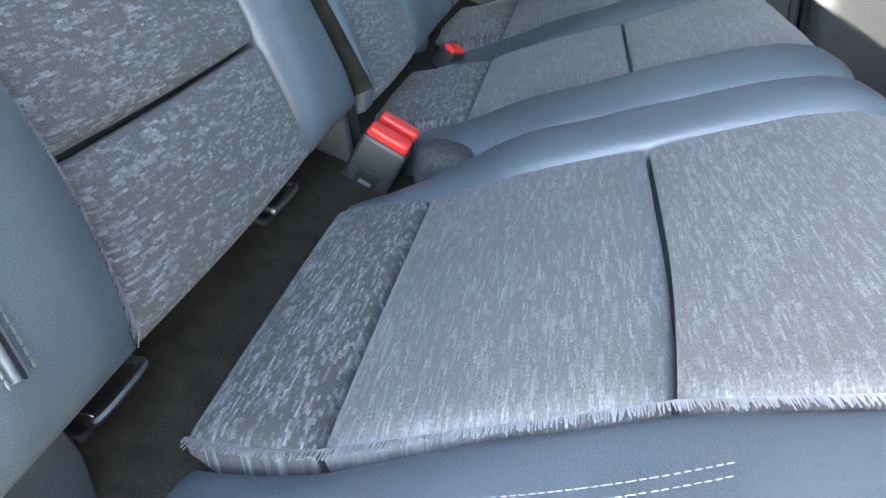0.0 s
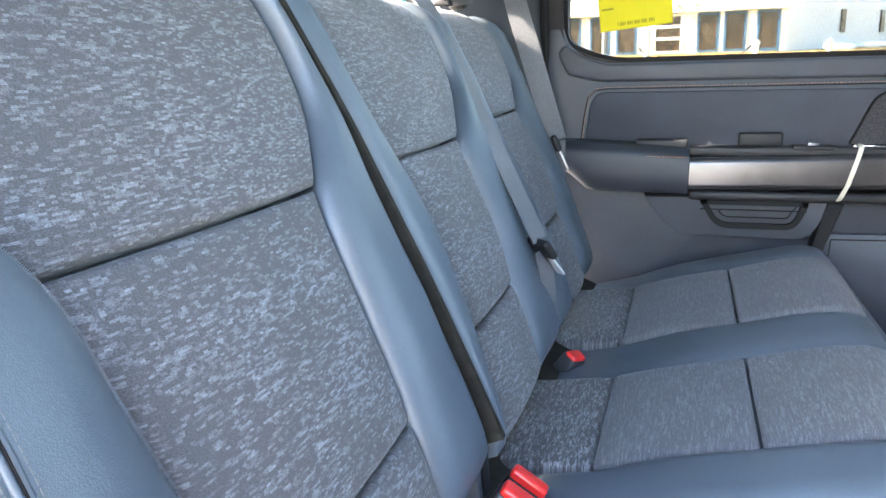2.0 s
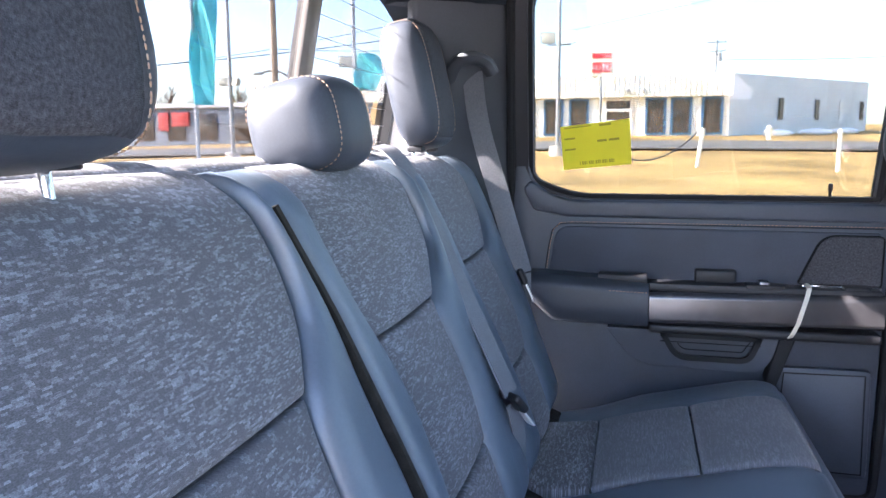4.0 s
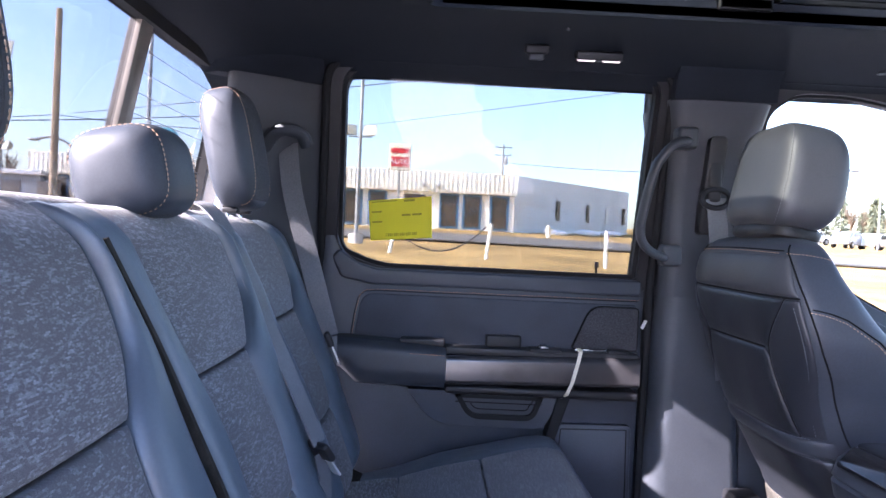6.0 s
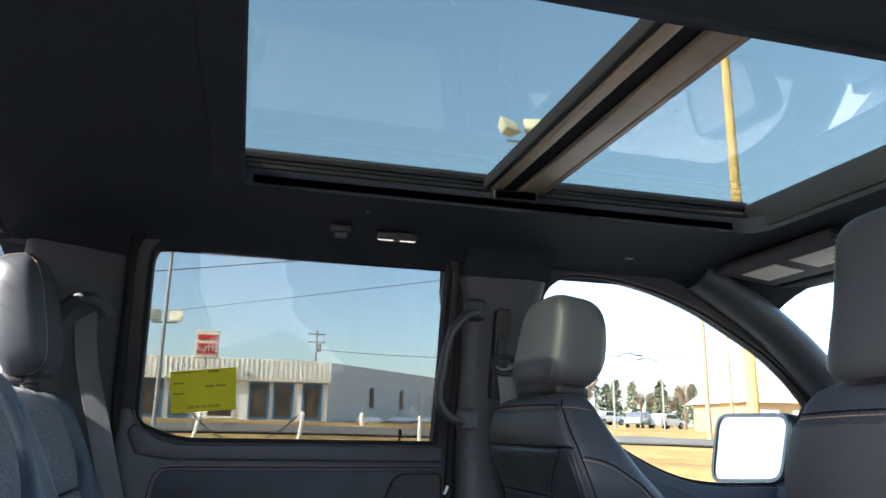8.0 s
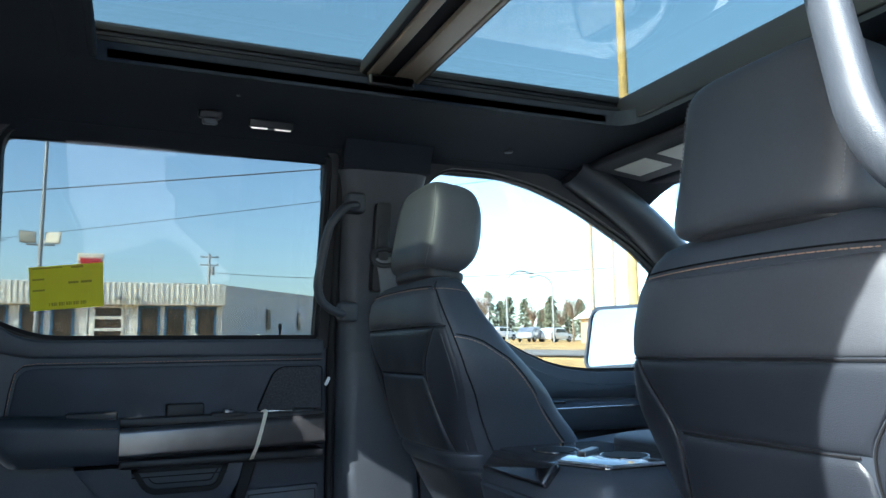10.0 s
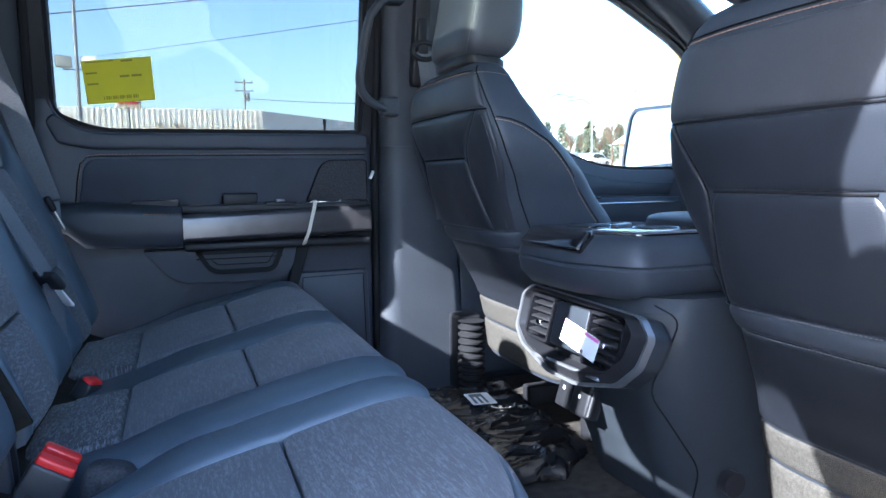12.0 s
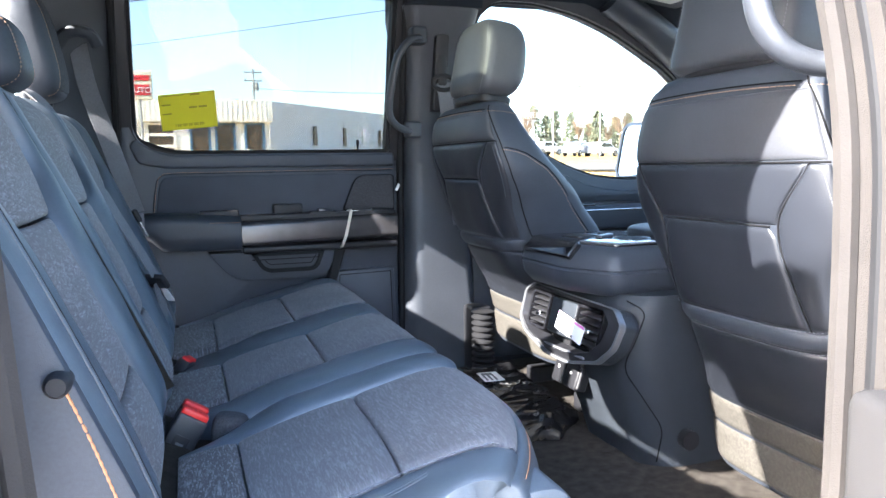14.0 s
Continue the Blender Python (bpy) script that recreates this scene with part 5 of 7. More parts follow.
def build_open_door():
    """The near rear door, swung open about its front edge."""
    d = thing("rear_door", (0.735, -1.03, 0.1), "open rear cab door with grey armrest, swung wide on its hinges", "car door", "cab doors")
    a = radians(70)
    m = Matrix(((-math.cos(a), -math.sin(a), 0, 0.735), (-math.sin(a), math.cos(a), 0, -1.03), (0, 0, 1, 0), (0, 0, 0, 1)))

    def put(bm):
        return place(bm, m)
    part("inner_panel", put(prism(rounded([(0.0, 0.10), (0.80, 0.10), (0.84, 0.80), (0.0, 0.77)], 0.03, 4), "y", -0.05, 0.025, 0.008)), PLASTIC_SOFT, d, "dark blue-grey moulded panel")
    part("outer_skin", put(prism(rounded([(-0.01, 0.02), (0.80, 0.02), (0.85, 0.81), (-0.01, 0.78)], 0.03, 4), "y", -0.13, -0.055, 0.012)), PAINT, d, "dark metallic paint")
    part("armrest", put(prism(rounded([(0.05, 0.35), (0.70, 0.35), (0.74, 0.54), (0.05, 0.535)], [0.04, 0.04, 0.02, 0.02], 4), "y", 0.02, 0.13, 0.014, 3)), DOOR_GREY, d, "sunlit grey armrest")
    win = rounded([(0.03, 0.80), (0.80, 0.82), (0.80, 1.25), (0.03, 1.26)], 0.05, 5)
    part("window_frame", put(ring(win, offset(win, 0.035), "y", -0.09, -0.03)), PLASTIC_BLACK, d, "black upper door frame")
    ob = part("window_pane", put(prism(win, "y", -0.062, -0.058, 0)), GLASS_DARK, d, "tinted side window glass")
    ob.visible_shadow = False


build_open_door()

# ================================================================ front seats
ARCH = [(0.030, 0.713), (0.041, 0.712), (0.065, 0.707), (0.09, 0.697), (0.138, 0.660), (0.164, 0.626), (0.186, 0.594), (0.231, 0.518), (0.250, 0.488)]


def build_front_seat(yc, xr, label, hx, hz, heights, hw, e, arched):
    """A front seat seen from behind; xr: where its back face stands at shoulder height; heights: where its seams stand; hw: half the headrest's width; e: how square it is; arched: how far its lower edge rises in the middle."""
    t = thing("bucket_seat", (xr + 0.35, yc, FLOOR_Z), label, "car seat", "front seats")
    # the shell: height, rear face, front face, half width
    TAB = [(0.115, 0.197, 0.44, 0.228), (0.16, 0.194, 0.44, 0.238), (0.20, 0.190, 0.44, 0.244), (0.25, 0.180, 0.44, 0.244), (0.30, 0.160, 0.44, 0.232), (0.36, 0.122, 0.43, 0.205), (0.44, 0.076, 0.41, 0.187), (0.50, 0.054, 0.378, 0.196), (0.56, 0.037, 0.318, 0.213),
           (0.60, 0.027, 0.282, 0.240), (0.66, 0.013, 0.216, 0.254), (0.69, 0.008, 0.186, 0.250), (0.73, 0.002, 0.157, 0.243), (0.77, 0.000, 0.132, 0.232), (0.82, 0.004, 0.113, 0.215), (0.855, 0.012, 0.103, 0.194), (0.876, 0.026, 0.094, 0.172), (0.886, 0.042, 0.082, 0.140)]
    E = 4.2
    soft = {}
    up = lambda z: lerp_table(z, list(zip((0.115, 0.196, 0.267, 0.4335, 0.484, 0.632, 0.735, 0.843, 0.886), heights)))
    rise = heights[1] - 0.196

    def at(z):
        if z not in soft:
            soft[z] = [sum(lerp_table(z + d, [(r[0], r[k]) for r in TAB]) for d in (-0.014, -0.007, 0.0, 0.007, 0.014)) / 5 if z < 0.84 else lerp_table(z, [(r[0], r[k]) for r in TAB]) for k in (1, 2, 3)]
        return soft[z]

    def rear(y, z, lift=0.0):
        a, b, w = at(z)
        k = max(0.0, 1 - min(0.999, abs(y) / w) ** E) ** (1 / E)
        return Vector((xr + (a + b) / 2 - (b - a) / 2 * k - lift, yc + y, up(z)))
    zs = [0.115, 0.122, 0.135] + [0.150 + 0.014 * i for i in range(50)] + [0.858, 0.868, 0.876, 0.882, 0.886]
    secs = []
    for z in zs:
        a, b, w = at(z)
        k = 1 - 0.03 * max(0.0, (0.135 - z) / 0.02) ** 2
        secs.append(oval(xr + (a + b) / 2, yc, up(z), (b - a) / 2 * k, w * k, E, 56))
    back = part("backrest", loft(secs), LEATHER, t, "black leather-covered backrest", 60)

    def panel(name, ya, yb, za, zb, mat, puff, lab, depth=0.012, edge=0.012, nu=16, nv=14):
        fa = ya if callable(ya) else (lambda z: ya)
        fb = yb if callable(yb) else (lambda z: yb)

        def f(u, v):
            z = za + (zb - za) * v
            return rear(fb(z) + (fa(z) - fb(z)) * u, z, 0.0005)
        return part(name, pad(f, nu, nv, puff, edge, depth, 0.0020, yc * 9 + za, 0.0016), mat, back, lab)
    # yoke, upper back between slanting seams, side wings, map pocket, its roll, lower pocket, felt skirt
    rim = lambda z: at(z)[2] * 0.955
    panel("yoke", lambda z: -rim(z), rim, 0.7365, 0.836, LEATHER_GREY, 0.006, "smooth dark leather shoulder panel")
    wing = curve_y([(0.40, 0.166), (0.50, 0.158), (0.58, 0.146), (0.625, 0.136), (0.66, 0.152), (0.70, 0.185), (0.74, 0.214)])
    panel("upper_back", lambda z: -wing(z) + 0.002, lambda z: wing(z) - 0.002, 0.634, 0.734, POCKET, 0.006, "dark leather upper back")
    panel("side_wing", wing, rim, 0.484, 0.734, POCKET, 0.005, "black leather side wing")
    panel("side_wing", lambda z: -rim(z), lambda z: -wing(z), 0.484, 0.734, POCKET, 0.005, "black leather side wing")
    top_in = lambda z: wing(z) - 0.003 - 0.016 * max(0.0, (z - 0.610) / 0.02) ** 2
    panel("map_pocket", lambda z: -top_in(z), top_in, 0.484, 0.631, POCKET, 0.007, "glossy black map pocket panel", edge=0.016)
    band = lambda z: at(z)[2] * 0.975
    panel("pocket_roll", lambda z: -band(z), band, 0.436, 0.481, LEATHER, 0.007, "rolled pocket edge", edge=0.022, nu=24)
    low = lambda z: at(z)[2] * 0.955
    panel("lower_pocket", lambda z: -low(z), low, 0.270, 0.433, POCKET, 0.005, "dark lower pocket panel")
    for za, zb in ((0.196, 0.267), (0.122, 0.194)):
        panel("felt_skirt", lambda z: -low(z), low, za, zb, CARPET_GREY, 0.005, "grey felt skirt at the base")
    seam = lambda pts, lift=0.001: part("seam_groove", tube([rear(y, z, lift) for y, z in pts], 0.0016, 6), SEAM, back)
    seam([(-rim(0.735) + 2 * rim(0.735) * k / 30, 0.7352) for k in range(31)])
    seam([(-0.128 + 0.256 * k / 20, 0.6325) for k in range(21)])
    for s in (-1, 1):
        seam([(s * wing(z), z) for z in [0.484 + 0.01 * k for k in range(26)]])
    across = lambda a, k=28: [-a + 2 * a * i / k for i in range(k + 1)]
    part("seam_thread", stitches([rear(y, 0.843 - 0.004 * (abs(y) / 0.17) ** 2, 0.003) for y in across(0.175)], 0.005, 0.002, 0.0010), THREAD_COPPER, back, "copper stitching")
    part("seam_groove", tube([rear(y, 0.849 - 0.004 * (abs(y) / 0.17) ** 2, 0.0008) for y in across(0.18)], 0.0012, 6), SEAM, back)
    for z in (0.484, 0.4335):
        part("seam_thread", stitches([rear(y, z, 0.0075 if z > 0.46 else 0.004) for y in across(at(z)[2] * 0.9)], 0.004, 0.002, 0.0007), THREAD_GREY, back, "grey stitching")
    for s in (-1, 1):
        pts = [rear(s * (at(z)[2] * 0.925), z, 0.006) for z in [0.49 + 0.0115 * k for k in range(21)]]
        part("seam_thread", stitches(pts, 0.004, 0.002, 0.0007), THREAD_GREY, back, "grey stitching")

        def flank(depth, z, lift=0.0015):
            """A point on the side, depth metres ahead of the rear face."""
            a, b, w = at(z)
            xx = min(xr + a + depth, xr + b - 0.008)
            c = min(0.999, abs(xx - xr - (a + b) / 2) / ((b - a) / 2))
            return (xx, yc + s * (w * (1 - c ** E) ** (1 / E) + lift), up(z))
        # the seam down the edge of the rear shell, and two copper seams down the side
        rim_seam = [(0.42, 0.100), (0.484, 0.085), (0.57, 0.066), (0.64, 0.046), (0.735, 0.032), (0.84, 0.014), (0.87, 0.014)]
        part("seam_groove", tube([flank(lerp_table(z, rim_seam), z, 0.0006) for z in [0.862 - 0.0112 * k for k in range(38)]], 0.0016, 6), SEAM, back)
        arch = [flank(d, lerp_table(d, ARCH)) for d in [0.036 + 0.211 * k / 40 for k in range(41)]]
        part("seam_thread", stitches(arch, 0.0036, 0.0026, 0.0009), THREAD_COPPER, back, "copper stitching")
        part("seam_groove", tube([(x + 0.003, y - s * 0.0012, z + 0.005) for x, y, z in arch], 0.0013, 6), SEAM, back)
        part("seam_thread", stitches([flank(0.012 + 0.075 * k / 12, 0.838 - 0.012 * (k / 12) ** 2) for k in range(13)], 0.004, 0.002, 0.0009), THREAD_COPPER, back, "copper stitching")
        second = [(0.46, 0.300), (0.51, 0.276), (0.584, 0.232), (0.66, 0.180)]
        part("seam_thread", stitches([flank(lerp_table(z, second), z) for z in [0.66 - 0.2 * k / 24 for k in range(25)]], 0.004, 0.002, 0.0008), THREAD_GREY, back, "grey stitching")
    # headrest

    def chin(q):
        """Leans the front of the underside back and arches its rear edge."""
        k = q.z / 0.111
        low = max(0.0, -k)
        x = q.x * (1 - 0.06 * k) * (1 - 0.42 * low * low if q.x > 0 else 1)
        return Vector((x - 0.010 * k * k, q.y * (1.0 - 0.05 * k), q.z + arched * max(0.0, low - 0.35) / 0.65 * max(0.0, 1 - (q.y / (hw - 0.010)) ** 2)))
    tilt = Matrix.Translation((hx, yc, hz)) @ pose(0, 0, 0, 0, 8, 0)
    h = part("headrest", place(pillow((0, 0, 0), (0.070, hw, 0.111), e, 4.4, None, 34, 56, chin), tilt), LEATHER_GREY, t, "grey leather headrest")
    part("underside", place(pillow((-0.006, 0, -0.101), (0.052, hw - 0.018, 0.016), 4, 4, None, 12, 28), tilt), PLASTIC_BLACK, h, "black plastic underside")
    for s in (-1, 1):
        part("post", tube([(hx - 0.030, yc + s * 0.068, hz - 0.075), (xr + 0.066, yc + s * 0.068, up(0.886) - 0.03)], 0.0070, 10), CHROME, h, "chrome post")
        part("post_collar", tube([(xr + 0.065, yc + s * 0.068, up(0.886) - 0.008), (xr + 0.065, yc + s * 0.068, up(0.886) + 0.005)], 0.014, 14), PLASTIC_BLACK, h)
        edge = []
        for k in range(31):
            z = -0.095 + 0.19 * k / 30
            w = (1 - abs(z / 0.111) ** e) ** (1 / e)
            q = chin(Vector((-0.070 * w * (1 - 0.90 ** 4.4) ** (1 / 4.4), s * hw * w * 0.90, z)))
            edge.append(tilt @ Vector((q.x - 0.001, q.y + s * 0.001, q.z)))
        part("seam_thread", stitches(edge, 0.004, 0.002, 0.0007), THREAD_GREY, h, "grey stitching")
    # cushion and base
    part("seat_cushion", place(pillow((0, 0, 0), (0.29, 0.245, 0.085), 3.2, 4.0), Matrix.Translation((xr + 0.62, yc, 0.375 + rise * 0.6)) @ pose(0, 0, 0, 0, -5, 0)), LEATHER, t, "black leather seat cushion")
    part("base_cover", box(xr + 0.24, xr + 0.80, yc - 0.175, yc + 0.175, 0.20 + rise, 0.33 + rise * 0.6, 0.03), PLASTIC_BLACK, t, "black plastic seat base")
    for s in (-1, 1):
        part("seat_rail", box(xr + 0.30, xr + 0.86, yc + s * 0.15 - 0.022, yc + s * 0.15 + 0.022, FLOOR_Z, 0.10, 0.006), PLASTIC_BLACK, t, "black seat rail")
        part("rail_leg", box(xr + 0.40, xr + 0.46, yc + s * 0.15 - 0.016, yc + s * 0.15 + 0.016, 0.09, 0.26 + rise, 0.005), PLASTIC_BLACK, t)
    return t


driver = build_front_seat(0.385, 0.757, "black leather driver's seat with copper stitching, set far back", 0.862, 1.001, (0.200, 0.290, 0.350, 0.503, 0.541, 0.694, 0.789, 0.868, 0.893), 0.131, 3.6, 0.018)
passenger = build_front_seat(-0.485, 0.885, "black leather passenger seat with copper stitching and a felt skirt", 0.983, 0.983, (0.107, 0.198, 0.257, 0.427, 0.466, 0.630, 0.728, 0.843, 0.886), 0.142, 7.0, 0.007)

# ================================================================ centre console
def build_console():
    c = thing("centre_console", (1.2, 0, FLOOR_Z), "dark plastic centre console with folded armrest, air vents and sockets", "console")
    # tower: plan half widths by height, and the rear face's line
    secs = []
    for z, xr_, w in ((0.05, 1.005, 0.165), (0.12, 0.985, 0.172), (0.24, 0.940, 0.190), (0.36, 0.912, 0.205), (0.43, 0.910, 0.212), (0.452, 0.925, 0.205)):
        secs.append([(x, y - 0.02, z) for x, y in rounded([(xr_, -w + 0.045), (xr_ + 0.06, -w), (1.75, -w), (1.75, w), (xr_ + 0.06, w), (xr_, w - 0.045)], [0.03, 0.03, 0.01, 0.01, 0.03, 0.03], 4)])
    part("tower", loft(secs), CONSOLE, c, "dark grey console body")
    tower = [(0.05, 1.005, 0.165), (0.12, 0.985, 0.172), (0.24, 0.940, 0.190), (0.36, 0.912, 0.205), (0.43, 0.910, 0.212), (0.452, 0.925, 0.205)]

    def side(x, z):
        w, xc = lerp_table(z, [(r[0], r[2]) for r in tower]), lerp_table(z, [(r[0], r[1]) for r in tower])
        return x, -0.0205 - w + 0.045 * max(0.0, min(1.0, (xc + 0.06 - x) / 0.06)), z
    line = rounded([(0.930, 0.442), (0.958, 0.420), (0.944, 0.350), (0.932, 0.290), (1.030, 0.145), (1.032, 0.05)], [0, 0.02, 0.03, 0.03, 0.03, 0], 6)
    fine = [(a[0] + (b[0] - a[0]) * k / 6, a[1] + (b[1] - a[1]) * k / 6) for a, b in zip(line, line[1:]) for k in range(6)]
    part("side_groove", tube([side(x, z) for x, z in fine], 0.0016, 6), SEAM, c)
    # armrest, folded shut
    lid = []
    for z, g in ((0.440, -0.045), (0.448, -0.020), (0.470, -0.004), (0.495, 0.0), (0.500, -0.003), (0.504, 0.0), (0.530, -0.006), (0.546, -0.018), (0.552, -0.030)):
        lid.append([(x, y, z) for x, y in rounded([(0.842 - g, 0.150 + g), (0.842 - g, -0.060 - g), (0.905 - g * 0.5, -0.185 - g), (1.42, -0.185 - g), (1.42, 0.185 + g), (0.90 - g * 0.5, 0.185 + g)], [0.03, 0.03, 0.03, 0.01, 0.01, 0.03], 4)])
    part("armrest", loft(lid), LEATHER, c, "dark folding armrest")
    part("tray", prism(rounded([(0.880, 0.140), (0.880, -0.050), (0.93, -0.150), (1.12, -0.150), (1.12, 0.150), (0.92, 0.150)], 0.02, 4), "z", 0.548, 0.557, 0.003), GLOSS_BLACK, c, "gloss black cup-holder tray")
    part("latch_bar", place(box(-0.024, 0.020, -0.100, 0.100, -0.008, 0.008, 0.005), Matrix.Translation((0.860, 0.012, 0.541)) @ pose(0, 0, 0, 0, -46, 3)), GLOSS_BLACK, c, "gloss black latch bar")
    for x, y in ((0.965, 0.065), (1.035, -0.050)):
        part("cup_holder", tube([(x + 0.042 * math.cos(a), y + 0.042 * math.sin(a), 0.5565) for a in [2 * math.pi * k / 28 for k in range(28)]], 0.0022, 8, closed=True), GLOSS_BLACK, c, "gloss black cup-holder ring")
        part("cup_well", tube([(x, y, 0.5585), (x, y, 0.5560)], 0.039, 24), RUBBER, c, "black cup well")
    part("tray_divider", place(box(-0.035, 0.035, -0.008, 0.008, -0.004, 0.005, 0.002), Matrix.Translation((1.0, 0.01, 0.558)) @ pose(0, 0, 0, 0, 0, 35)), STEEL, c, "dark divider")
    part("tray_edge", tube([(0.893, -0.062, 0.5575), (0.935, -0.152, 0.5575), (1.40, -0.152, 0.5575)], 0.003, 6), SATIN, c)
    part("front_pad", pillow((1.27, 0.0, 0.552), (0.14, 0.16, 0.026), 4, 5), LEATHER, c, "padded lid further forward")
    # vent bezel on the rear face, leaning back
    lean = Matrix.Translation((0.898, -0.022, 0.355)) @ pose(0, 0, 0, 0, 14, 0) @ Matrix.Diagonal((1, 1.06, 0.93, 1))
    out = rounded([(0.205, 0.056), (0.205, -0.024), (0.165, -0.055), (0.050, -0.086), (-0.050, -0.085), (-0.160, -0.055), (-0.202, -0.012), (-0.216, 0.045), (-0.182, 0.076), (0.172, 0.080)], [0.012, 0.012, 0.010, 0.010, 0.014, 0.012, 0.012, 0.012, 0.012, 0.012], 5)
    mid = [(y * 0.972 - 0.001, z * 0.945 + 0.002) for y, z in out]
    inn = [(y * 0.76 + 0.018, z * 0.68 + 0.010) for y, z in out]

    def put(bm):
        return place(bm, lean)
    part("bezel", put(ring(mid, out, "x", -0.030, -0.016)), SATIN, c, "satin silver vent surround")
    part("bezel_body", put(ring(mid, offset(out, -0.002), "x", -0.0155, 0.012)), CONSOLE, c, "dark grey vent housing side")
    part("bezel_face", put(bevel_ring(inn, mid, -0.018, -0.034)), PLASTIC_BLACK, c, "black vent housing")
    part("vent_back", put(prism(offset(inn, 0.004), "x", 0.004, 0.012, 0)), RUBBER, c)
    for ya, yb, zl in ((0.088, 0.160, -0.026), (-0.136, -0.052, -0.034)):
        v = part("vent", put(ring(rounded([(ya - 0.004, zl), (yb + 0.004, zl), (yb + 0.004, 0.056), (ya - 0.004, 0.056)], 0.006, 3), rounded([(ya - 0.010, zl - 0.007), (yb + 0.010, zl - 0.007), (yb + 0.010, 0.063), (ya - 0.010, 0.063)], 0.008, 3), "x", -0.026, 0.004)), GLOSS_BLACK, c, "gloss black vent frame")
        for k in range(5):
            z = zl + 0.012 + (0.040 - zl) * k / 4.4
            part("slat", put(place(box(-0.010, 0.010, ya, yb, -0.0022, 0.0022, 0.0012), Matrix.Translation((-0.014, 0, z)) @ pose(0, 0, 0, 0, -20, 0))), STEEL, v, "dark slat with a worn edge")
        for k in range(4):
            y = ya + (yb - ya) * (k + 0.5) / 4
            part("blade", put(box(-0.006, 0.006, y - 0.0012, y + 0.0012, zl + 0.003, 0.053, 0)), PLASTIC_BLACK, v)
        part("vent_tab", put(box(-0.028, -0.010, (ya + yb) / 2 - 0.009, (ya + yb) / 2 + 0.009, -0.002, 0.010, 0.003)), CHROME, v, "small bright tab")
    part("centre_plate", put(box(-0.024, 0.004, -0.040, 0.075, -0.030, 0.060, 0.006)), CONSOLE, c, "dark grey centre plate")
    # silver strip added for the sunlit part of the panel below the bezel
    part("sunlit_strip", put(place(box(-0.030, -0.020, -0.11, 0.12, -0.004, 0.004, 0.003), Matrix.Translation((0, 0, -0.060)) @ pose(0, 0, 0, -2, 0, 0))), SATIN, c, "satin strip in place of the sunlit panel under the vents")
    s = thing("paper_tag", (0.88, -0.03, 0.37), "white paper tag with magenta print stuck over the vent", "tag")
    tag = lambda y0, y1, z0, z1, x: put(place(prism_quad([(x, y0, z0), (x, y1, z0), (x, y1, z1), (x, y0, z1)], 0.0008), pose(0, 0, 0, 9, 0, 0)))
    part("paper", tag(-0.100, 0.018, -0.014, 0.030, -0.036), PAPER, s)
    part("printed_band", tag(-0.098, 0.016, 0.023, 0.029, -0.0375), PINK, s, "magenta printed band")
    part("printed_mark", tag(-0.018, 0.010, -0.006, 0.020, -0.0375), PRINT, s, "grey printed mark")
    part("printed_mark", tag(-0.064, -0.055, -0.012, -0.005, -0.0375), PRINT, s, "dark printed mark")
    # sockets below
    lean2 = Matrix.Translation((0.944, 0.062, 0.222)) @ pose(0, 0, 0, 0, 18, 0)
    part("socket_cover", place(box(-0.016, 0.01, 0.015, 0.062, -0.040, 0.030, 0.005), lean2), PLASTIC_BLACK, c, "black socket cover")
    part("socket_cover", place(box(-0.026, 0.01, -0.070, -0.008, -0.038, 0.036, 0.008), lean2), PLASTIC_BLACK, c, "raised black outlet flap")
    for y in (0.038, -0.038):
        part("printed_mark", place(box(-0.0275 if y < 0 else -0.0168, -0.0155 if y > 0 else -0.0258, y - 0.0035, y + 0.0035, -0.004, 0.003, 0), lean2), PAPER, c, "small white symbol")
    part("hinge_pin", place(tube([(-0.020, -0.074, 0.02), (-0.020, -0.074, -0.03)], 0.005, 8), lean2), PLASTIC_BLACK, c)
    part("cable_cover", tube([(1.085, -0.195, 0.12), (1.085, -0.215, 0.12)], 0.022, 14), PLASTIC_BLACK, c, "round black hole cover")


def bevel_ring(inner, outer, xi, xo):
    bm = bmesh.new()
    a = [bm.verts.new((xi + 0.018, p[0], p[1])) for p in inner]
    b = [bm.verts.new((xo, (p[0] * 0.5 + q[0] * 0.5), (p[1] * 0.5 + q[1] * 0.5))) for p, q in zip(inner, outer)]
    d = [bm.verts.new((xi - 0.004, q[0], q[1])) for q in outer]
    e = [bm.verts.new((0.02, q[0], q[1])) for q in outer]
    for p, q in ((a, b), (b, d), (d, e)):
        for i in range(len(p)):
            j = (i + 1) % len(p)
            bm.faces.new((p[i], p[j], q[j], q[i]))
    return bm


build_console()

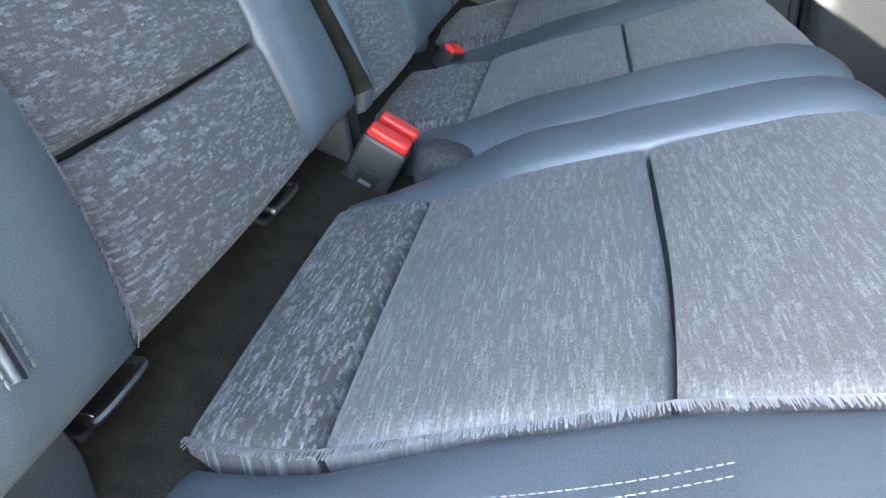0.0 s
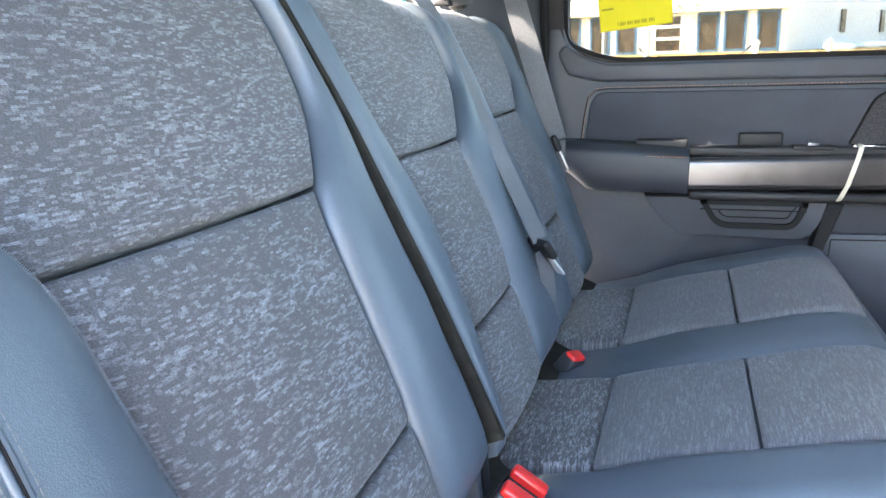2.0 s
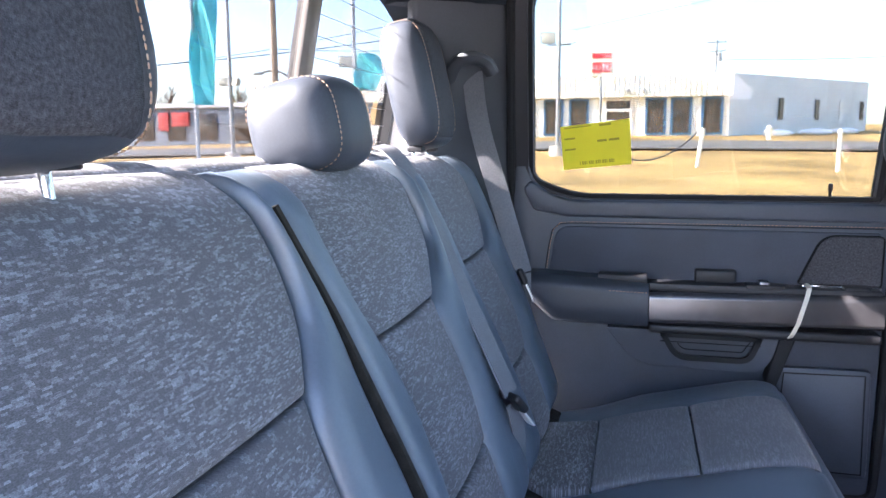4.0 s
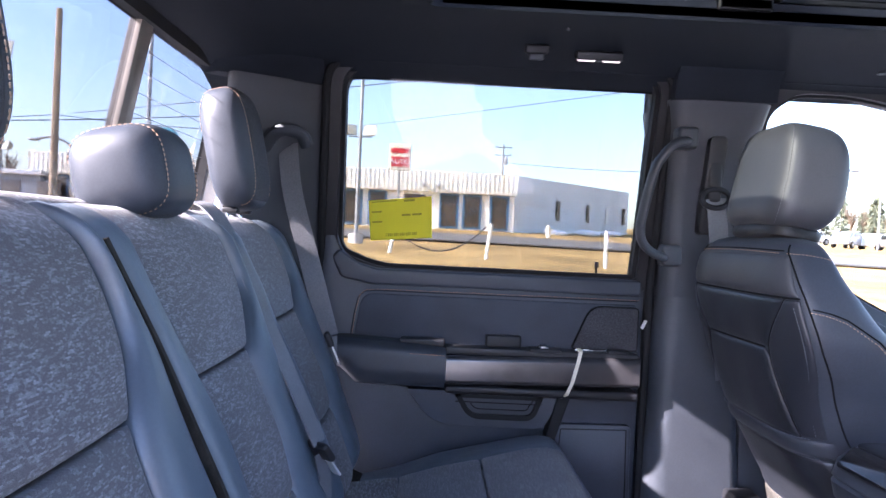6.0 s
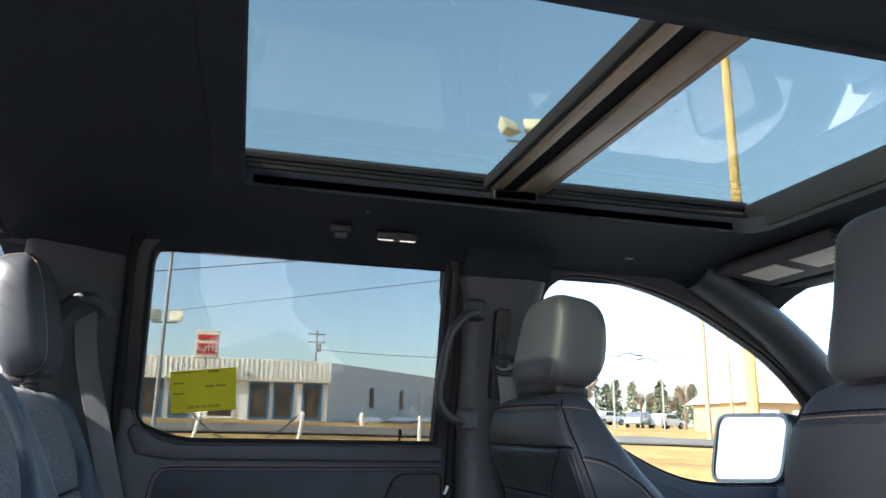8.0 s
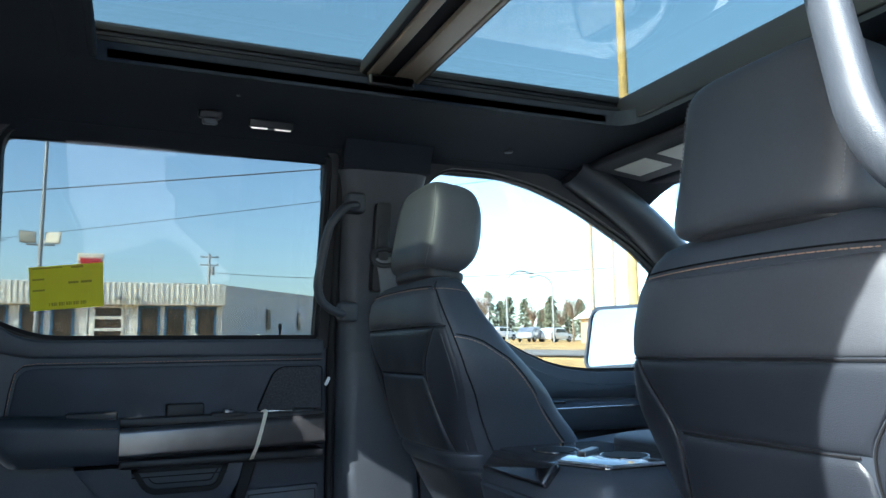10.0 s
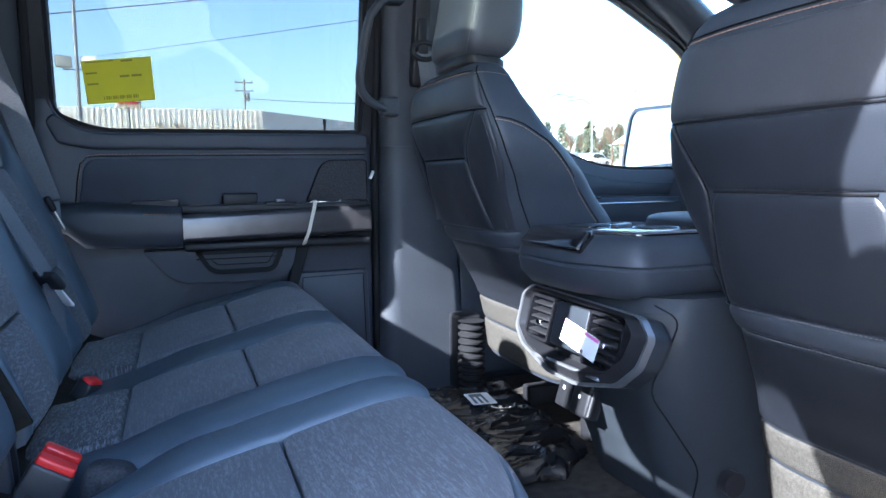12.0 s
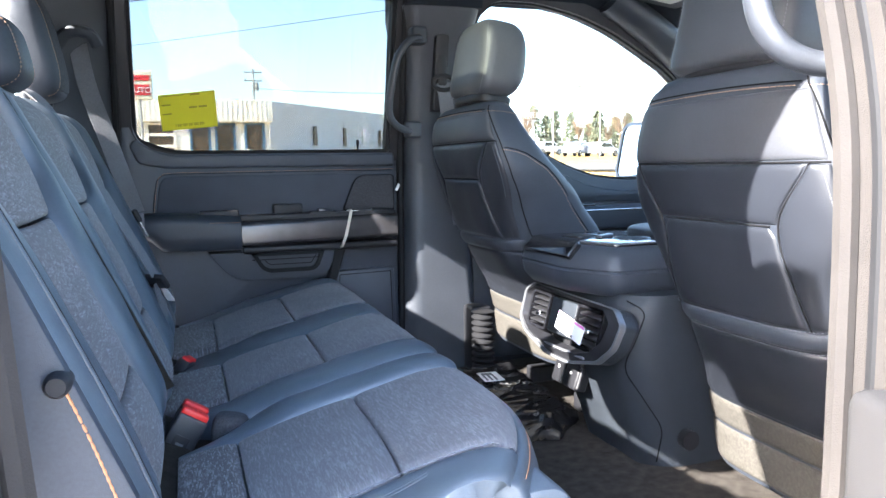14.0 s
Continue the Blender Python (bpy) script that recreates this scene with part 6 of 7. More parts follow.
# ---------------------------------------------------------------- on the floor
def build_package():
    t = thing("wrapped_mats", (0.93, 0.45, FLOOR_Z), "floor mats in crinkled clear-black plastic film with a white label", "package")
    bm = bmesh.new()
    n, m = 120, 220
    rows = []
    for i in range(n + 1):
        row = []
        for j in range(m + 1):
            u, v = i / n, j / m
            x = 0.60 + 0.12 * v + (0.40 - 0.08 * v) * (1 - 0.25 * max(0.0, 1 - v / 0.16)) * u
            y = 0.05 + 0.585 * v
            e = min(1, min(u, 1 - u) / 0.10) * min(1, min(v, 1 - v) / 0.10)
            h = 0.045 * math.sqrt(max(0, e))
            q = Vector((x * 17, y * 17, 3.1))
            w = Vector((x * 9 + y * 5, y * 22 - x * 6, 1.7))
            h += 0.011 * (1 - abs(noise.noise(w * 0.6))) ** 16 + 0.004 * (1 - abs(noise.noise(w * 1.3))) ** 14 + 0.0012 * (1 - abs(noise.noise(w * 2.9))) ** 9 + 0.003 * noise.noise(q * 0.3)
            row.append(bm.verts.new((x + 0.01 * noise.noise(q * 0.9), y + 0.012 * noise.noise(q * 0.8 + Vector((9, 0, 0))), FLOOR_Z + 0.004 + max(0.0, h))))
        rows.append(row)
    for a, b in zip(rows, rows[1:]):
        for j in range(m):
            bm.faces.new((a[j], b[j], b[j + 1], a[j + 1]))
    bmesh.ops.recalc_face_normals(bm, faces=bm.faces)
    bmesh.ops.solidify(bm, geom=bm.faces[:], thickness=0.003)
    part("film", bm, PLASTIC_BAG, t, "glossy crinkled black film", 30)
    part("mats", box(0.70, 0.92, 0.14, 0.62, FLOOR_Z + 0.003, FLOOR_Z + 0.030, 0.012), CARPET, t, "folded dark mats")
    m4 = Matrix.Translation((0.886, 0.443, FLOOR_Z + 0.060)) @ pose(0, 0, 0, 0, 0, -6)
    lab = part("label_sheet", place(box(-0.030, 0.030, -0.045, 0.045, -0.0006, 0.0006, 0), m4), PAPER, t, "white paper label")
    for k in range(3):
        part("printed_bar", place(box(-0.022 + 0.014 * k, -0.016 + 0.014 * k, -0.038, 0.030, 0.0007, 0.0012, 0), m4), PRINT, lab, "line of grey print")
    part("printed_bar", place(box(-0.02, 0.012, 0.014, 0.036, 0.0007, 0.0013, 0), m4), PRINT, lab, "dark printed block")


build_package()


def build_duct():
    t = thing("ribbed_boot", (0.945, 0.60, FLOOR_Z), "black ribbed rubber boot beside the seat base", "rubber boot")
    pts, rr = [], []
    for k in range(41):
        z = 0.06 + 0.20 * k / 40
        pts.append((0.955, 0.665, z))
        rr.append(0.032 + (0.006 if k % 4 < 2 else -0.002))
    part("bellows", tube(pts, rr, 18), RUBBER, t)
    part("plastic_frame", box(0.925, 1.0, 0.690, 0.77, 0.05, 0.27, 0.012), PLASTIC_BLACK, t)


build_duct()

# ================================================================ outside
def ground_z(x, y):
    return -0.58 + 0.040 * y - 0.018 * (math.sqrt(x * x + 36) - 6) if y > 0 else -0.58 + 0.004 * y


SOIL = material("dry_grass_ground", (0.43, 0.275, 0.10), 0.95, spec=0.15, vary=0.40, scale=0.35, bump=0.9, bump_scale=6, fine=0.6, fine_scale=5)
# very pale so that the added lot throws light into the cab; footings share it
BOUNCE_LOT = material("bounce_gravel", (0.56, 0.53, 0.49), 0.95, spec=0.15, vary=0.30, scale=0.5, bump=0.8, bump_scale=12, fine=0.6, fine_scale=14)
ROAD = material("dusty_asphalt", (0.15, 0.135, 0.115), 0.9, vary=0.25, scale=0.4, fine=0.4, fine_scale=8)
WHITE_WALL = material("white_siding", (0.84, 0.82, 0.74), 0.6, vary=0.06, scale=0.6)
GREY_WALL = material("grey_metal_wall", (0.66, 0.68, 0.68), 0.6, vary=0.08, scale=0.5)
CREAM = material("cream_fascia", (0.84, 0.82, 0.72), 0.6, vary=0.06)
BLUE_FRAME = material("blue_window_frame", (0.06, 0.14, 0.24), 0.5)
DARK_PANE = material("dark_window_pane", (0.07, 0.05, 0.035), 0.15, vary=0.5, scale=1.5)
GALV = material("galvanised_steel", (0.30, 0.31, 0.31), 0.5, metal=0.4)
WOOD = material("weathered_pole", (0.34, 0.26, 0.17), 0.85, vary=0.25, scale=3)
WOOD_YELLOW = material("yellow_pole_wood", (0.52, 0.36, 0.14), 0.85, vary=0.25, scale=3)
CABLE = material("cable", (0.04, 0.04, 0.045), 0.7)
SIGN_RED = material("sign_red", (0.55, 0.03, 0.03), 0.5)
SIGN_CREAM = material("sign_cream", (0.72, 0.66, 0.50), 0.6)
TEAL = material("teal_flag_cloth", (0.05, 0.40, 0.42), 0.7)
SLATE = material("slate_blue_siding", (0.20, 0.23, 0.27), 0.7, vary=0.12, scale=0.6)
SNOW = material("old_snow", (0.82, 0.83, 0.85), 0.8, vary=0.06)
LEAF = material("spruce_needles", (0.10, 0.105, 0.060), 0.8, vary=0.45, scale=2)
TWIG = material("bare_twigs", (0.16, 0.11, 0.07), 0.9, vary=0.3)
CAR_WHITE = material("white_car_paint", (0.70, 0.71, 0.72), 0.3, coat=0.5)
CAR_BLUE = material("blue_car_paint", (0.05, 0.10, 0.20), 0.3, coat=0.5)
CAR_GREY = material("grey_car_paint", (0.14, 0.15, 0.17), 0.3, coat=0.5)
CAR_GLASS = material("dark_car_glass", (0.02, 0.025, 0.03), 0.08)
LAMP_BODY = material("flood_lamp_body", (0.45, 0.44, 0.38), 0.5)
BRICK_RED = material("red_panel", (0.50, 0.05, 0.04), 0.6)
TAN = material("tan_wall", (0.42, 0.30, 0.18), 0.7, vary=0.1)


def build_ground():
    bm = bmesh.new()
    ring_r = [0, 3, 6, 10, 15, 20, 25, 30, 36, 42, 48, 55, 65, 80, 100, 130, 180, 260, 400, 700, 1500]
    n = 96
    rows = []
    for r in ring_r[1:]:
        rows.append([bm.verts.new((r * math.sin(2 * math.pi * k / n), r * math.cos(2 * math.pi * k / n), 0)) for k in range(n)])
    c = bm.verts.new((0, 0, 0))
    for k in range(n):
        bm.faces.new((c, rows[0][k], rows[0][(k + 1) % n]))
        for a, b in zip(rows, rows[1:]):
            bm.faces.new((a[k], b[k], b[(k + 1) % n], a[(k + 1) % n]))
    for v in bm.verts:
        r = math.hypot(v.co.x, v.co.y)
        k = 1 if r < 110 else 110 / r
        v.co.z = ground_z(v.co.x * k, v.co.y * k) + (0.06 * noise.noise(Vector((v.co.x * 0.2, v.co.y * 0.2, 0))) if 12 < r < 60 else 0)
    ob = part("ground", bm, SOIL, angle=60)
    tagged(ob, "dry tan grass and dirt ground reaching the horizon", "ground", kind="structure")
    bm = bmesh.new()
    rows = []
    for i in range(61):
        x = -120 + 4 * i
        rows.append([bm.verts.new((x, y, ground_z(x, y) + 0.07)) for y in (29.0, 31.5, 34.0, 36.5)])
    for a, b in zip(rows, rows[1:]):
        for j in range(3):
            bm.faces.new((a[j], b[j], b[j + 1], a[j + 1]))
    bmesh.ops.recalc_face_normals(bm, faces=bm.faces)
    bmesh.ops.solidify(bm, geom=bm.faces[:], thickness=0.06)
    tagged(part("road", bm, ROAD), "dusty grey road crossing in front of the shop building", "road", kind="structure")


build_ground()
# unseen pale ground sheet, added as a reflector to fill the cab
bm = bmesh.new()
_rows = []
for _i in range(31):
    _x = -45 + 3.0 * _i
    _rows.append([bm.verts.new((_x, _y, ground_z(_x, _y) + 0.05 + 0.015 * noise.noise(Vector((_x * 0.4, _y * 0.4, 0))))) for _y in [-45 + 2.75 * k for k in range(21)]])
for _a, _b in zip(_rows, _rows[1:]):
    for _j in range(20):
        bm.faces.new((_a[_j], _b[_j], _b[_j + 1], _a[_j + 1]))
tagged(part("bounce_sheet", bm, BOUNCE_LOT), "pale gravel sheet added unseen round the truck to bounce light into the cab", "lot", kind="structure")


def polar(az, d):
    return 0.18 + d * math.sin(radians(az)), -1.05 + d * math.cos(radians(az))


def build_shop():
    """The long white shop front with its grey side wall."""
    t = thing("shop_building", (0, 47, ground_z(0, 47)), "low white-sided shop with blue-framed windows and a grey metal side wall", "building")
    x1, y1 = polar(6.3, 48.5)
    base = 1.36
    top = 5.02
    x0 = -26.0
    fy = y1
    part("front_wall", box(x0, x1, fy, fy + 0.4, base - 0.8, base + 2.35, 0), WHITE_WALL, t, "white lower front wall")
    fascia = part("fascia", box(x0, x1 + 0.15, fy - 0.45, fy + 0.3, base + 2.3, top, 0.02), CREAM, t, "cream ribbed metal fascia")
    bm = bmesh.new()
    for k in range(int((x1 - x0) / 0.30)):
        x = x0 + 0.30 * k
        box(x, x + 0.06, fy - 0.49, fy - 0.44, base + 2.32, top - 0.02, 0, bm=bm)
    tagged(part("fascia_rib", bm, CREAM, fascia), kind="stuff")
    # grey side wall running away, with a sloping top
    bx, by = polar(14.9, 66)
    d = Vector((bx - x1, by - fy, 0))
    q = [Vector((x1, fy, base - 0.8)), Vector((bx, by, base - 0.8)), Vector((bx, by, 5.35)), Vector((x1, fy, top))]
    part("side_wall", prism_quad(q, -0.4), GREY_WALL, t, "pale grey metal side wall")
    nn = Vector((d.y, -d.x, 0)).normalized()
    for k, (f, w) in enumerate(((0.30, 0.55), (0.56, 0.5), (0.75, 0.5), (0.93, 0.5))):
        p = Vector((x1, fy, 0)) + d * f
        e = d.normalized() * w
        z0 = base + 0.25 * f
        part("side_window", prism_quad([p + nn * 0.05 + Vector((0, 0, z0 + 0.9)), p + e + nn * 0.05 + Vector((0, 0, z0 + 0.9)), p + e + nn * 0.05 + Vector((0, 0, z0 + 2.3)), p + nn * 0.05 + Vector((0, 0, z0 + 2.3))], 0.06), DARK_PANE if k != 2 else WHITE_WALL, t, "narrow dark side window")
    # windows and doors of the front, told apart one by one
    px = [x0 + 1.2 + 2.4 * k for k in range(6)] + [-9.2, -7.5, -5.7, -4.1, -1.9, 0.6, 2.1, 3.9]
    for k, x in enumerate(px):
        w = 1.25 if x != -1.9 else 1.7
        f = part("shop_window", ring([(x + 0.14, base + 0.12), (x + w - 0.14, base + 0.12), (x + w - 0.14, base + 2.12), (x + 0.14, base + 2.12)], [(x, base), (x + w, base), (x + w, base + 2.25), (x, base + 2.25)], "y", fy - 0.10, fy + 0.02), BLUE_FRAME if x != -1.9 else WHITE_WALL, t, "blue-framed window")
        part("window_pane", box(x + 0.14, x + w - 0.14, fy - 0.05, fy - 0.02, base + 0.12, base + 2.12, 0), DARK_PANE, f, "dark brown pane")
        if x == -1.9:
            for zz in (0.75, 1.45):
                part("door_bar", box(x + 0.1, x + w - 0.1, fy - 0.09, fy - 0.04, base + zz, base + zz + 0.18, 0), WHITE_WALL, f)
    for x in (-0.6, 0.35):
        part("wall_lamp", box(x, x + 0.25, fy - 0.75, fy - 0.45, base + 2.6, base + 2.8, 0.03), GALV, t, "small grey wall lamp")
    part("roof_vent", box(2.6, 3.9, fy + 3, fy + 4, top, top + 0.35, 0.03), GALV, t, "grey roof unit")
    part("roof", prism_quad([(x0, fy, top - 0.1), (x1, fy, top - 0.1), (bx, by, top), (x0, by, top)], 0.1), GREY_WALL, t)
    part("letter_sign", box(-12.9, -11.6, fy - 0.56, fy - 0.47, base + 2.75, base + 3.6, 0.02), SIGN_CREAM, t, "orange and white panel")
    # snow along the foot of the walls
    for k, (f, s) in enumerate(((0.15, 0.6), (0.40, 0.7), (0.62, 0.6))):
        p = Vector((x1, fy, 0)) + d * f + nn * 1.6
        sn = thing("snow_patch", (p.x, p.y, ground_z(p.x, p.y)), "small bank of old grey-white snow", "snow", "snow patches")
        part("heap", pillow((p.x, p.y, ground_z(p.x, p.y) + 0.1), (s * 1.5, 0.5, 0.28), 2, 2, None, 10, 18), SNOW, sn)


build_shop()


def build_flood_pole(az, dist, height, label, lamps=2, arm=0.55, r=0.075, group="lamp poles"):
    x, y = polar(az, dist)
    g = ground_z(x, y)
    t = thing("flood_lamp_pole", (x, y, g), label, "lamp post", group)
    part("footing", tube([(x, y, g - 0.3), (x, y, g + 0.35)], 0.28, 16), BOUNCE_LOT, t, "concrete footing")
    part("pole", tube([(x, y, g), (x, y, g + height)], [r, r * 0.7], 12), GALV, t)
    return t, x, y, g


def flood_head(t, x, y, z, s, yaw, tilt):
    m = Matrix.Translation((x, y, z)) @ pose(0, 0, 0, tilt, 0, yaw)
    h = part("flood_lamp", place(loft([[(a * s, -0.10 * s, b * s) for a, b in ((-0.26, -0.20), (0.26, -0.20), (0.26, 0.20), (-0.26, 0.20))], [(a * s, 0.16 * s, b * s) for a, b in ((-0.15, -0.12), (0.15, -0.12), (0.15, 0.12), (-0.15, 0.12))]]), m), LAMP_BODY, t, "grey flood lamp")
    part("lens", place(box(-0.23 * s, 0.23 * s, -0.115 * s, -0.10 * s, -0.17 * s, 0.17 * s, 0.01), m), SIGN_CREAM, h, "pale lens")
    return h


def build_lamp_poles():
    t, x, y, g = build_flood_pole(-5.9, 27.0, 11.0, "tall grey steel pole with a pair of flood lamps")
    zl = 0.83 + 27.0 * math.tan(radians(7.8))
    part("cross_arm", tube([(x - 0.42, y, zl - 0.22), (x + 0.42, y, zl - 0.22)], 0.03, 8), GALV, t)
    flood_head(t, x - 0.42, y, zl, 1.0, 25, -15)
    flood_head(t, x + 0.38, y, zl, 1.0, -20, -15)
    t, x, y, g = build_flood_pole(-30.4, 30.0, 7.0, "grey steel pole with flood lamps at two heights", r=0.09)
    zt = 0.83 + 30 * math.tan(radians(10.9))
    flood_head(t, x, y, zt, 1.35, 10, -20)
    zm = 0.83 + 30 * math.tan(radians(4.6))
    flood_head(t, x - 0.25, y, zm, 0.8, 30, -20)
    flood_head(t, x + 0.25, y, zm, 0.8, -30, -20)
    t, x, y, g = build_flood_pole(-21.3, 24.0, 10.0, "slim grey pole with a pair of flood lamps")
    zm = 0.83 + 24 * math.tan(radians(6.2))
    flood_head(t, x - 0.30, y, zm, 0.9, 35, -15)
    flood_head(t, x + 0.22, y, zm, 0.9, -20, -15)
    # the pair seen through the roof glass
    t, x, y, g = build_flood_pole(21.2, 17.0, 7.55, "tall grey pole with two large flood lamps")
    zt = 0.83 + 17 / math.cos(0) * math.tan(radians(23.3))
    part("cross_arm", tube([(x - 0.35, y, zt - 0.35), (x + 0.35, y, zt - 0.35)], 0.03, 8), GALV, t)
    flood_head(t, x - 0.30, y, zt, 1.05, 25, -30)
    flood_head(t, x + 0.36, y, zt + 0.08, 1.05, -10, -30)


build_lamp_poles()


def build_pylon_sign():
    d = 40.0
    xa, ya = polar(-3.6, d)
    xb = polar(-1.9, d)[0]
    z0, z1 = 0.83 + d * math.tan(radians(4.9)), 0.83 + d * math.tan(radians(6.95))
    t = thing("pylon_sign", ((xa + xb) / 2, ya, ground_z(xa, ya)), "small cream and red roadside sign board on a steel post", "sign")
    part("board", box(xa, xb, ya - 0.12, ya + 0.12, z0, z1, 0.03), SIGN_CREAM, t, "cream sign board")
    part("red_field", box(xa + 0.12, xb - 0.12, ya - 0.16, ya - 0.125, z0 + 0.22, z0 + 0.74, 0), SIGN_RED, t, "red panel")
    part("name_bar", box(xa + 0.12, xb - 0.12, ya - 0.16, ya - 0.125, z0 + 0.94, z0 + 1.20, 0), SIGN_RED, t, "row of red letter shapes")
    cu = bpy.data.curves.new("sign_word", "FONT")
    cu.body, cu.size, cu.extrude, cu.align_x = "AUTO", 0.40, 0.01, "CENTER"
    ob = new("lettering", cu)
    ob.data.materials.append(PAPER)
    ob.parent = t
    ob.matrix_parent_inverse = Matrix.Translation(-Vector(t.location))
    ob.matrix_basis = Matrix.Translation(((xa + xb) / 2, ya - 0.18, z0 + 0.34)) @ pose(0, 0, 0, 90, 0, 0)
    part("post", tube([((xa + xb) / 2, ya, ground_z(xa, ya) - 0.2), ((xa + xb) / 2, ya, z0)], 0.06, 10), GALV, t)


build_pylon_sign()


def build_fence():
    spots = [(4.2, 21.5, 8), (13.4, 21.0, 0), (-3.4, 22.0, 14)]
    for az, d, leanx in spots:
        x, y = polar(az, d)
        g = ground_z(x, y)
        t = thing("marker_post", (x, y, g), "white painted wooden marker post in the grass", "post", "marker posts")
        part("stake", tube([(x, y, g - 0.2), (x + math.tan(radians(leanx)) * 1.05, y, g + 1.05)], 0.055, 10), WHITE_WALL, t)
    a, b = polar(4.2, 21.5), polar(-3.4, 22.0)
    t = thing("hanging_cable", (a[0], a[1], 0.6), "thin dark cable sagging between the marker posts", "cable")
    pts = []
    for k in range(21):
        u = k / 20
        x, y = a[0] + (b[0] - a[0]) * u, a[1] + (b[1] - a[1]) * u
        pts.append((x, y, ground_z(x, y) + 0.95 - 3.2 * u * (1 - u)))
    part("wire", tube(pts, 0.022, 6), CABLE, t)
    x, y = polar(9.0, 43)
    h = thing("fire_hydrant", (x, y, ground_z(x, y)), "small yellow street hydrant on the verge", "hydrant")
    g = ground_z(x, y)
    part("barrel", tube([(x, y, g), (x, y, g + 0.55), (x, y, g + 0.62), (x, y, g + 0.75)], [0.13, 0.12, 0.16, 0.06], 12), CREAM, h)
    part("outlet", tube([(x - 0.25, y, g + 0.45), (x + 0.25, y, g + 0.45)], 0.07, 10), CREAM, h)


build_fence()


def build_utility(az, d, el_top, label, r=0.14, arms=True, mat=None):
    x, y = polar(az, d)
    g = ground_z(x, y)
    zt = 0.83 + d * math.tan(radians(el_top))
    t = thing("utility_pole", (x, y, g), label, "utility pole", "utility poles")
    part("pole", tube([(x, y, g - 0.3), (x, y, zt)], [r, r * 0.75], 12), mat or WOOD, t)
    if arms:
        for dz in (0.4, 1.3):
            part("cross_arm", box(x - 1.0, x + 1.0, y - 0.06, y + 0.06, zt - dz - 0.07, zt - dz + 0.07, 0.01), mat or WOOD, t)
            for s in (-0.85, 0.0, 0.85):
                part("insulator", tube([(x + s, y, zt - dz + 0.07), (x + s, y, zt - dz + 0.28)], 0.05, 8), GALV, t)
        part("transformer", tube([(x + 0.35, y, zt - 2.4), (x + 0.35, y, zt - 1.5)], 0.24, 12), GALV, t)
    return x, y, zt


build_utility(5.25, 85, 7.3, "weathered grey utility pole with cross arms behind the shop", 0.16, True, GALV)
build_utility(34.6, 45, 9.5, "plain wooden utility pole beside the road", 0.15, False)
build_utility(36.2, 60, 8.2, "thin wooden utility pole further down the road", 0.13, False)
build_utility(37.7, 26, 27.0, "thick sunlit yellow wooden pole close to the truck", 0.20, False, WOOD_YELLOW)
build_utility(-27.2, 42, 14.0, "pale wooden utility pole behind the lot", 0.20, False)


def build_wires():
    def wire(a, b, sag, r=0.02):
        t = thing("overhead_wire", a, "thin dark overhead wire crossing the sky", "wire", "overhead wires")
        a, b = Vector(a), Vector(b)
        part("cable", tube([a.lerp(b, k / 24) - Vector((0, 0, 4 * sag * (k / 24) * (1 - k / 24))) for k in range(25)], r, 6), CABLE, t)

    def sky(az, el, d):
        x, y = polar(az, d)
        return (x, y, 0.83 + d * math.tan(radians(el)))
    for az0, el0, d0, az1, el1, r in ((-8.7, 10.94, 30.0, 12.97, 14.08, 0.02), (-2.3, 9.04, 32.0, 13.0, 11.58, 0.011)):
        a, b = Vector(sky(az0, el0, d0)), Vector(sky(az1, el1, d0 * math.tan(radians(el0)) / math.tan(radians(el1))))
        wire(a - (b - a) * 1.6, b + (b - a) * 1.6, 0.15, r)
    wire(sky(5.25, 5.9, 85), sky(36.2, 6.0, 60), 0.8, 0.03)
    wire(sky(-50, 4.2, 50), sky(-10, 9.0, 46), 0.6, 0.03)
    wire(sky(-52, 3.4, 50), sky(-27.2, 7.0, 42), 0.3, 0.02)
    wire(sky(-27.2, 7.0, 42), sky(-8, 7.6, 44), 0.3, 0.02)


build_wires()


def build_street_lamp(az, d, el, side):
    x, y = polar(az, d)
    g = ground_z(x, y)
    zt = 0.83 + d * math.tan(radians(el))
    t = thing("street_lamp", (x, y, g), "slim street lamp with a curved arm", "street lamp", "street lamps")
    pts = smooth_path([(x, y, g), (x, y, zt - 1.6), (x + side * 0.25, y, zt - 0.5), (x + side * 1.2, y, zt), (x + side * 2.2, y, zt - 0.1)], 6)
    part("pole", tube(pts, 0.07, 8), GALV, t)
    part("lantern", pillow((x + side * 2.4, y, zt - 0.16), (0.38, 0.14, 0.09), 2.5, 2.5, None, 8, 14), GALV, t)


build_street_lamp(-25.9, 48, 5.5, -1)
build_street_lamp(-12.5, 52, 7.5, -1)
build_street_lamp(28.0, 62, 6.0, 1)
build_street_lamp(31.5, 75, 5.5, -1)


def build_flag(az, d, el0, el1, label):
    xa, ya = polar(az, d)
    g = ground_z(xa, ya)
    t = thing("feather_flag", (xa, ya, g), label, "flag", "teal flags")
    z0, z1 = 0.83 + d * math.tan(radians(el0)), 0.83 + d * math.tan(radians(el1))
    part("flag_pole", tube([(xa, ya, g), (xa, ya, z1 + 0.1)], 0.03, 8), GALV, t)
    def f(u, v):
        z = z0 + (z1 - z0) * v
        w = (0.42 if z1 - z0 > 1.5 else 0.66) * (0.35 + 0.65 * math.sin(0.4 + 2.3 * v))
        return xa + w * u, ya - 0.12 * math.sin(6 * u + 5 * v), z
    part("cloth", pad(f, 10, 22, 0.004, 0.03, 0.004), TEAL, t, "teal cloth, gently curled")


build_flag(-32.7, 11.0, 3.2, 12.3, "tall teal feather flag beside the lot")
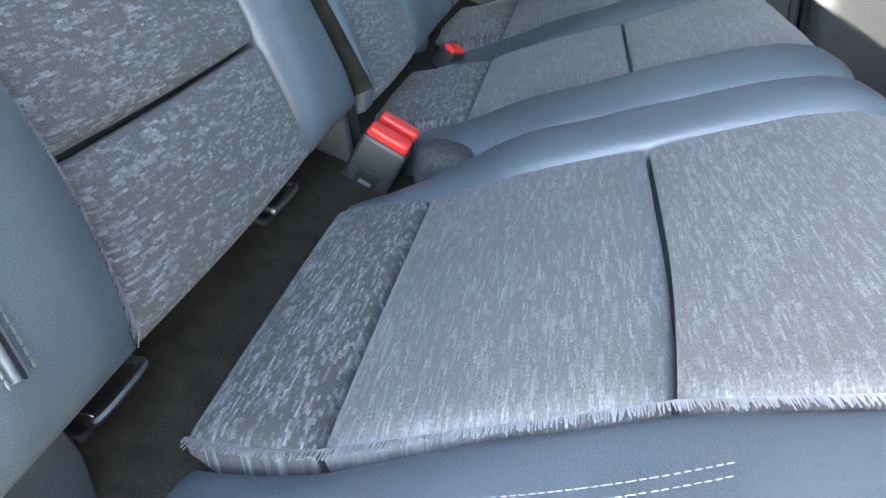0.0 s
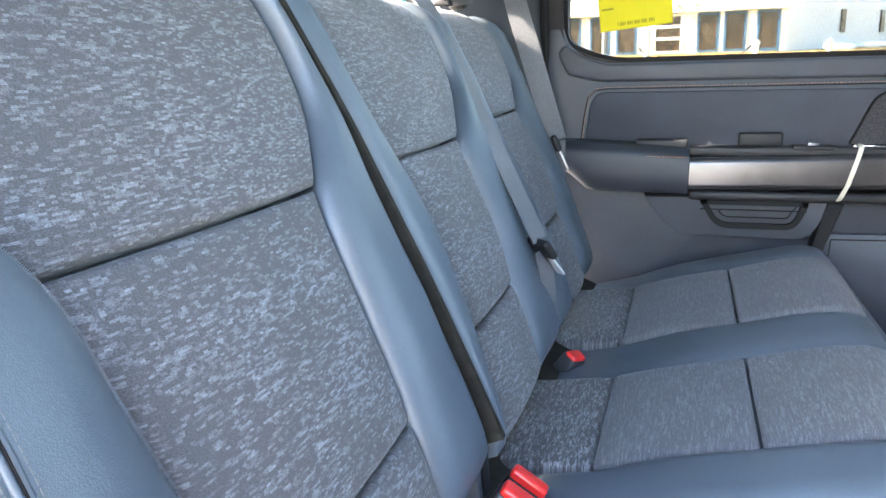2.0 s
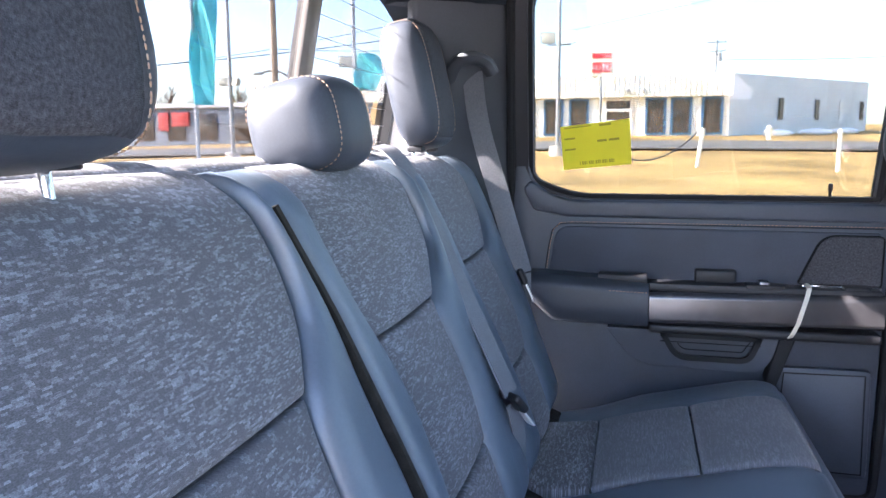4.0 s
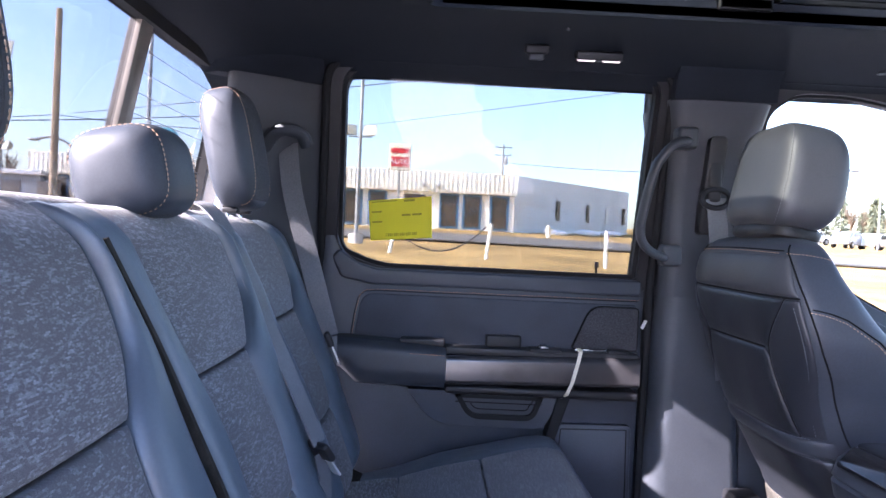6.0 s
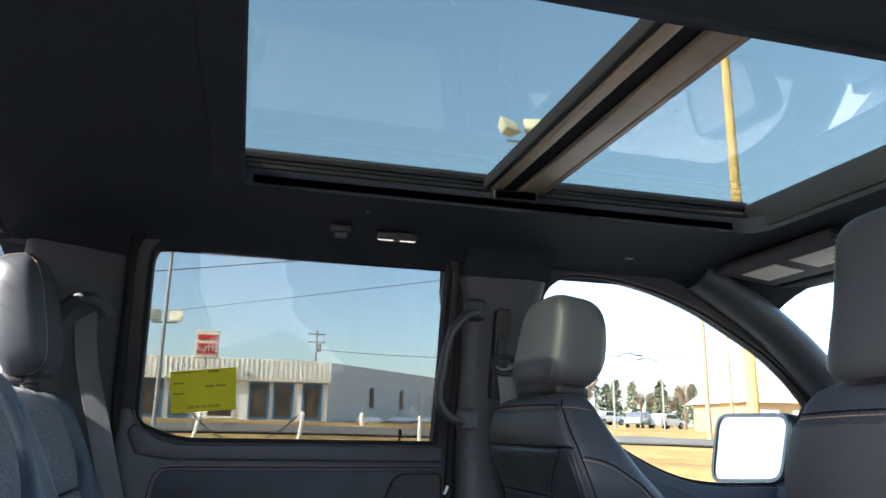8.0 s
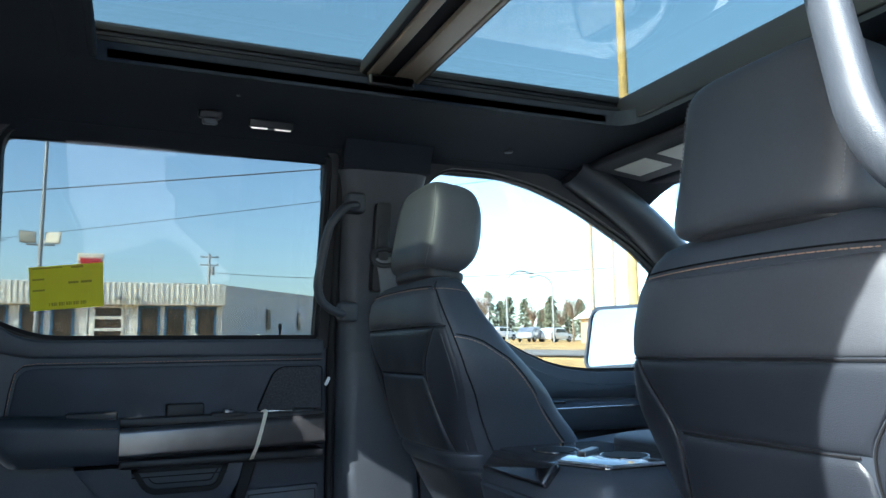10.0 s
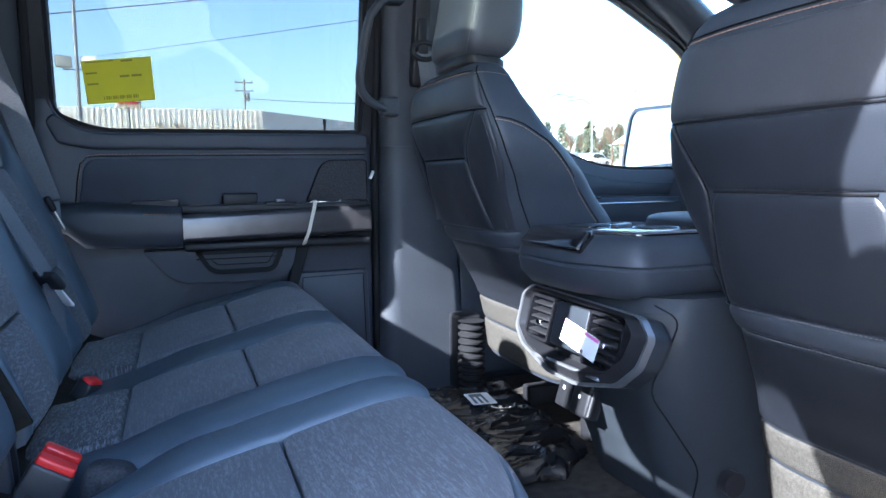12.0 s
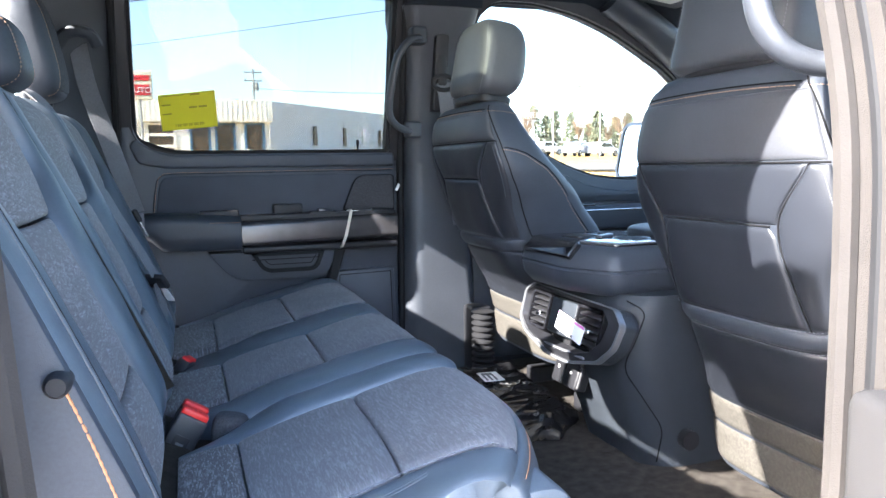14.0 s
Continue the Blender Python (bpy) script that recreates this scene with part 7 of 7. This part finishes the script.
build_flag(-21.2, 16.0, 4.2, 6.9, "short teal flag on a slim pole")


def build_left_far():
    d = 62.0
    xa, ya = polar(-40, d)
    xb = polar(-24, d)[0]
    g = ground_z(xa, ya)
    t = thing("garage_building", (xa, ya, g), "long low slate-grey garage with red panels", "building")
    part("wall", box(xa, xb, ya, ya + 8, g - 0.5, g + 2.9, 0.02), SLATE, t)
    part("roof_band", box(xa - 0.2, xb + 0.2, ya - 0.3, ya + 8.2, g + 2.8, g + 3.1, 0.03), GREY_WALL, t)
    for az0, az1, z0, z1 in ((-33.0, -32.1, 1.2, 2.5), (-31.8, -30.3, 1.5, 2.5)):
        p, q = polar(az0, d), polar(az1, d)
        part("red_panel", box(p[0], q[0], ya - 0.2, ya + 0.02, g + z0, g + z1, 0.02), BRICK_RED, t, "red sign panel")
    for k in range(7):
        x = xa + 1.5 + k * 2.6
        part("garage_window", box(x, x + 1.5, ya - 0.06, ya + 0.02, g + 0.5, g + 2.4, 0.01), DARK_PANE, t, "dark window")
    k = thing("post_box", (0, 0, 0), "white roadside box on a post", "post box")
    x, y = polar(-19.9, 20)
    gg = ground_z(x, y)
    k.location = (x, y, gg)
    part("case", box(x - 0.28, x + 0.28, y - 0.2, y + 0.2, gg + 0.75, gg + 1.30, 0.05), WHITE_WALL, k)
    part("post", box(x - 0.1, x + 0.1, y - 0.1, y + 0.1, gg - 0.1, gg + 0.78, 0.01), WHITE_WALL, k)


build_left_far()


def build_car(az, d, yaw, mat, label, van=False):
    x, y = polar(az, d)
    g = ground_z(x, y)
    t = thing("parked_car", (x, y, g), label, "car", "parked cars")
    m = Matrix.Translation((x, y, g)) @ pose(0, 0, 0, 0, 0, yaw)
    prof = rounded([(-2.2, 0.35), (2.2, 0.35), (2.25, 0.75), (1.25, 0.95), (0.6, 1.48), (-1.2, 1.52), (-2.1, 1.0)], [0.1, 0.1, 0.15, 0.15, 0.2, 0.25, 0.2], 4) if not van else rounded([(-2.7, 0.45), (2.7, 0.45), (2.75, 1.05), (1.6, 1.15), (1.0, 1.80), (-0.6, 1.82), (-0.85, 1.15), (-2.7, 1.12)], [0.1, 0.1, 0.15, 0.15, 0.2, 0.1, 0.05, 0.1], 4)
    part("body", place(prism(prof, "y", -0.85, 0.85, 0.10, 3), m), mat, t)
    for s in (-1, 1):
        part("side_window", place(prism(rounded([(-1.1, 1.0), (1.0, 1.0), (0.5, 1.38), (-0.95, 1.40)], 0.06, 3), "y", s * 0.852, s * 0.868, 0), m), CAR_GLASS, t, "dark side window")
        for wx in (-1.4, 1.4):
            w = part("wheel", place(tube([(wx, s * 0.70, 0.33), (wx, s * 0.88, 0.33)], 0.33, 18), m), RUBBER, t, "black tyre")
            part("rim", place(tube([(wx, s * 0.87, 0.33), (wx, s * 0.895, 0.33)], 0.20, 14), m), GALV, w, "grey wheel rim")
    part("windscreen", place(prism_quad([(1.28, -0.7, 0.97), (1.28, 0.7, 0.97), (0.68, 0.62, 1.44), (0.68, -0.62, 1.44)], 0.03), m), CAR_GLASS, t, "dark windscreen")


build_car(29.8, 78, 40, CAR_GREY, "grey car parked beyond the road")
build_car(31.6, 80, 24, CAR_WHITE, "white car parked beyond the road")
build_car(27.4, 85, 22, CAR_WHITE, "white car on the far road")
build_car(-32.6, 58, 5, CAR_WHITE, "white car outside the garage")
build_car(-31.3, 59, 80, CAR_GREY, "dark grey car outside the garage", True)
build_car(-29.4, 58.5, 10, CAR_BLUE, "blue car outside the garage")


def build_spruce(az, d, height, seed):
    rng = random.Random(seed)
    x, y = polar(az, d)
    g = ground_z(x, y)
    t = thing("spruce_tree", (x, y, g), "dark ragged spruce with gaps in its crown", "tree", "far trees")
    part("trunk", tube([(x, y, g - 0.2), (x, y, g + height * 0.97)], [0.18, 0.03], 8), WOOD, t)
    bm = bmesh.new()
    n = 260
    for k in range(n):
        h = 0.12 + 0.88 * (k / n)
        rr = (1 - h) * height * 0.20 + 0.12
        a = rng.uniform(0, 2 * math.pi)
        r0 = rr * rng.uniform(0.25, 1.0)
        p = Vector((x + r0 * math.cos(a), y + r0 * math.sin(a), g + height * h + rng.uniform(-0.3, 0.3)))
        out = Vector((math.cos(a), math.sin(a), -0.35)) * rng.uniform(0.35, 0.8)
        sd = Vector((-math.sin(a), math.cos(a), rng.uniform(-0.3, 0.3))) * rng.uniform(0.12, 0.28)
        v = [bm.verts.new(q) for q in (p - sd, p + sd, p + out + sd * 0.2, p + out - sd * 0.2, p + out * 0.5 + Vector((0, 0, 0.22)))]
        bm.faces.new((v[0], v[1], v[4]))
        bm.faces.new((v[1], v[2], v[4]))
        bm.faces.new((v[2], v[3], v[4]))
        bm.faces.new((v[3], v[0], v[4]))
        bm.faces.new((v[3], v[2], v[1], v[0]))
    part("crown", bm, LEAF, t, angle=20)


def build_bare_tree(az, d, height, seed):
    rng = random.Random(seed)
    x, y = polar(az, d)
    g = ground_z(x, y)
    t = thing("bare_tree", (x, y, g), "leafless brown tree with fine twigs", "tree", "far trees")
    bm = bmesh.new()
    tube([(x, y, g - 0.2), (x, y, g + height * 0.45)], [0.16, 0.09], 7, bm=bm)
    part("trunk", bm, TWIG, t)
    bm = bmesh.new()
    for k in range(26):
        z = g + height * rng.uniform(0.3, 0.5)
        a = rng.uniform(0, 6.28)
        p = Vector((x, y, z))
        q = p + Vector((math.cos(a) * height * 0.16, math.sin(a) * height * 0.16, height * rng.uniform(0.2, 0.4)))
        tube([p, p.lerp(q, 0.5) + Vector((0, 0, 0.1)), q], [0.05, 0.035, 0.02], 5, bm=bm)
        for j in range(4):
            b = rng.uniform(0, 6.28)
            s = p.lerp(q, rng.uniform(0.4, 1))
            tube([s, s + Vector((math.cos(b) * 0.6, math.sin(b) * 0.6, rng.uniform(0.4, 1.0)))], [0.025, 0.012], 4, bm=bm)
    part("limbs", bm, TWIG, t)


_rng = random.Random(5)
for _k, (_az, _h) in enumerate(((25.2, 6.5), (26.5, 9.5), (27.4, 7.5), (28.1, 8.8), (29.3, 8.0), (30.6, 6.0), (31.3, 7.4), (32.6, 6.6), (33.6, 8.2), (35.0, 7.4), (36.8, 7.0), (39.5, 8.0), (42.0, 7.0), (-28.0, 7.5), (-36.0, 6.0), (-23.5, 6.0))):
    build_spruce(_az, 105 + _rng.uniform(-12, 12), _h * 0.72, 10 + _k)
for _k, _az in enumerate((24.5, 26.0, 29.9, 30.9, 32.0, 33.0, 34.3, 35.8, -35.0, -33.0, -30.0, -26.6, -24.6)):
    build_bare_tree(_az, 95 + _rng.uniform(-10, 10), 5.5 + _rng.uniform(-0.8, 1.2), 40 + _k)


def build_right_far():
    d = 70.0
    xa, ya = polar(37.2, d)
    t = thing("tan_building", (xa, ya, ground_z(xa, ya)), "low tan building with a pale pitched roof", "building")
    g = ground_z(xa, ya)
    part("wall", box(xa, xa + 16, ya, ya + 8, g - 0.5, g + 2.9, 0), TAN, t)
    part("roof", prism([(xa - 0.6, g + 2.8), (xa + 16.6, g + 2.8), (xa + 14, g + 5.2), (xa + 3.4, g + 5.2)], "y", ya - 0.5, ya + 8.5, 0), CREAM, t)
    for k in range(4):
        part("shop_window", box(xa + 1 + 3.6 * k, xa + 3.2 + 3.6 * k, ya - 0.08, ya + 0.02, g + 0.7, g + 2.2, 0), WHITE_WALL, t, "pale window")
    xa, ya = polar(25.3, 95)
    t = thing("grey_building", (xa, ya, ground_z(xa, ya)), "plain grey-blue warehouse end wall", "building")
    g = ground_z(xa, ya)
    part("wall", box(xa - 6, xa + 2.3, ya, ya + 14, g - 0.5, g + 5.2, 0), GREY_WALL, t)
    part("door", box(xa - 0.8, xa + 1.2, ya - 0.08, ya + 0.02, g, g + 3.0, 0), BLUE_FRAME, t, "large blue-grey door")


build_right_far()
